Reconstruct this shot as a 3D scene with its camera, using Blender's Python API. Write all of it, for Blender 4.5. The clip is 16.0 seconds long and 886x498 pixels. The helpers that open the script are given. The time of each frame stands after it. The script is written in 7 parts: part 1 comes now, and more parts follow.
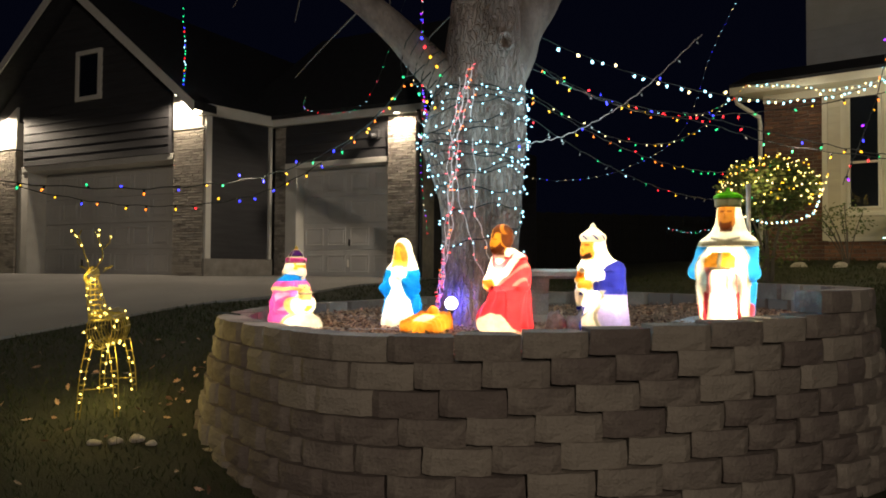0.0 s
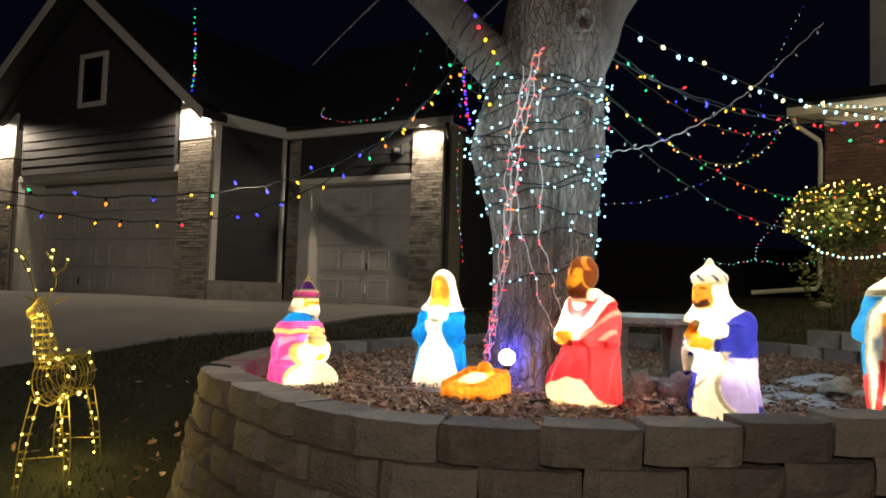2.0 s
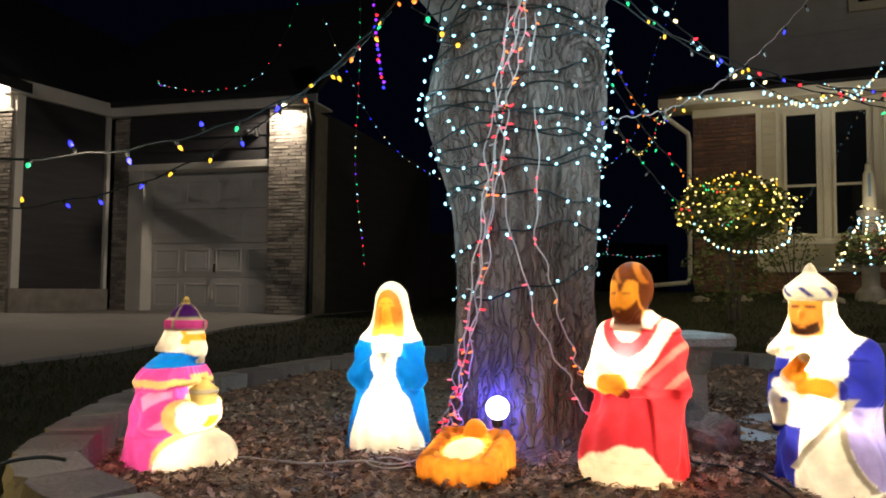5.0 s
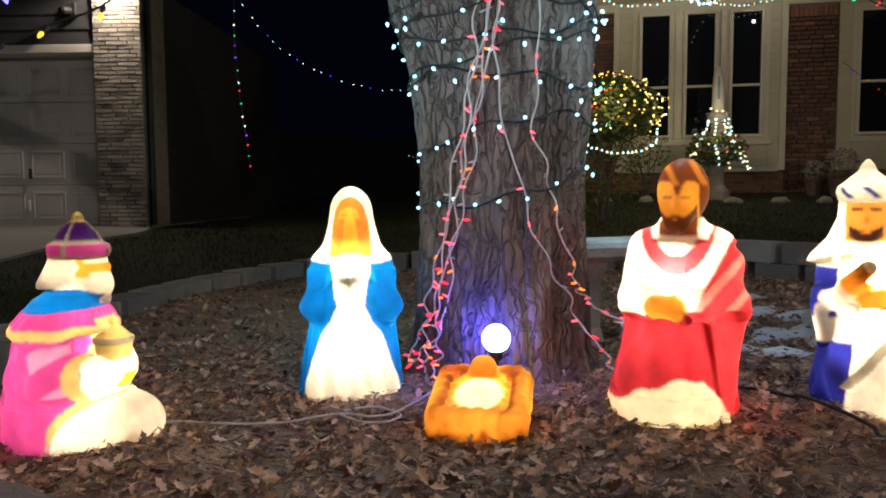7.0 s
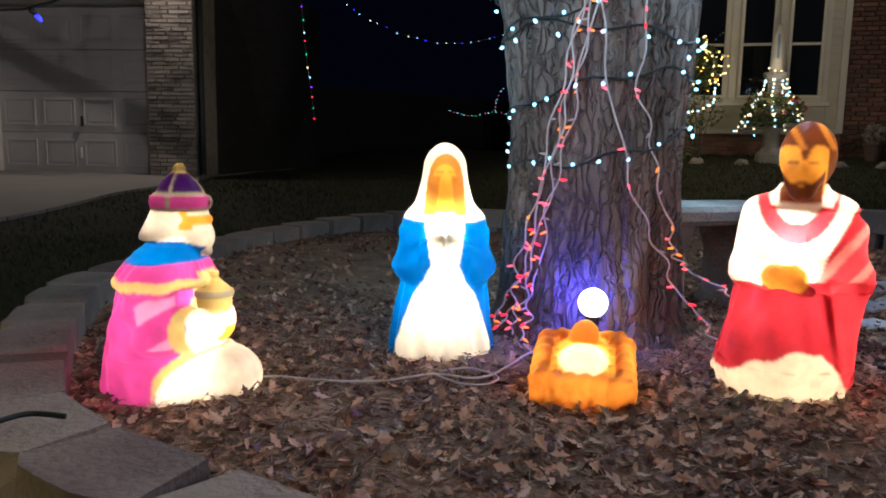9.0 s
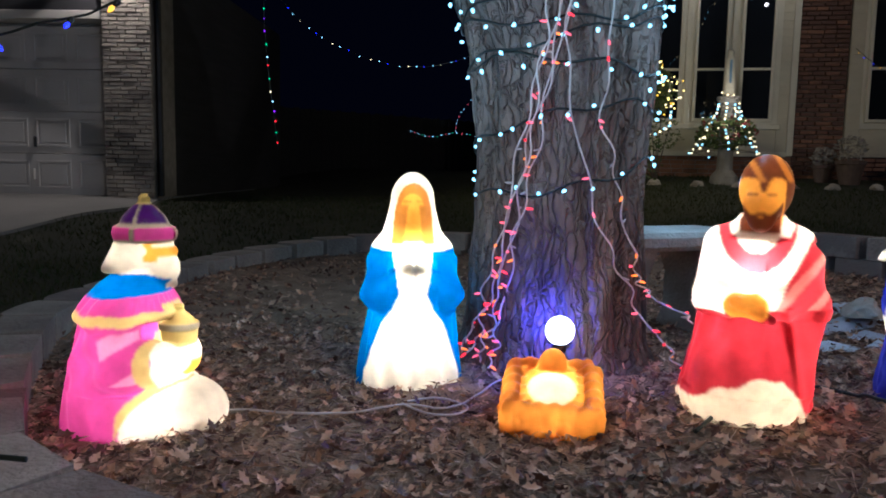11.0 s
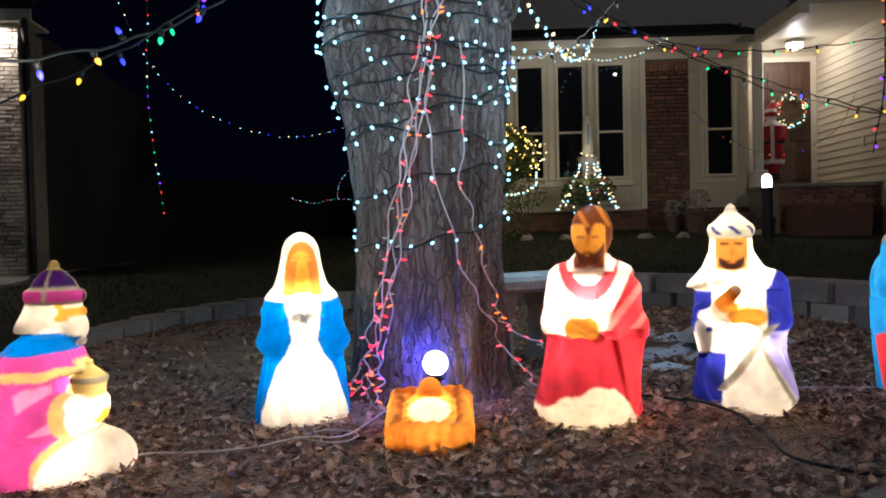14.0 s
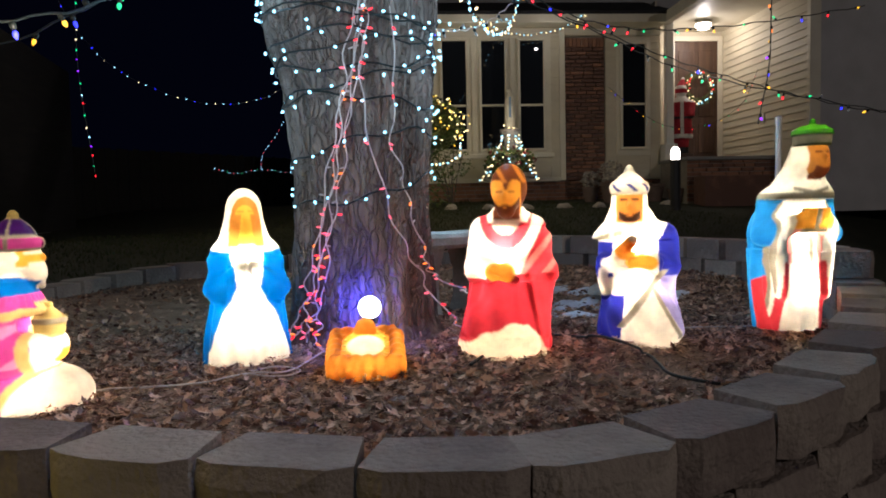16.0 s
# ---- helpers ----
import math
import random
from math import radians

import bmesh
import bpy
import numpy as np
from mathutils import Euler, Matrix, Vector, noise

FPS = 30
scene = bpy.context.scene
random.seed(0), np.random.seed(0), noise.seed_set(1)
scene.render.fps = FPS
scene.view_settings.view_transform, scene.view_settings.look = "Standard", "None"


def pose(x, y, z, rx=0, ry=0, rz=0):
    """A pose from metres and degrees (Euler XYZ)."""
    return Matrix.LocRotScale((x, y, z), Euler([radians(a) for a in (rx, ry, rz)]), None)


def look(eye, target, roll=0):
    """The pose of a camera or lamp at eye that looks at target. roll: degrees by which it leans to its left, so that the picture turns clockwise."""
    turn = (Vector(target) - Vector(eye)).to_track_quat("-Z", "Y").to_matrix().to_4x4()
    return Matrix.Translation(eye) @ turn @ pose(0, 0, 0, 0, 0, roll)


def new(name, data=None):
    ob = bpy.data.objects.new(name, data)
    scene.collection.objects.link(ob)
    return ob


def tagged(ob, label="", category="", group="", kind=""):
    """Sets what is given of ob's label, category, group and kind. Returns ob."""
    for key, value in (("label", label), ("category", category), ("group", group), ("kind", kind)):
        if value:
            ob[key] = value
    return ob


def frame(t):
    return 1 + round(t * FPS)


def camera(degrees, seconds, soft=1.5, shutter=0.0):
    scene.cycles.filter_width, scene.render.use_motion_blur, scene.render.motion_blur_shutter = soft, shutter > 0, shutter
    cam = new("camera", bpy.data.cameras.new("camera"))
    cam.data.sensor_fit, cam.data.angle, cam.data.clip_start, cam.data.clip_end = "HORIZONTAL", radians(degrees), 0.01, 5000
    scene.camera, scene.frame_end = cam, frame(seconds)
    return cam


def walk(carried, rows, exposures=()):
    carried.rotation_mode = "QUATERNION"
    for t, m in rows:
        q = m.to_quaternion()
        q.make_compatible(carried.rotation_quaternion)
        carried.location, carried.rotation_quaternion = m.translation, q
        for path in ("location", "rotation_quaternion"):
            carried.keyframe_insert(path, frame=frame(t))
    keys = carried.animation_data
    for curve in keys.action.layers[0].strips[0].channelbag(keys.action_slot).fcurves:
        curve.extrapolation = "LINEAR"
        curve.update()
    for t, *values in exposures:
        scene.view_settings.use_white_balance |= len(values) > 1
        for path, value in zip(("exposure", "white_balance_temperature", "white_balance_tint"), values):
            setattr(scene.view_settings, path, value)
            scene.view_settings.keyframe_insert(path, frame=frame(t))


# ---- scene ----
cam = camera(62.2, 16.0, soft=1.8)
PATH = [
    (0, (-0.259, 0.677, 1.508), (-0.157, 2.673, 1.561), 0.4),
    (0.5, (-0.334, 0.962, 1.534), (-0.238, 2.957, 1.635), 0.7),
    (1, (-0.377, 1.265, 1.563), (-0.294, 3.259, 1.686), 1.0),
    (1.5, (-0.377, 1.6, 1.588), (-0.304, 3.595, 1.715), 1.3),
    (2, (-0.431, 1.891, 1.609), (-0.365, 3.886, 1.723), 1.9),
    (2.5, (-0.549, 2.145, 1.626), (-0.456, 4.142, 1.694), 2.0),
    (3, (-0.619, 2.42, 1.623), (-0.528, 4.417, 1.68), 1.6),
    (3.5, (-0.693, 2.633, 1.655), (-0.582, 4.628, 1.738), 1.5),
    (4, (-0.777, 2.87, 1.672), (-0.545, 4.854, 1.779), 1.0),
    (4.5, (-0.833, 3.081, 1.702), (-0.433, 5.037, 1.82), 0.8),
    (4.7, (-0.838, 3.148, 1.706), (-0.394, 5.095, 1.826), 0.8),
    (6.8, (-1.128, 3.927, 1.697), (-0.194, 5.691, 1.574), -0.7),
    (7, (-1.147, 3.982, 1.712), (-0.203, 5.739, 1.561), -0.3),
    (7.5, (-1.181, 4.045, 1.717), (-0.231, 5.794, 1.518), -0.1),
    (8, (-1.237, 4.089, 1.72), (-0.312, 5.846, 1.481), 0.4),
    (8.5, (-1.285, 4.109, 1.717), (-0.403, 5.884, 1.453), 0.8),
    (8.7, (-1.294, 4.119, 1.715), (-0.428, 5.901, 1.445), 1.0),
    (10.8, (-1.325, 4.137, 1.746), (-0.388, 5.888, 1.516), 1.2),
    (11, (-1.325, 4.134, 1.748), (-0.362, 5.873, 1.531), 1.1),
    (11.5, (-1.338, 4.113, 1.756), (-0.317, 5.823, 1.579), 0.7),
    (12, (-1.365, 4.094, 1.761), (-0.289, 5.776, 1.639), 0.1),
    (12.5, (-1.386, 4.058, 1.773), (-0.269, 5.715, 1.704), -0.5),
    (13, (-1.391, 3.961, 1.756), (-0.234, 5.592, 1.719), -0.9),
    (13.5, (-1.441, 3.868, 1.741), (-0.251, 5.475, 1.715), -1.2),
    (14, (-1.495, 3.827, 1.723), (-0.268, 5.406, 1.678), -1.3),
    (14.5, (-1.563, 3.846, 1.706), (-0.273, 5.371, 1.62), -1.7),
    (15, (-1.644, 3.817, 1.695), (-0.307, 5.301, 1.594), -1.7),
    (15.5, (-1.699, 3.756, 1.692), (-0.337, 5.217, 1.585), -1.4),
    (16, (-1.697, 3.627, 1.657), (-0.318, 5.07, 1.536), -1.2),
]
EXPO = [(0.0, 0.82, 6500, 12), (1.5, 0.72, 6500, 12), (3.0, 0.4, 6450, 14), (4.7, 0.25, 6300, 15), (7.0, 0.15, 6150, 16), (8.5, 0.12, 5850, 22), (12.0, 0.06, 5050, 18), (13.5, 0.08, 5500, 20), (16.0, 0.2, 5800, 21)]
walk(cam, [(t, look(eye, target, roll)) for t, eye, target, roll in PATH], EXPO)

# ---- world and large lights ----
world = bpy.data.worlds.new("night_sky")
scene.world = world
world.use_nodes = True
world.node_tree.nodes["Background"].inputs["Color"].default_value = (0.25, 0.33, 1.0, 1)
world.node_tree.nodes["Background"].inputs["Strength"].default_value = 0.0024


def lamp(name, kind, m, power, colour, size=0.1):
    data = bpy.data.lights.new(name, kind)
    data.energy, data.color = power, colour
    if kind == "AREA":
        data.size = size
    else:
        data.shadow_soft_size = size
    ob = new(name, data)
    ob.matrix_world = m
    return ob


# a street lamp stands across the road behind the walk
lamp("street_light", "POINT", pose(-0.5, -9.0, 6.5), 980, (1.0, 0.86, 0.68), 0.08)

# ---- materials ----


def material(name, colour, rough=0.7, metal=0.0, colour2=None, scale=8.0, stretch=(1, 1, 1), bump=0.0, bump_scale=40.0, island=0.0, random=0.0, detail=6.0, spec=0.4):
    """A painted or mineral surface: two colours mixed by noise at two scales, with fine relief."""
    mat = bpy.data.materials.new(name)
    mat.use_nodes = True
    nt = mat.node_tree
    n, l = nt.nodes, nt.links
    b = n["Principled BSDF"]
    b.inputs["Roughness"].default_value, b.inputs["Metallic"].default_value = rough, metal
    b.inputs["Specular IOR Level"].default_value = spec
    if colour2 is None:
        colour2 = tuple(c * 0.72 for c in colour)
    co = n.new("ShaderNodeTexCoord")
    mp = n.new("ShaderNodeMapping")
    mp.inputs["Scale"].default_value = stretch
    l.new(co.outputs["Object"], mp.inputs["Vector"])
    big = n.new("ShaderNodeTexNoise")
    big.inputs["Scale"].default_value, big.inputs["Detail"].default_value = scale, detail
    fine = n.new("ShaderNodeTexNoise")
    fine.inputs["Scale"].default_value, fine.inputs["Detail"].default_value = bump_scale, 5
    l.new(mp.outputs[0], big.inputs["Vector"])
    l.new(mp.outputs[0], fine.inputs["Vector"])
    ramp = n.new("ShaderNodeMapRange")
    ramp.inputs[1].default_value, ramp.inputs[2].default_value = 0.3, 0.7
    add = n.new("ShaderNodeMath")
    add.operation = "MULTIPLY_ADD"
    add.inputs[1].default_value, add.inputs[2].default_value = 0.35, -0.17
    l.new(fine.outputs[0], add.inputs[0])
    add2 = n.new("ShaderNodeMath")
    l.new(big.outputs[0], add2.inputs[0])
    l.new(add.outputs[0], add2.inputs[1])
    last = add2
    for amount, kind, out in ((island, "ShaderNodeNewGeometry", "Random Per Island"), (random, "ShaderNodeObjectInfo", "Random")):
        if amount:
            src = n.new(kind)
            m2 = n.new("ShaderNodeMath")
            m2.operation = "MULTIPLY_ADD"
            m2.inputs[1].default_value, m2.inputs[2].default_value = amount, -amount / 2
            l.new(src.outputs[out], m2.inputs[0])
            m3 = n.new("ShaderNodeMath")
            l.new(last.outputs[0], m3.inputs[0])
            l.new(m2.outputs[0], m3.inputs[1])
            last = m3
    l.new(last.outputs[0], ramp.inputs[0])
    mix = n.new("ShaderNodeMix")
    mix.data_type = "RGBA"
    mix.inputs["A"].default_value, mix.inputs["B"].default_value = (*colour, 1), (*colour2, 1)
    l.new(ramp.outputs[0], mix.inputs["Factor"])
    l.new(mix.outputs["Result"], b.inputs["Base Color"])
    if bump:
        bp = n.new("ShaderNodeBump")
        bp.inputs["Strength"].default_value, bp.inputs["Distance"].default_value = bump, 0.02
        l.new(fine.outputs[0], bp.inputs["Height"])
        l.new(bp.outputs[0], b.inputs["Normal"])
    return mat


def glow(name, colour, strength):
    mat = bpy.data.materials.new(name)
    mat.use_nodes = True
    b = mat.node_tree.nodes["Principled BSDF"]
    b.inputs["Base Color"].default_value = (*[min(1, c * 0.6 + 0.1) for c in colour], 1)
    b.inputs["Emission Color"].default_value, b.inputs["Emission Strength"].default_value = (*colour, 1), strength
    return mat


# blow-moulded plastic, its paint sprayed on in colours, that lets the light of the bulb inside through
PLASTIC = bpy.data.materials.new("moulded_plastic")
PLASTIC.use_nodes = True
_n, _l = PLASTIC.node_tree.nodes, PLASTIC.node_tree.links
_b = _n["Principled BSDF"]
_b.inputs["Roughness"].default_value = 0.28
_at = _n.new("ShaderNodeAttribute")
_at.attribute_name = "paint"
_no = _n.new("ShaderNodeTexNoise")
_no.inputs["Scale"].default_value, _no.inputs["Detail"].default_value = 16, 5
_co = _n.new("ShaderNodeTexCoord")
_l.new(_co.outputs["Object"], _no.inputs["Vector"])
_mr = _n.new("ShaderNodeMapRange")
_mr.inputs[1].default_value, _mr.inputs[2].default_value, _mr.inputs[3].default_value, _mr.inputs[4].default_value = 0.3, 0.7, 0.72, 1.08
_l.new(_no.outputs[0], _mr.inputs[0])
_mu = _n.new("ShaderNodeVectorMath")
_mu.operation = "SCALE"
_l.new(_at.outputs["Color"], _mu.inputs[0])
_l.new(_mr.outputs[0], _mu.inputs["Scale"])
_l.new(_mu.outputs[0], _b.inputs["Base Color"])
_tr = _n.new("ShaderNodeBsdfTranslucent")
_l.new(_mu.outputs[0], _tr.inputs["Color"])
_sh = _n.new("ShaderNodeMixShader")
_sh.inputs[0].default_value = 0.7
_l.new(_b.outputs[0], _sh.inputs[1])
_l.new(_tr.outputs[0], _sh.inputs[2])
_l.new(_sh.outputs[0], _n["Material Output"].inputs["Surface"])

M_BLOCK = material("split_concrete", (0.34, 0.295, 0.245), 0.95, colour2=(0.18, 0.145, 0.128), scale=5, bump=0.7, bump_scale=55, random=0.55)
M_GRASS_GROUND = material("lawn_soil", (0.018, 0.022, 0.008), 0.95, colour2=(0.032, 0.032, 0.013), scale=2.5, bump=0.9, bump_scale=90)
M_BLADE = material("grass_blade", (0.02, 0.038, 0.008), 0.8, colour2=(0.05, 0.05, 0.018), scale=3, island=0.8)
M_CONCRETE = material("driveway_concrete", (0.29, 0.275, 0.255), 0.9, colour2=(0.22, 0.21, 0.195), scale=0.8, bump=0.3, bump_scale=60)
M_SOIL = material("planter_soil", (0.40, 0.27, 0.175), 0.95, colour2=(0.17, 0.11, 0.07), scale=6, bump=1.0, bump_scale=70)
M_LEAF = material("dry_oak_leaf", (0.60, 0.36, 0.22), 0.38, colour2=(0.13, 0.062, 0.04), scale=9, island=1.2)
M_SHRED = material("shredded_bark", (0.46, 0.29, 0.19), 0.5, colour2=(0.10, 0.055, 0.036), scale=9, island=1.2)
M_BARK = material("grey_bark", (0.32, 0.25, 0.205), 0.95, colour2=(0.11, 0.082, 0.066), scale=6, stretch=(1, 1, 0.3), bump=1.0, bump_scale=38)
# deep upright furrows between the bark plates
_n, _l = M_BARK.node_tree.nodes, M_BARK.node_tree.links
_vor = _n.new("ShaderNodeTexVoronoi")
_vor.feature = "DISTANCE_TO_EDGE"
_vor.inputs["Scale"].default_value = 34
_map = _n.new("ShaderNodeMapping")
_map.inputs["Scale"].default_value = (1, 1, 0.22)
_warp = _n.new("ShaderNodeTexNoise")
_warp.inputs["Scale"].default_value, _warp.inputs["Detail"].default_value = 9, 4
_co = _n.new("ShaderNodeTexCoord")
_sum = _n.new("ShaderNodeVectorMath")
_sum.operation = "MULTIPLY_ADD"
_sum.inputs[1].default_value = (0.09, 0.09, 0.2)
_l.new(_co.outputs["Object"], _warp.inputs["Vector"])
_l.new(_warp.outputs["Color"], _sum.inputs[0])
_l.new(_co.outputs["Object"], _sum.inputs[2])
_l.new(_sum.outputs[0], _map.inputs["Vector"])
_l.new(_map.outputs[0], _vor.inputs["Vector"])
_rng = _n.new("ShaderNodeMapRange")
_rng.inputs[1].default_value, _rng.inputs[2].default_value = 0.0, 0.16
_l.new(_vor.outputs["Distance"], _rng.inputs[0])
_bmp = _n.new("ShaderNodeBump")
_bmp.inputs["Strength"].default_value, _bmp.inputs["Distance"].default_value = 0.9, 0.02
_old = [k for k in _n if k.bl_idname == "ShaderNodeBump"][0]
_l.new(_rng.outputs[0], _bmp.inputs["Height"])
_l.new(_old.outputs[0], _bmp.inputs["Normal"])
_l.new(_bmp.outputs[0], _n["Principled BSDF"].inputs["Normal"])
M_BARK_UP = material("smooth_bark", (0.20, 0.155, 0.125), 0.9, colour2=(0.10, 0.077, 0.062), scale=7, stretch=(1, 1, 0.6), bump=0.6, bump_scale=45)
M_TWIG = material("twig_bark", (0.12, 0.10, 0.085), 0.9)
M_WHITE_TRIM = material("white_trim", (0.72, 0.69, 0.62), 0.6, colour2=(0.62, 0.59, 0.53), scale=3, bump=0.1)
M_GARAGE_DOOR = material("garage_door_paint", (0.62, 0.60, 0.57), 0.55, colour2=(0.55, 0.53, 0.50), scale=2, bump=0.08)
M_DARK_SIDING = material("charcoal_siding", (0.048, 0.047, 0.05), 0.65, colour2=(0.032, 0.031, 0.034), scale=4, stretch=(0.3, 0.3, 3), bump=0.25, bump_scale=30, island=0.25)
M_LEDGE = material("ledge_stone", (0.48, 0.43, 0.36), 0.9, colour2=(0.25, 0.22, 0.19), scale=6, bump=0.8, bump_scale=50, island=0.5, random=0.4)
M_ROOF = material("asphalt_shingle", (0.03, 0.03, 0.033), 0.95, colour2=(0.018, 0.018, 0.02), scale=8, bump=0.6, bump_scale=80)
M_CREAM = material("cream_siding", (0.62, 0.56, 0.41), 0.6, colour2=(0.54, 0.48, 0.35), scale=3, stretch=(0.4, 0.4, 2), bump=0.15, bump_scale=25)
M_CREAM_TRIM = material("cream_trim", (0.70, 0.65, 0.51), 0.55, colour2=(0.62, 0.57, 0.44), scale=3, bump=0.1)
M_BRICK = material("red_brown_brick", (0.30, 0.15, 0.09), 0.9, colour2=(0.14, 0.075, 0.055), scale=5, bump=0.6, bump_scale=60, island=0.7, random=0.5)
M_MORTAR = material("mortar", (0.33, 0.29, 0.24), 0.95, bump=0.4)
M_UPPER = material("grey_siding", (0.50, 0.49, 0.47), 0.7, colour2=(0.43, 0.42, 0.40), scale=3, bump=0.2)
M_STONE_BENCH = material("cast_stone", (0.34, 0.31, 0.27), 0.9, colour2=(0.22, 0.20, 0.175), scale=6, bump=0.5, bump_scale=60)
M_CURTAIN = material("dark_curtain", (0.03, 0.03, 0.035), 0.9)
M_DOOR_WOOD = material("brown_door", (0.10, 0.055, 0.03), 0.5, colour2=(0.06, 0.03, 0.018), scale=6, stretch=(3, 3, 0.4), bump=0.2)
M_BLACK = material("black_plastic", (0.02, 0.02, 0.022), 0.5)
M_CABLE_DARK = material("dark_cable", (0.012, 0.018, 0.014), 0.5)
M_CABLE_WHITE = material("white_cable", (0.62, 0.56, 0.50), 0.5, colour2=(0.52, 0.45, 0.40))
M_POT = material("clay_pot", (0.16, 0.11, 0.085), 0.85, bump=0.3)
M_SHRUB = material("shrub_leaf", (0.07, 0.115, 0.025), 0.6, colour2=(0.13, 0.14, 0.045), scale=10, island=0.8)
M_ROCK = material("pink_granite", (0.34, 0.22, 0.18), 0.9, colour2=(0.20, 0.14, 0.12), scale=7, bump=0.7, bump_scale=50)
M_PALE_ROCK = material("pale_rock", (0.5, 0.45, 0.38), 0.9, bump=0.6)
M_WIRE_GOLD = material("gold_wire", (0.42, 0.33, 0.07), 0.35, metal=0.6, colour2=(0.30, 0.22, 0.05))
M_FENCE = material("dark_fence", (0.025, 0.024, 0.022), 0.9, island=0.4)

M_GLASS = bpy.data.materials.new("window_glass")
M_GLASS.use_nodes = True
_b = M_GLASS.node_tree.nodes["Principled BSDF"]
_b.inputs["Base Color"].default_value = (0.01, 0.012, 0.016, 1)
_b.inputs["Roughness"].default_value, _b.inputs["Specular IOR Level"].default_value = 0.03, 0.45

P_WHITE, P_CREAM = (0.78, 0.71, 0.53), (0.62, 0.55, 0.36)
P_BLUE, P_SKY, P_NAVY, P_LILAC = (0.002, 0.10, 0.33), (0.015, 0.19, 0.46), (0.016, 0.020, 0.20), (0.30, 0.26, 0.52)
P_RED, P_DEEP_RED, P_ROSE, P_PINK, P_BLUSH, P_PURPLE = (0.50, 0.030, 0.036), (0.32, 0.017, 0.023), (0.66, 0.22, 0.17), (0.42, 0.042, 0.20), (0.60, 0.20, 0.34), (0.035, 0.006, 0.075)
P_SKIN, P_HAIR, P_BROWN, P_DARK = (0.80, 0.33, 0.025), (0.46, 0.17, 0.020), (0.13, 0.034, 0.010), (0.030, 0.010, 0.006)
P_GOLD, P_GREY = (0.44, 0.33, 0.10), (0.24, 0.21, 0.14)
P_ORANGE, P_PEACH, P_GREEN = (0.78, 0.30, 0.025), (0.78, 0.43, 0.26), (0.09, 0.42, 0.010)

G_COOL = glow("cool_white_led", (0.36, 0.80, 0.95), 2.6)
G_WARM = glow("warm_white_bulb", (1.0, 0.78, 0.36), 2.6)
G_WARM_YELLOW = glow("amber_white_bulb", (1.0, 0.74, 0.16), 3.0)
G_RED = glow("red_bulb", (1.0, 0.012, 0.02), 2.2)
G_GREEN = glow("green_bulb", (0.004, 0.75, 0.22), 1.4)
G_BLUE = glow("blue_bulb", (0.025, 0.03, 1.0), 2.6)
G_ORANGE = glow("orange_bulb", (1.0, 0.2, 0.008), 2.0)
G_YELLOW = glow("yellow_bulb", (1.0, 0.52, 0.01), 1.7)
G_PINK = glow("pink_bulb", (1.0, 0.10, 0.13), 1.6)
G_PURPLE = glow("violet_bulb", (0.30, 0.02, 1.0), 2.0)
G_LAMP = glow("lamp_lens", (1.0, 0.90, 0.70), 5)
G_ORB = glow("white_orb", (0.95, 0.98, 1.0), 5)
MULTI = (G_RED, G_GREEN, G_BLUE, G_ORANGE, G_YELLOW, G_GREEN, G_RED, G_YELLOW)
for _m in (G_COOL, G_WARM, G_WARM_YELLOW, G_PINK, G_PURPLE, *MULTI):
    _m.cycles.emission_sampling = "NONE"

# ---- builders ----


def finish(bm, name, mats, parent=None, smooth=False, label="", category="", kind="", m=None):
    me = bpy.data.meshes.new(name)
    bm.normal_update()
    bm.to_mesh(me)
    bm.free()
    for mat in mats if isinstance(mats, (list, tuple)) else (mats,):
        me.materials.append(mat)
    if smooth:
        me.polygons.foreach_set("use_smooth", [True] * len(me.polygons))
    ob = new(name, me)
    if parent:
        ob.parent = parent
    if m is not None:
        ob.matrix_basis = m
    return tagged(ob, label, category, "", kind)


def part(name, bm, mat, parent, label="", smooth=False):
    return finish(bm, name, mat, parent, smooth, label)


def thing(name, m, label, category, group="", kind=""):
    ob = new(name)
    ob.empty_display_size = 0.1
    ob.matrix_basis = m
    return tagged(ob, label, category, group, kind)


def mesh_object(name, verts, faces, mat, parent=None, smooth=False, label="", category="", kind="", m=None):
    me = bpy.data.meshes.new(name)
    me.from_pydata([tuple(v) for v in verts], [], [tuple(f) for f in faces])
    for x in mat if isinstance(mat, (list, tuple)) else (mat,):
        me.materials.append(x)
    if smooth:
        me.polygons.foreach_set("use_smooth", [True] * len(me.polygons))
    me.update()
    ob = new(name, me)
    if parent:
        ob.parent = parent
    if m is not None:
        ob.matrix_basis = m
    return tagged(ob, label, category, "", kind)


def box(bm, x0, x1, y0, y1, z0, z1, bevel=0.0):
    """An upright box between the given limits, its edges broken by bevel."""
    made = bmesh.ops.create_cube(bm, size=1, matrix=Matrix.Translation(((x0 + x1) / 2, (y0 + y1) / 2, (z0 + z1) / 2)) @ Matrix.Diagonal((x1 - x0, y1 - y0, z1 - z0, 1)))
    if bevel:
        edges = {e for v in made["verts"] for e in v.link_edges}
        bmesh.ops.bevel(bm, geom=list(edges), offset=bevel, segments=1, affect="EDGES")
    return bm


def boxed(x0, x1, y0, y1, z0, z1, bevel=0.0):
    return box(bmesh.new(), x0, x1, y0, y1, z0, z1, bevel)


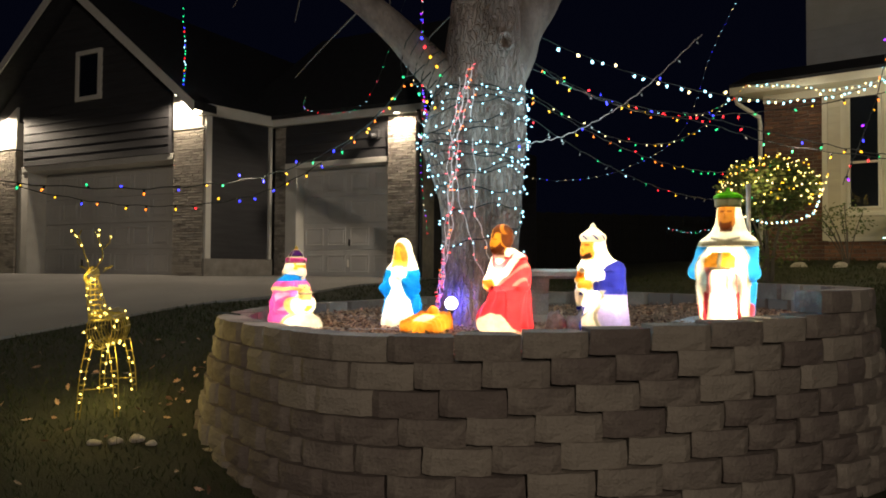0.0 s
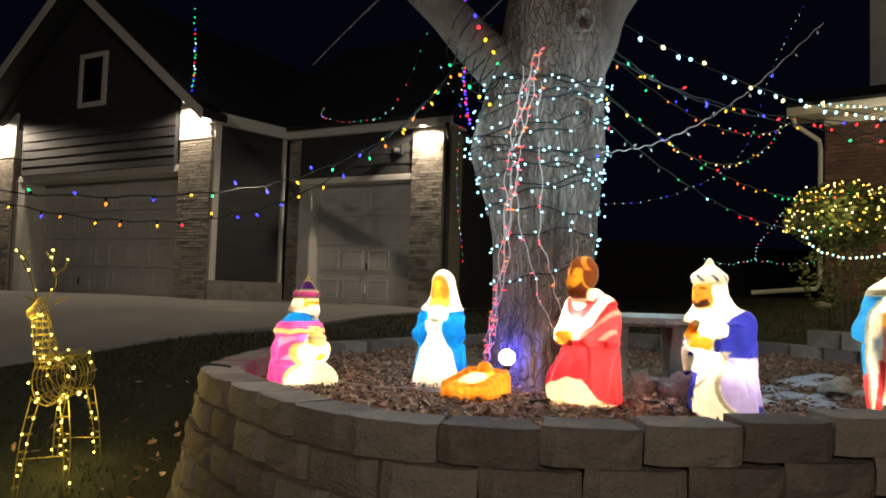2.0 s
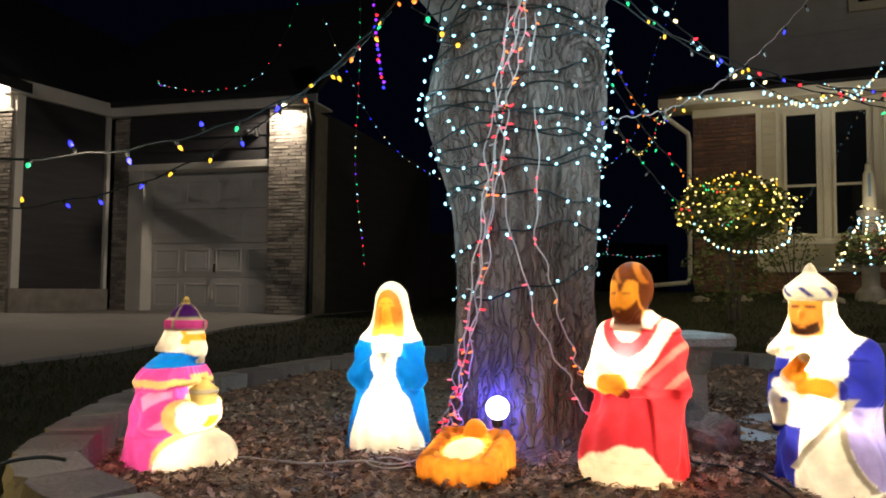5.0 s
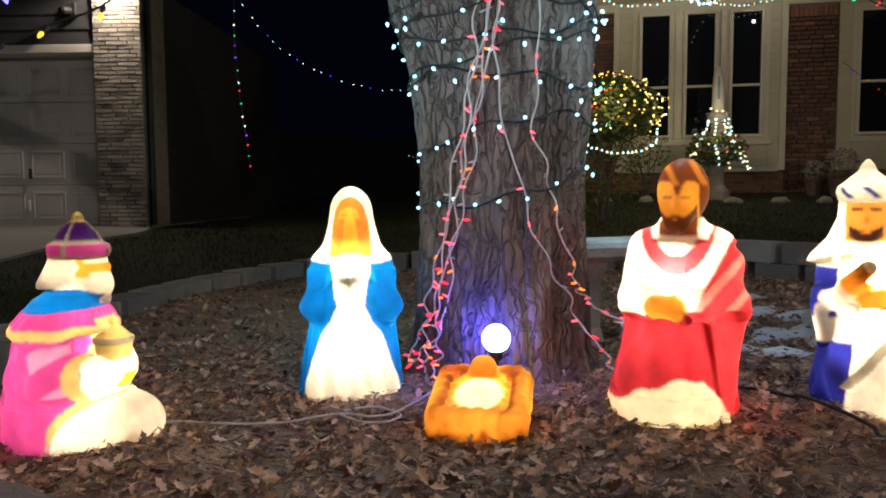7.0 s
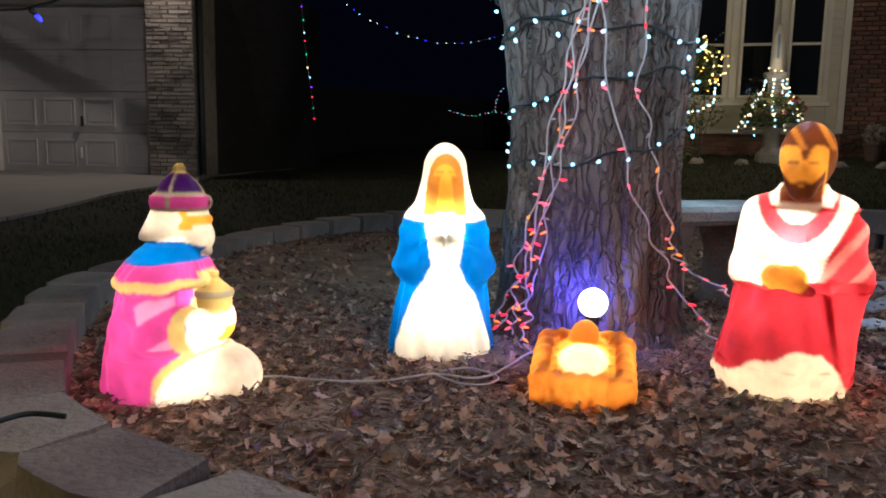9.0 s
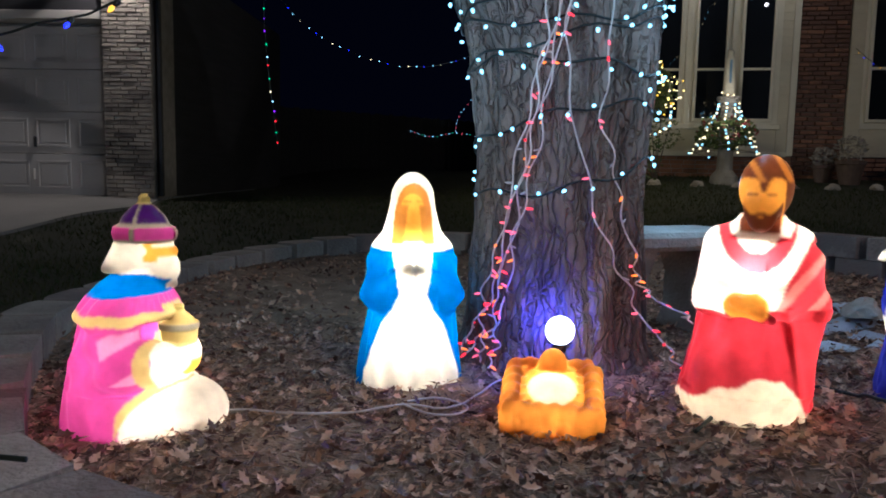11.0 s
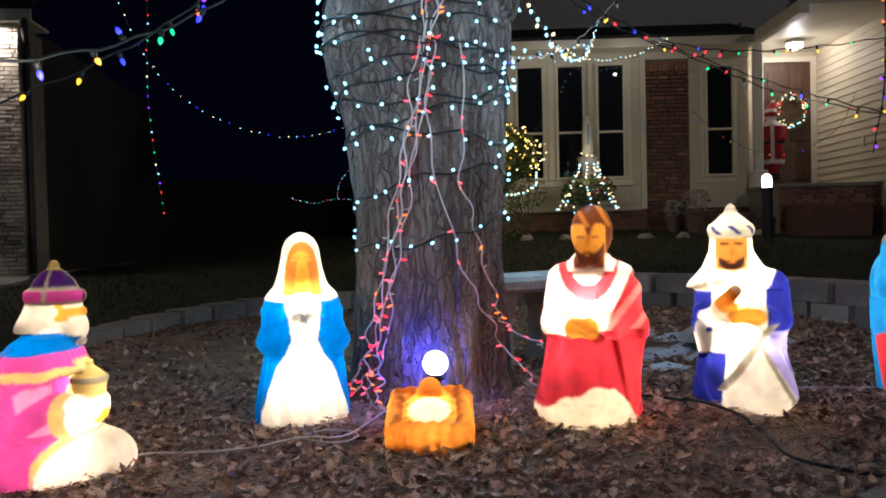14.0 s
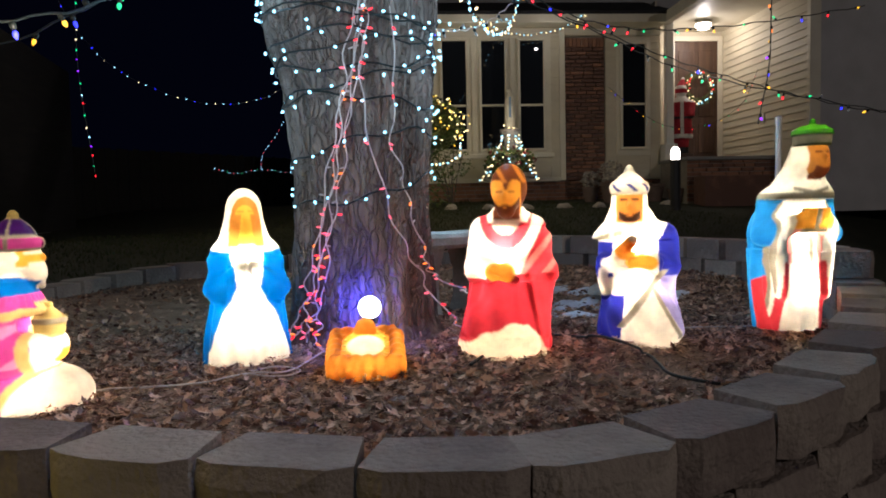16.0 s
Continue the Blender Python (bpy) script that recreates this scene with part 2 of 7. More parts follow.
def prism(bm, outline, z0, z1):
    """A slab of the given plan between two heights."""
    lo = [bm.verts.new((x, y, z0)) for x, y in outline]
    hi = [bm.verts.new((x, y, z1)) for x, y in outline]
    n = len(lo)
    bm.faces.new(hi)
    bm.faces.new(lo[::-1])
    for i in range(n):
        bm.faces.new((lo[i], lo[(i + 1) % n], hi[(i + 1) % n], hi[i]))
    return bm


def tube(bm, points, radii, sides=8, cap=True):
    """A round bar along points, its radius given point by point or once."""
    points = [Vector(p) for p in points]
    if not isinstance(radii, (list, tuple)):
        radii = [radii] * len(points)
    rings, side = [], None
    for i, p in enumerate(points):
        d = (points[min(i + 1, len(points) - 1)] - points[max(i - 1, 0)]).normalized()
        if side is None:
            side = d.orthogonal().normalized()
        side = (side - d * side.dot(d)).normalized()
        up = d.cross(side)
        rings.append([bm.verts.new(p + (side * math.cos(a) + up * math.sin(a)) * radii[i]) for a in (2 * math.pi * k / sides for k in range(sides))])
    for a, b in zip(rings, rings[1:]):
        for k in range(sides):
            bm.faces.new((a[k], a[(k + 1) % sides], b[(k + 1) % sides], b[k]))
    if cap:
        bm.faces.new(rings[0][::-1])
        bm.faces.new(rings[-1])
    return bm


def lathe(bm, profile, sides=16, centre=(0, 0), m=None):
    """A turned shape from (radius, height) pairs."""
    rings = []
    for r, z in profile:
        rings.append([bm.verts.new((centre[0] + r * math.cos(2 * math.pi * k / sides), centre[1] + r * math.sin(2 * math.pi * k / sides), z)) for k in range(sides)])
    for a, b in zip(rings, rings[1:]):
        for k in range(sides):
            bm.faces.new((a[k], a[(k + 1) % sides], b[(k + 1) % sides], b[k]))
    bm.faces.new(rings[0][::-1])
    bm.faces.new(rings[-1])
    if m is not None:
        bm.transform(m)
    return bm


def curve_points(pts, n):
    """n points along a smooth line through pts (Catmull-Rom)."""
    pts = [Vector(p) for p in pts]
    ext = [pts[0] * 2 - pts[1], *pts, pts[-1] * 2 - pts[-2]]
    out = []
    for k in range(n):
        s = k / (n - 1) * (len(pts) - 1)
        i = min(int(s), len(pts) - 2)
        t = s - i
        a, b, c, d = ext[i:i + 4]
        out.append(0.5 * ((2 * b) + (c - a) * t + (2 * a - 5 * b + 4 * c - d) * t * t + (3 * b - a - 3 * c + d) * t ** 3))
    return out


def smooth01(x, a, b):
    t = min(1, max(0, (x - a) / (b - a)))
    return t * t * (3 - 2 * t)


# ---- ground ----
HEIGHTS = ((-60, -0.6), (-6, -0.1), (0, 0.04), (4, 0.22), (5.7, 0.42), (8, 0.78), (10, 1.06), (12, 1.22), (14, 1.31), (60, 1.6))


def ground_z(x, y):
    for (y0, a), (y1, b) in zip(HEIGHTS, HEIGHTS[1:]):
        if y <= y1:
            z = a + (b - a) * max(0, (y - y0) / (y1 - y0))
            break
    else:
        z = HEIGHTS[-1][1]
    side = smooth01(x, 2.5, 6)
    z += side * max(0, 1.70 + 0.10 * max(-6, min(0, 0.64 * (x - 7.65) + 0.768 * (y - 13.38))) - z) * smooth01(y, 5.5, 8.5)
    z -= 0.14 * smooth01(-x, 2, 6) * (1 - smooth01(y, 9, 13)) * smooth01(y, 2, 6)
    z -= 0.2 * smooth01(x, 2.4, 4.5) * smooth01(y, 3.5, 5.5) * (1 - smooth01(y, 6.5, 9))
    return z


def grid_axis(fine0, fine1, step):
    inner = list(np.arange(fine0, fine1 + 1e-6, step))
    return [-300, -120, -60, -35, -20, *inner, 25, 35, 60, 120, 300]


xs, ys = grid_axis(-14, 16, 0.25), grid_axis(-6, 20, 0.25)
verts = [(x, y, ground_z(x, y) + 0.018 * noise.noise((x * 1.3, y * 1.3, 0))) for y in ys for x in xs]
nx = len(xs)
faces = [(j * nx + i, j * nx + i + 1, (j + 1) * nx + i + 1, (j + 1) * nx + i) for j in range(len(ys) - 1) for i in range(nx - 1)]
mesh_object("ground", verts, faces, M_GRASS_GROUND, smooth=True, label="dark winter lawn sloping up to the houses", category="lawn", kind="structure")

EDGE = [(-9.5, 2.0), (-6.6, 6.2), (-4.5, 8.3), (-3.5, 9.25), (-2.65, 10.0), (-1.75, 10.8), (-0.95, 12.1), (-0.1, 13.3), (-0.1, 15.6)]
edge = curve_points([(x, y, 0) for x, y in EDGE], 50)
verts, faces = [], []
for p in edge:
    for k in range(9):
        x = p.x + (-24 - p.x) * k / 8
        verts.append((x, p.y, ground_z(x, p.y) + 0.03))
    verts.append((p.x + 0.02, p.y, ground_z(p.x, p.y) - 0.1))
for j in range(len(edge) - 1):
    a, b = j * 10, (j + 1) * 10
    faces += [(a + k + 1, a + k, b + k, b + k + 1) for k in range(8)] + [(a, a + 9, b + 9, b)]
mesh_object("driveway", verts, faces, M_CONCRETE, smooth=False, label="pale concrete driveway before the garages", category="driveway", kind="structure")

# ---- garages ----
GZ = 1.30
MG1, MG2 = pose(-3.87, 14.05, 0, 0, 0, -31), pose(-2.88, 15.2, 0, 0, 0, -31)


def lap_boards(parent, u0, u1, v, z0, z1, pitch, mat, name="siding_board", cut=None):
    """Lapped boards on a wall, each one an object; cut(z) gives the ends of a board at that height."""
    z = z0
    while z < z1 - 0.01:
        top = min(z + pitch, z1)
        a, b = cut(z + pitch / 2) if cut else (u0, u1)
        if b - a > 0.1:
            bm = bmesh.new()
            lo = [bm.verts.new(p) for p in ((a, v, z), (b, v, z), (b, v - 0.022, z), (a, v - 0.022, z))]
            a2, b2 = cut(top) if cut else (a, b)
            if b2 - a2 < 0.05:
                a2, b2 = (a + b) / 2 - 0.03, (a + b) / 2 + 0.03
            hi = [bm.verts.new(p) for p in ((a2, v, top), (b2, v, top), (b2, v - 0.006, top), (a2, v - 0.006, top))]
            for i in range(4):
                bm.faces.new((lo[i], lo[(i + 1) % 4], hi[(i + 1) % 4], hi[i]))
            bm.faces.new(lo[::-1])
            bm.faces.new(hi)
            bmesh.ops.recalc_face_normals(bm, faces=bm.faces)
            part(name, bm, mat, parent)
        z = top


def masonry(parent, u0, u1, v, z0, z1, long, high, joint, mats, depth=0.03, jitter=0.006, name="masonry_pieces", seed=1):
    """Courses of stones or bricks over a mortar bed, real pieces joined in one part."""
    rnd = random.Random(seed)
    verts, faces = [], []
    row, z = 0, z0
    while z < z1 - high * 0.4:
        top = min(z + high, z1)
        u = u0 - (long * 0.5 if row % 2 else 0) - rnd.random() * long * 0.15
        while u < u1:
            w = long * rnd.uniform(0.8, 1.2) if jitter > 0.003 else long
            a, b = max(u, u0), min(u + w - joint, u1)
            if b - a > 0.015:
                d = v - depth - rnd.uniform(0, jitter)
                i = len(verts)
                e = 0.004
                verts += [(a, v, z), (b, v, z), (b, v, top - joint), (a, v, top - joint), (a + e, d, z + e), (b - e, d, z + e), (b - e, d, top - joint - e), (a + e, d, top - joint - e)]
                faces += [(i + 4, i + 5, i + 6, i + 7), (i, i + 1, i + 5, i + 4), (i + 1, i + 2, i + 6, i + 5), (i + 2, i + 3, i + 7, i + 6), (i + 3, i, i + 4, i + 7)]
            u += w
        z = top
        row += 1
    ob = mesh_object(name, verts, faces, mats, parent)
    tagged(ob, kind="stuff")
    return ob


def sectional_door(parent, u0, u1, z0, z1, v, cols):
    """A sectional garage door of four rows with raised panels."""
    rows = 4
    h = (z1 - z0) / rows
    for r in range(rows):
        leaf = part("door_section", boxed(u0, u1, v, v + 0.05, z0 + r * h + 0.004, z0 + (r + 1) * h - 0.004, 0.004), M_GARAGE_DOOR, parent)
        w = (u1 - u0) / cols
        for c in range(cols):
            a, b, lo, hi = u0 + c * w + 0.05, u0 + (c + 1) * w - 0.05, z0 + r * h + 0.085, z0 + (r + 1) * h - 0.085
            bm = bmesh.new()
            for x0, x1, y0, y1 in ((a, b, lo, lo + 0.028), (a, b, hi - 0.028, hi), (a, a + 0.028, lo + 0.028, hi - 0.028), (b - 0.028, b, lo + 0.028, hi - 0.028)):
                box(bm, x0, x1, v - 0.012, v + 0.002, y0, y1, 0.004)
            box(bm, a + 0.05, b - 0.05, v - 0.008, v + 0.002, lo + 0.05, hi - 0.05, 0.006)
            part("raised_panel", bm, M_GARAGE_DOOR, leaf)


def soffit_light(m, power, label):
    ob = thing("soffit_light", m, label, "light")
    part("housing", lathe(bmesh.new(), [(0.07, -0.01), (0.075, 0.0), (0.06, 0.03)], 16), M_WHITE_TRIM, ob)
    part("lens", lathe(bmesh.new(), [(0.052, -0.016), (0.054, -0.012)], 16), G_LAMP, ob, "glowing warm lens")
    d = bpy.data.lights.new("soffit_lamp", "SPOT")
    d.energy, d.color, d.spot_size, d.spot_blend, d.shadow_soft_size = power, (1.0, 0.84, 0.62), radians(172), 0.3, 0.04
    l = new("soffit_lamp", d)
    l.matrix_world = m @ Matrix.Translation((0, 0, -0.04))
    return ob


# main garage: gable over a wide door between two stone piers
garage = thing("garage_house", MG1, "charcoal-sided garage with white trim, stone piers and a lit gable", "house", kind="structure")
RIDGE_U, RIDGE_Z = -3.61, 7.17
part("slab", boxed(-7.2, 0.1, -0.02, 6.0, GZ - 0.3, GZ + 0.02), M_CONCRETE, garage)
for u0, u1 in ((-0.83, -0.03), (-6.6, -5.6)):
    pier = part("stone_pier", boxed(u0 + 0.03, u1 - 0.03, 0.03, 0.75, GZ, 4.0), M_MORTAR, garage, "stacked ledge stone pier")
    masonry(pier, u0 + 0.02, u1 - 0.02, 0.03, GZ, 4.0, 0.22, 0.05, 0.004, M_LEDGE, 0.03, 0.01, "ledge_stone", 3)
    part("pier_cap", boxed(u0 + 0.005, u1, -0.012, 0.74, 4.02, 4.06, 0.004), M_WHITE_TRIM, garage)
    side = 1 if u0 > -3 else -1
    hi_u, lo_u = (u0, u1 - 0.06) if side > 0 else (u1, u0 + 0.06)
    bm = bmesh.new()
    a = [bm.verts.new((u, -0.003, z)) for u, z in ((lo_u, 4.06), (hi_u, 4.06), (hi_u, 4.93), (lo_u, 4.36))]
    b = [bm.verts.new((u, 0.4, z)) for u, z in ((lo_u, 4.06), (hi_u, 4.06), (hi_u, 4.93), (lo_u, 4.36))]
    bm.faces.new(a)
    bm.faces.new(b[::-1])
    for i in range(4):
        bm.faces.new((a[i], b[i], b[(i + 1) % 4], a[(i + 1) % 4]))
    bmesh.ops.recalc_face_normals(bm, faces=bm.faces)
    part("pier_wall", bm, M_WHITE_TRIM, garage)
part("back_wall", boxed(-6.2, -0.05, 0.76, 0.9, 3.5, 4.2), M_DARK_SIDING, garage)
part("side_wall", boxed(-0.14, -0.02, 0.76, 6.0, GZ, 4.35), M_DARK_SIDING, garage)
part("jamb", boxed(-5.6, -5.25, 0.05, 0.5, GZ, 3.56, 0.006), M_WHITE_TRIM, garage)
part("header", boxed(-5.45, -0.86, 0.02, 0.6, 3.5, 3.62, 0.008), M_WHITE_TRIM, garage)
gdoor = part("garage_door", boxed(-5.25, -0.83, 0.53, 0.58, GZ + 0.02, 3.5), M_GARAGE_DOOR, garage, "wide pale sectional garage door")
sectional_door(gdoor, -5.25, -0.84, GZ + 0.02, 3.46, 0.47, 8)
part("door_handle", boxed(-4.0, -3.97, 0.44, 0.47, GZ + 0.2, GZ + 0.34, 0.005), M_BLACK, gdoor)


def gable_cut(z):
    t = max(0, (z - 4.45) / (RIDGE_Z - 4.45))
    half = 3.45 * (1 - t) - 0.25
    return max(-5.33, RIDGE_U - half), min(-0.93, RIDGE_U + half)


gable = part("gable_wall", prism(bmesh.new(), [(-5.35, 0.0), (-0.92, 0.0), (-0.92, 0.5), (-5.35, 0.5)], 3.62, 5.0), M_DARK_SIDING, garage)
bm = bmesh.new()
tri = [(-6.6, 4.6), (-0.4, 4.6), (RIDGE_U, RIDGE_Z - 0.1)]
lo = [bm.verts.new((u, 0.05, z)) for u, z in tri]
hi = [bm.verts.new((u, 0.2, z)) for u, z in tri]
bm.faces.new(lo)
bm.faces.new(hi[::-1])
for i in range(3):
    bm.faces.new((lo[i], hi[i], hi[(i + 1) % 3], lo[(i + 1) % 3]))
part("gable_backing", bm, M_DARK_SIDING, garage)
lap_boards(gable, -5.33, -0.93, 0.0, 3.62, RIDGE_Z - 0.35, 0.17, M_DARK_SIDING, cut=gable_cut)
win = part("window", boxed(-3.5, -2.92, -0.035, 0.02, 4.92, 5.76), M_GLASS, garage, "small dark gable window")
for a, b, c, d in ((-3.6, -2.82, 4.83, 4.92), (-3.6, -2.82, 5.76, 5.85), (-3.6, -3.5, 4.92, 5.76), (-2.92, -2.82, 4.92, 5.76)):
    part("window_frame", boxed(a, b, -0.06, 0.02, c, d, 0.006), M_WHITE_TRIM, win)
# roof slopes with white rake boards
for s in (1, -1):
    run = 3.55
    bm = bmesh.new()
    pts = [(RIDGE_U, RIDGE_Z + 0.16), (RIDGE_U + s * (run + 0.15), 4.42), (RIDGE_U + s * (run + 0.15), 4.28), (RIDGE_U, RIDGE_Z + 0.02)]
    a = [bm.verts.new((u, -0.38, z)) for u, z in pts]
    b = [bm.verts.new((u, 7.0, z)) for u, z in pts]
    bm.faces.new(a)
    bm.faces.new(b[::-1])
    for i in range(4):
        bm.faces.new((a[i], b[i], b[(i + 1) % 4], a[(i + 1) % 4]))
    bmesh.ops.recalc_face_normals(bm, faces=bm.faces)
    part("roof", bm, M_ROOF, garage)
    bm = bmesh.new()
    pts = [(RIDGE_U, RIDGE_Z + 0.15), (RIDGE_U + s * (run + 0.17), 4.41), (RIDGE_U + s * (run + 0.17), 4.22), (RIDGE_U, RIDGE_Z - 0.06)]
    a = [bm.verts.new((u, -0.41, z)) for u, z in pts]
    b = [bm.verts.new((u, -0.383, z)) for u, z in pts]
    bm.faces.new(a)
    bm.faces.new(b[::-1])
    for i in range(4):
        bm.faces.new((a[i], b[i], b[(i + 1) % 4], a[(i + 1) % 4]))
    bmesh.ops.recalc_face_normals(bm, faces=bm.faces)
    part("rake_board", bm, M_WHITE_TRIM, garage)

# return wall between the two garages
RET = math.degrees(math.atan2(15.2 - 14.05, -2.88 + 3.87))
RL = math.hypot(15.2 - 14.05, 0.99)
MR = pose(-3.87, 14.05, 0, 0, 0, RET)
ret = thing("return_wall", MR, "dark panelled wall with white corner boards and a pale base", "wall", kind="structure")
part("wall_panel", boxed(0.1, RL, 0.06, 0.2, GZ + 0.36, 4.3), M_DARK_SIDING, ret)
part("wall_base", boxed(0.0, RL + 0.03, 0.0, 0.2, GZ - 0.1, GZ + 0.36, 0.008), M_STONE_BENCH, ret, "pale rendered base")
part("corner_board", boxed(0.02, 0.14, 0.0, 0.19, GZ + 0.36, 4.26, 0.006), M_WHITE_TRIM, ret)
part("corner_board", boxed(RL - 0.06, RL, 0.0, 0.19, GZ + 0.36, 4.26, 0.006), M_WHITE_TRIM, ret)
part("eave_fascia", boxed(-0.12, RL + 0.05, -0.06, -0.02, 4.25, 4.45, 0.006), M_WHITE_TRIM, ret)
part("soffit", boxed(-0.05, RL + 0.1, -0.02, 0.2, 4.26, 4.29), M_WHITE_TRIM, ret)

# second garage: single door, dark boards above, lit stone pier
garage2 = thing("single_garage", MG2, "single garage with pale panel door, dark siding and lit stone pier", "house", kind="structure")
part("slab", boxed(-0.1, 3.3, -0.02, 6, GZ - 0.3, GZ + 0.03), M_CONCRETE, garage2)
pier = part("stone_pier", boxed(2.68, 3.24, 0.03, 0.7, GZ, 4.24), M_MORTAR, garage2, "stacked ledge stone pier")
masonry(pier, 2.67, 3.25, 0.03, GZ, 4.24, 0.22, 0.05, 0.004, M_LEDGE, 0.03, 0.007, "ledge_stone", 5)
part("side_wall", boxed(3.1, 3.22, 0.7, 6.0, GZ, 4.3), M_DARK_SIDING, garage2)
pier = part("stone_pier", boxed(0.0, 0.28, 0.1, 0.6, GZ, 4.24), M_MORTAR, garage2)
masonry(pier, 0.0, 0.28, 0.1, GZ, 4.24, 0.2, 0.05, 0.005, M_LEDGE, 0.02, 0.015, "ledge_stone", 6)
part("jamb", boxed(0.29, 0.56, 0.05, 0.4, GZ, 3.5, 0.006), M_WHITE_TRIM, garage2)
part("header", boxed(0.29, 2.66, 0.02, 0.45, 3.42, 3.52, 0.006), M_WHITE_TRIM, garage2)
upper = part("upper_wall", boxed(0.29, 2.66, 0.06, 0.4, 3.52, 4.26), M_DARK_SIDING, garage2)
lap_boards(upper, 0.29, 2.66, 0.06, 3.52, 4.24, 0.18, M_DARK_SIDING)
part("door_frame", boxed(0.56, 2.68, 0.36, 0.42, 3.3, 3.42), M_GARAGE_DOOR, garage2)
gdoor = part("garage_door", boxed(0.56, 2.68, 0.35, 0.4, GZ + 0.02, 3.42), M_GARAGE_DOOR, garage2, "pale raised-panel garage door")
sectional_door(gdoor, 0.56, 2.67, GZ + 0.03, 3.38, 0.29, 4)
part("door_handle", boxed(1.655, 1.675, 0.24, 0.29, GZ + 0.62, GZ + 0.75, 0.005), M_BLACK, gdoor)
part("door_pull", boxed(1.62, 1.64, 0.25, 0.29, GZ + 0.22, GZ + 0.36, 0.005), M_WHITE_TRIM, gdoor)
part("eave_fascia", boxed(-0.08, 3.42, -0.06, -0.02, 4.25, 4.45, 0.006), M_WHITE_TRIM, garage2)
part("soffit", boxed(0.0, 3.4, -0.02, 0.5, 4.26, 4.29), M_WHITE_TRIM, garage2)
bm = bmesh.new()
pts = [(-0.1, 4.46), (3.1, 7.0), (3.1, 6.9), (-0.1, 4.38)]
a = [bm.verts.new((-1.2, v, z)) for v, z in pts]
b = [bm.verts.new((3.45, v, z)) for v, z in pts]
bm.faces.new(a)
bm.faces.new(b[::-1])
for i in range(4):
    bm.faces.new((a[i], b[i], b[(i + 1) % 4], a[(i + 1) % 4]))
bmesh.ops.recalc_face_normals(bm, faces=bm.faces)
part("roof", bm, M_ROOF, garage2)
bm = bmesh.new()
tube(bm, [(3.36, -0.1, 4.26), (3.33, -0.02, 4.16), (3.3, 0.1, 4.02), (3.29, 0.12, 3.9), (3.29, 0.12, GZ + 0.05)], 0.04, 8)
part("downspout", bm, M_BLACK, garage2, "dark downspout")
cam_box = thing("security_camera", MG2 @ pose(2.45, -0.02, 3.9), "small dark security camera under the eave", "camera")
part("bracket", boxed(-0.03, 0.03, 0.0, 0.08, -0.06, 0.1, 0.004), M_BLACK, cam_box)
part("lens_housing", lathe(bmesh.new(), [(0.02, 0), (0.045, 0.01), (0.05, 0.12), (0.03, 0.14)], 12, m=pose(-0.02, -0.02, 0.0, 100, 0, -20)), M_BLACK, cam_box)

soffit_light(MG2 @ pose(2.95, -0.16, 4.25), 75, "round soffit light glowing over the stone pier")
soffit_light(MG1 @ pose(-0.48, -0.2, 4.62), 80, "round soffit light glowing at the gable corner")
soffit_light(MG1 @ pose(-6.25, -0.24, 4.80), 190, "round soffit light glowing at the gable corner")

# ---- house with the porch ----
MH = pose(7.65, 13.38, 0, 0, 0, -39.8)
HB = 1.72
house = thing("brick_house", MH, "cream-sided brick house with tall windows and a lit porch", "house", kind="structure")


def window(parent, u0, u1, z0, z1, sash, v):
    w = part("window", boxed(u0, u1, v, v + 0.012, z0, z1), M_GLASS, parent, "tall dark sash window")
    f = 0.05
    for a, b, c, d in ((u0 - f, u1 + f, z0 - f, z0), (u0 - f, u1 + f, z1, z1 + f), (u0 - f, u0, z0, z1), (u1, u1 + f, z0, z1)):
        part("frame", boxed(a, b, v - 0.05, v + 0.02, c, d, 0.005), M_CREAM_TRIM, w)
    part("sash_bar", boxed(u0, u1, v - 0.03, v + 0.01, sash - 0.02, sash + 0.02, 0.004), M_CREAM_TRIM, w)


# brick wall with the openings left free behind the bays
part("brick_backing", boxed(-1.44, 3.06, 0.1, 0.3, HB - 0.3, 4.85), M_MORTAR, house)
for u0, u1, z0, z1, s in ((-1.44, -0.42, HB - 0.1, 4.85, 11), (2.3, 3.04, HB - 0.1, 4.5, 12), (-0.42, 2.3, HB - 0.1, 2.06, 13), (3.04, 4.1, HB - 0.1, 2.06, 14)):
    tagged(masonry(house, u0, u1, 0.1, z0, z1, 0.21, 0.072, 0.010, M_BRICK, 0.03 + (0.03 if u0 > 2 else 0), 0.004, "brick", s))
# soldier course over the brick strip
bm = bmesh.new()
for k in range(10):
    box(bm, 2.31 + k * 0.073, 2.31 + k * 0.073 + 0.063, 0.03, 0.1, 4.5, 4.66, 0.003)
part("soldier_course", bm, M_BRICK, house)
bay = part("siding_bay", boxed(-0.42, 2.27, 0.0, 0.1, 2.08, 4.84), M_CREAM, house)
lap_boards(bay, -0.33, -0.13, 0.0, 2.12, 4.8, 0.13, M_CREAM)
lap_boards(bay, 2.02, 2.18, 0.0, 2.12, 4.8, 0.13, M_CREAM)
lap_boards(bay, -0.12, 2.01, 0.0, 2.12, 2.5, 0.13, M_CREAM)
part("corner_board", boxed(-0.43, -0.34, -0.03, 0.09, 2.06, 4.84, 0.005), M_CREAM_TRIM, house)
part("corner_board", boxed(2.19, 2.29, -0.03, 0.09, 2.06, 4.84, 0.005), M_CREAM_TRIM, house)
part("skirt_board", boxed(-0.34, 2.19, -0.028, 0.09, 2.04, 2.12, 0.005), M_CREAM_TRIM, house)
part("window_casing", boxed(-0.13, 2.03, -0.02, 0.02, 2.5, 4.72, 0.004), M_CREAM_TRIM, house)
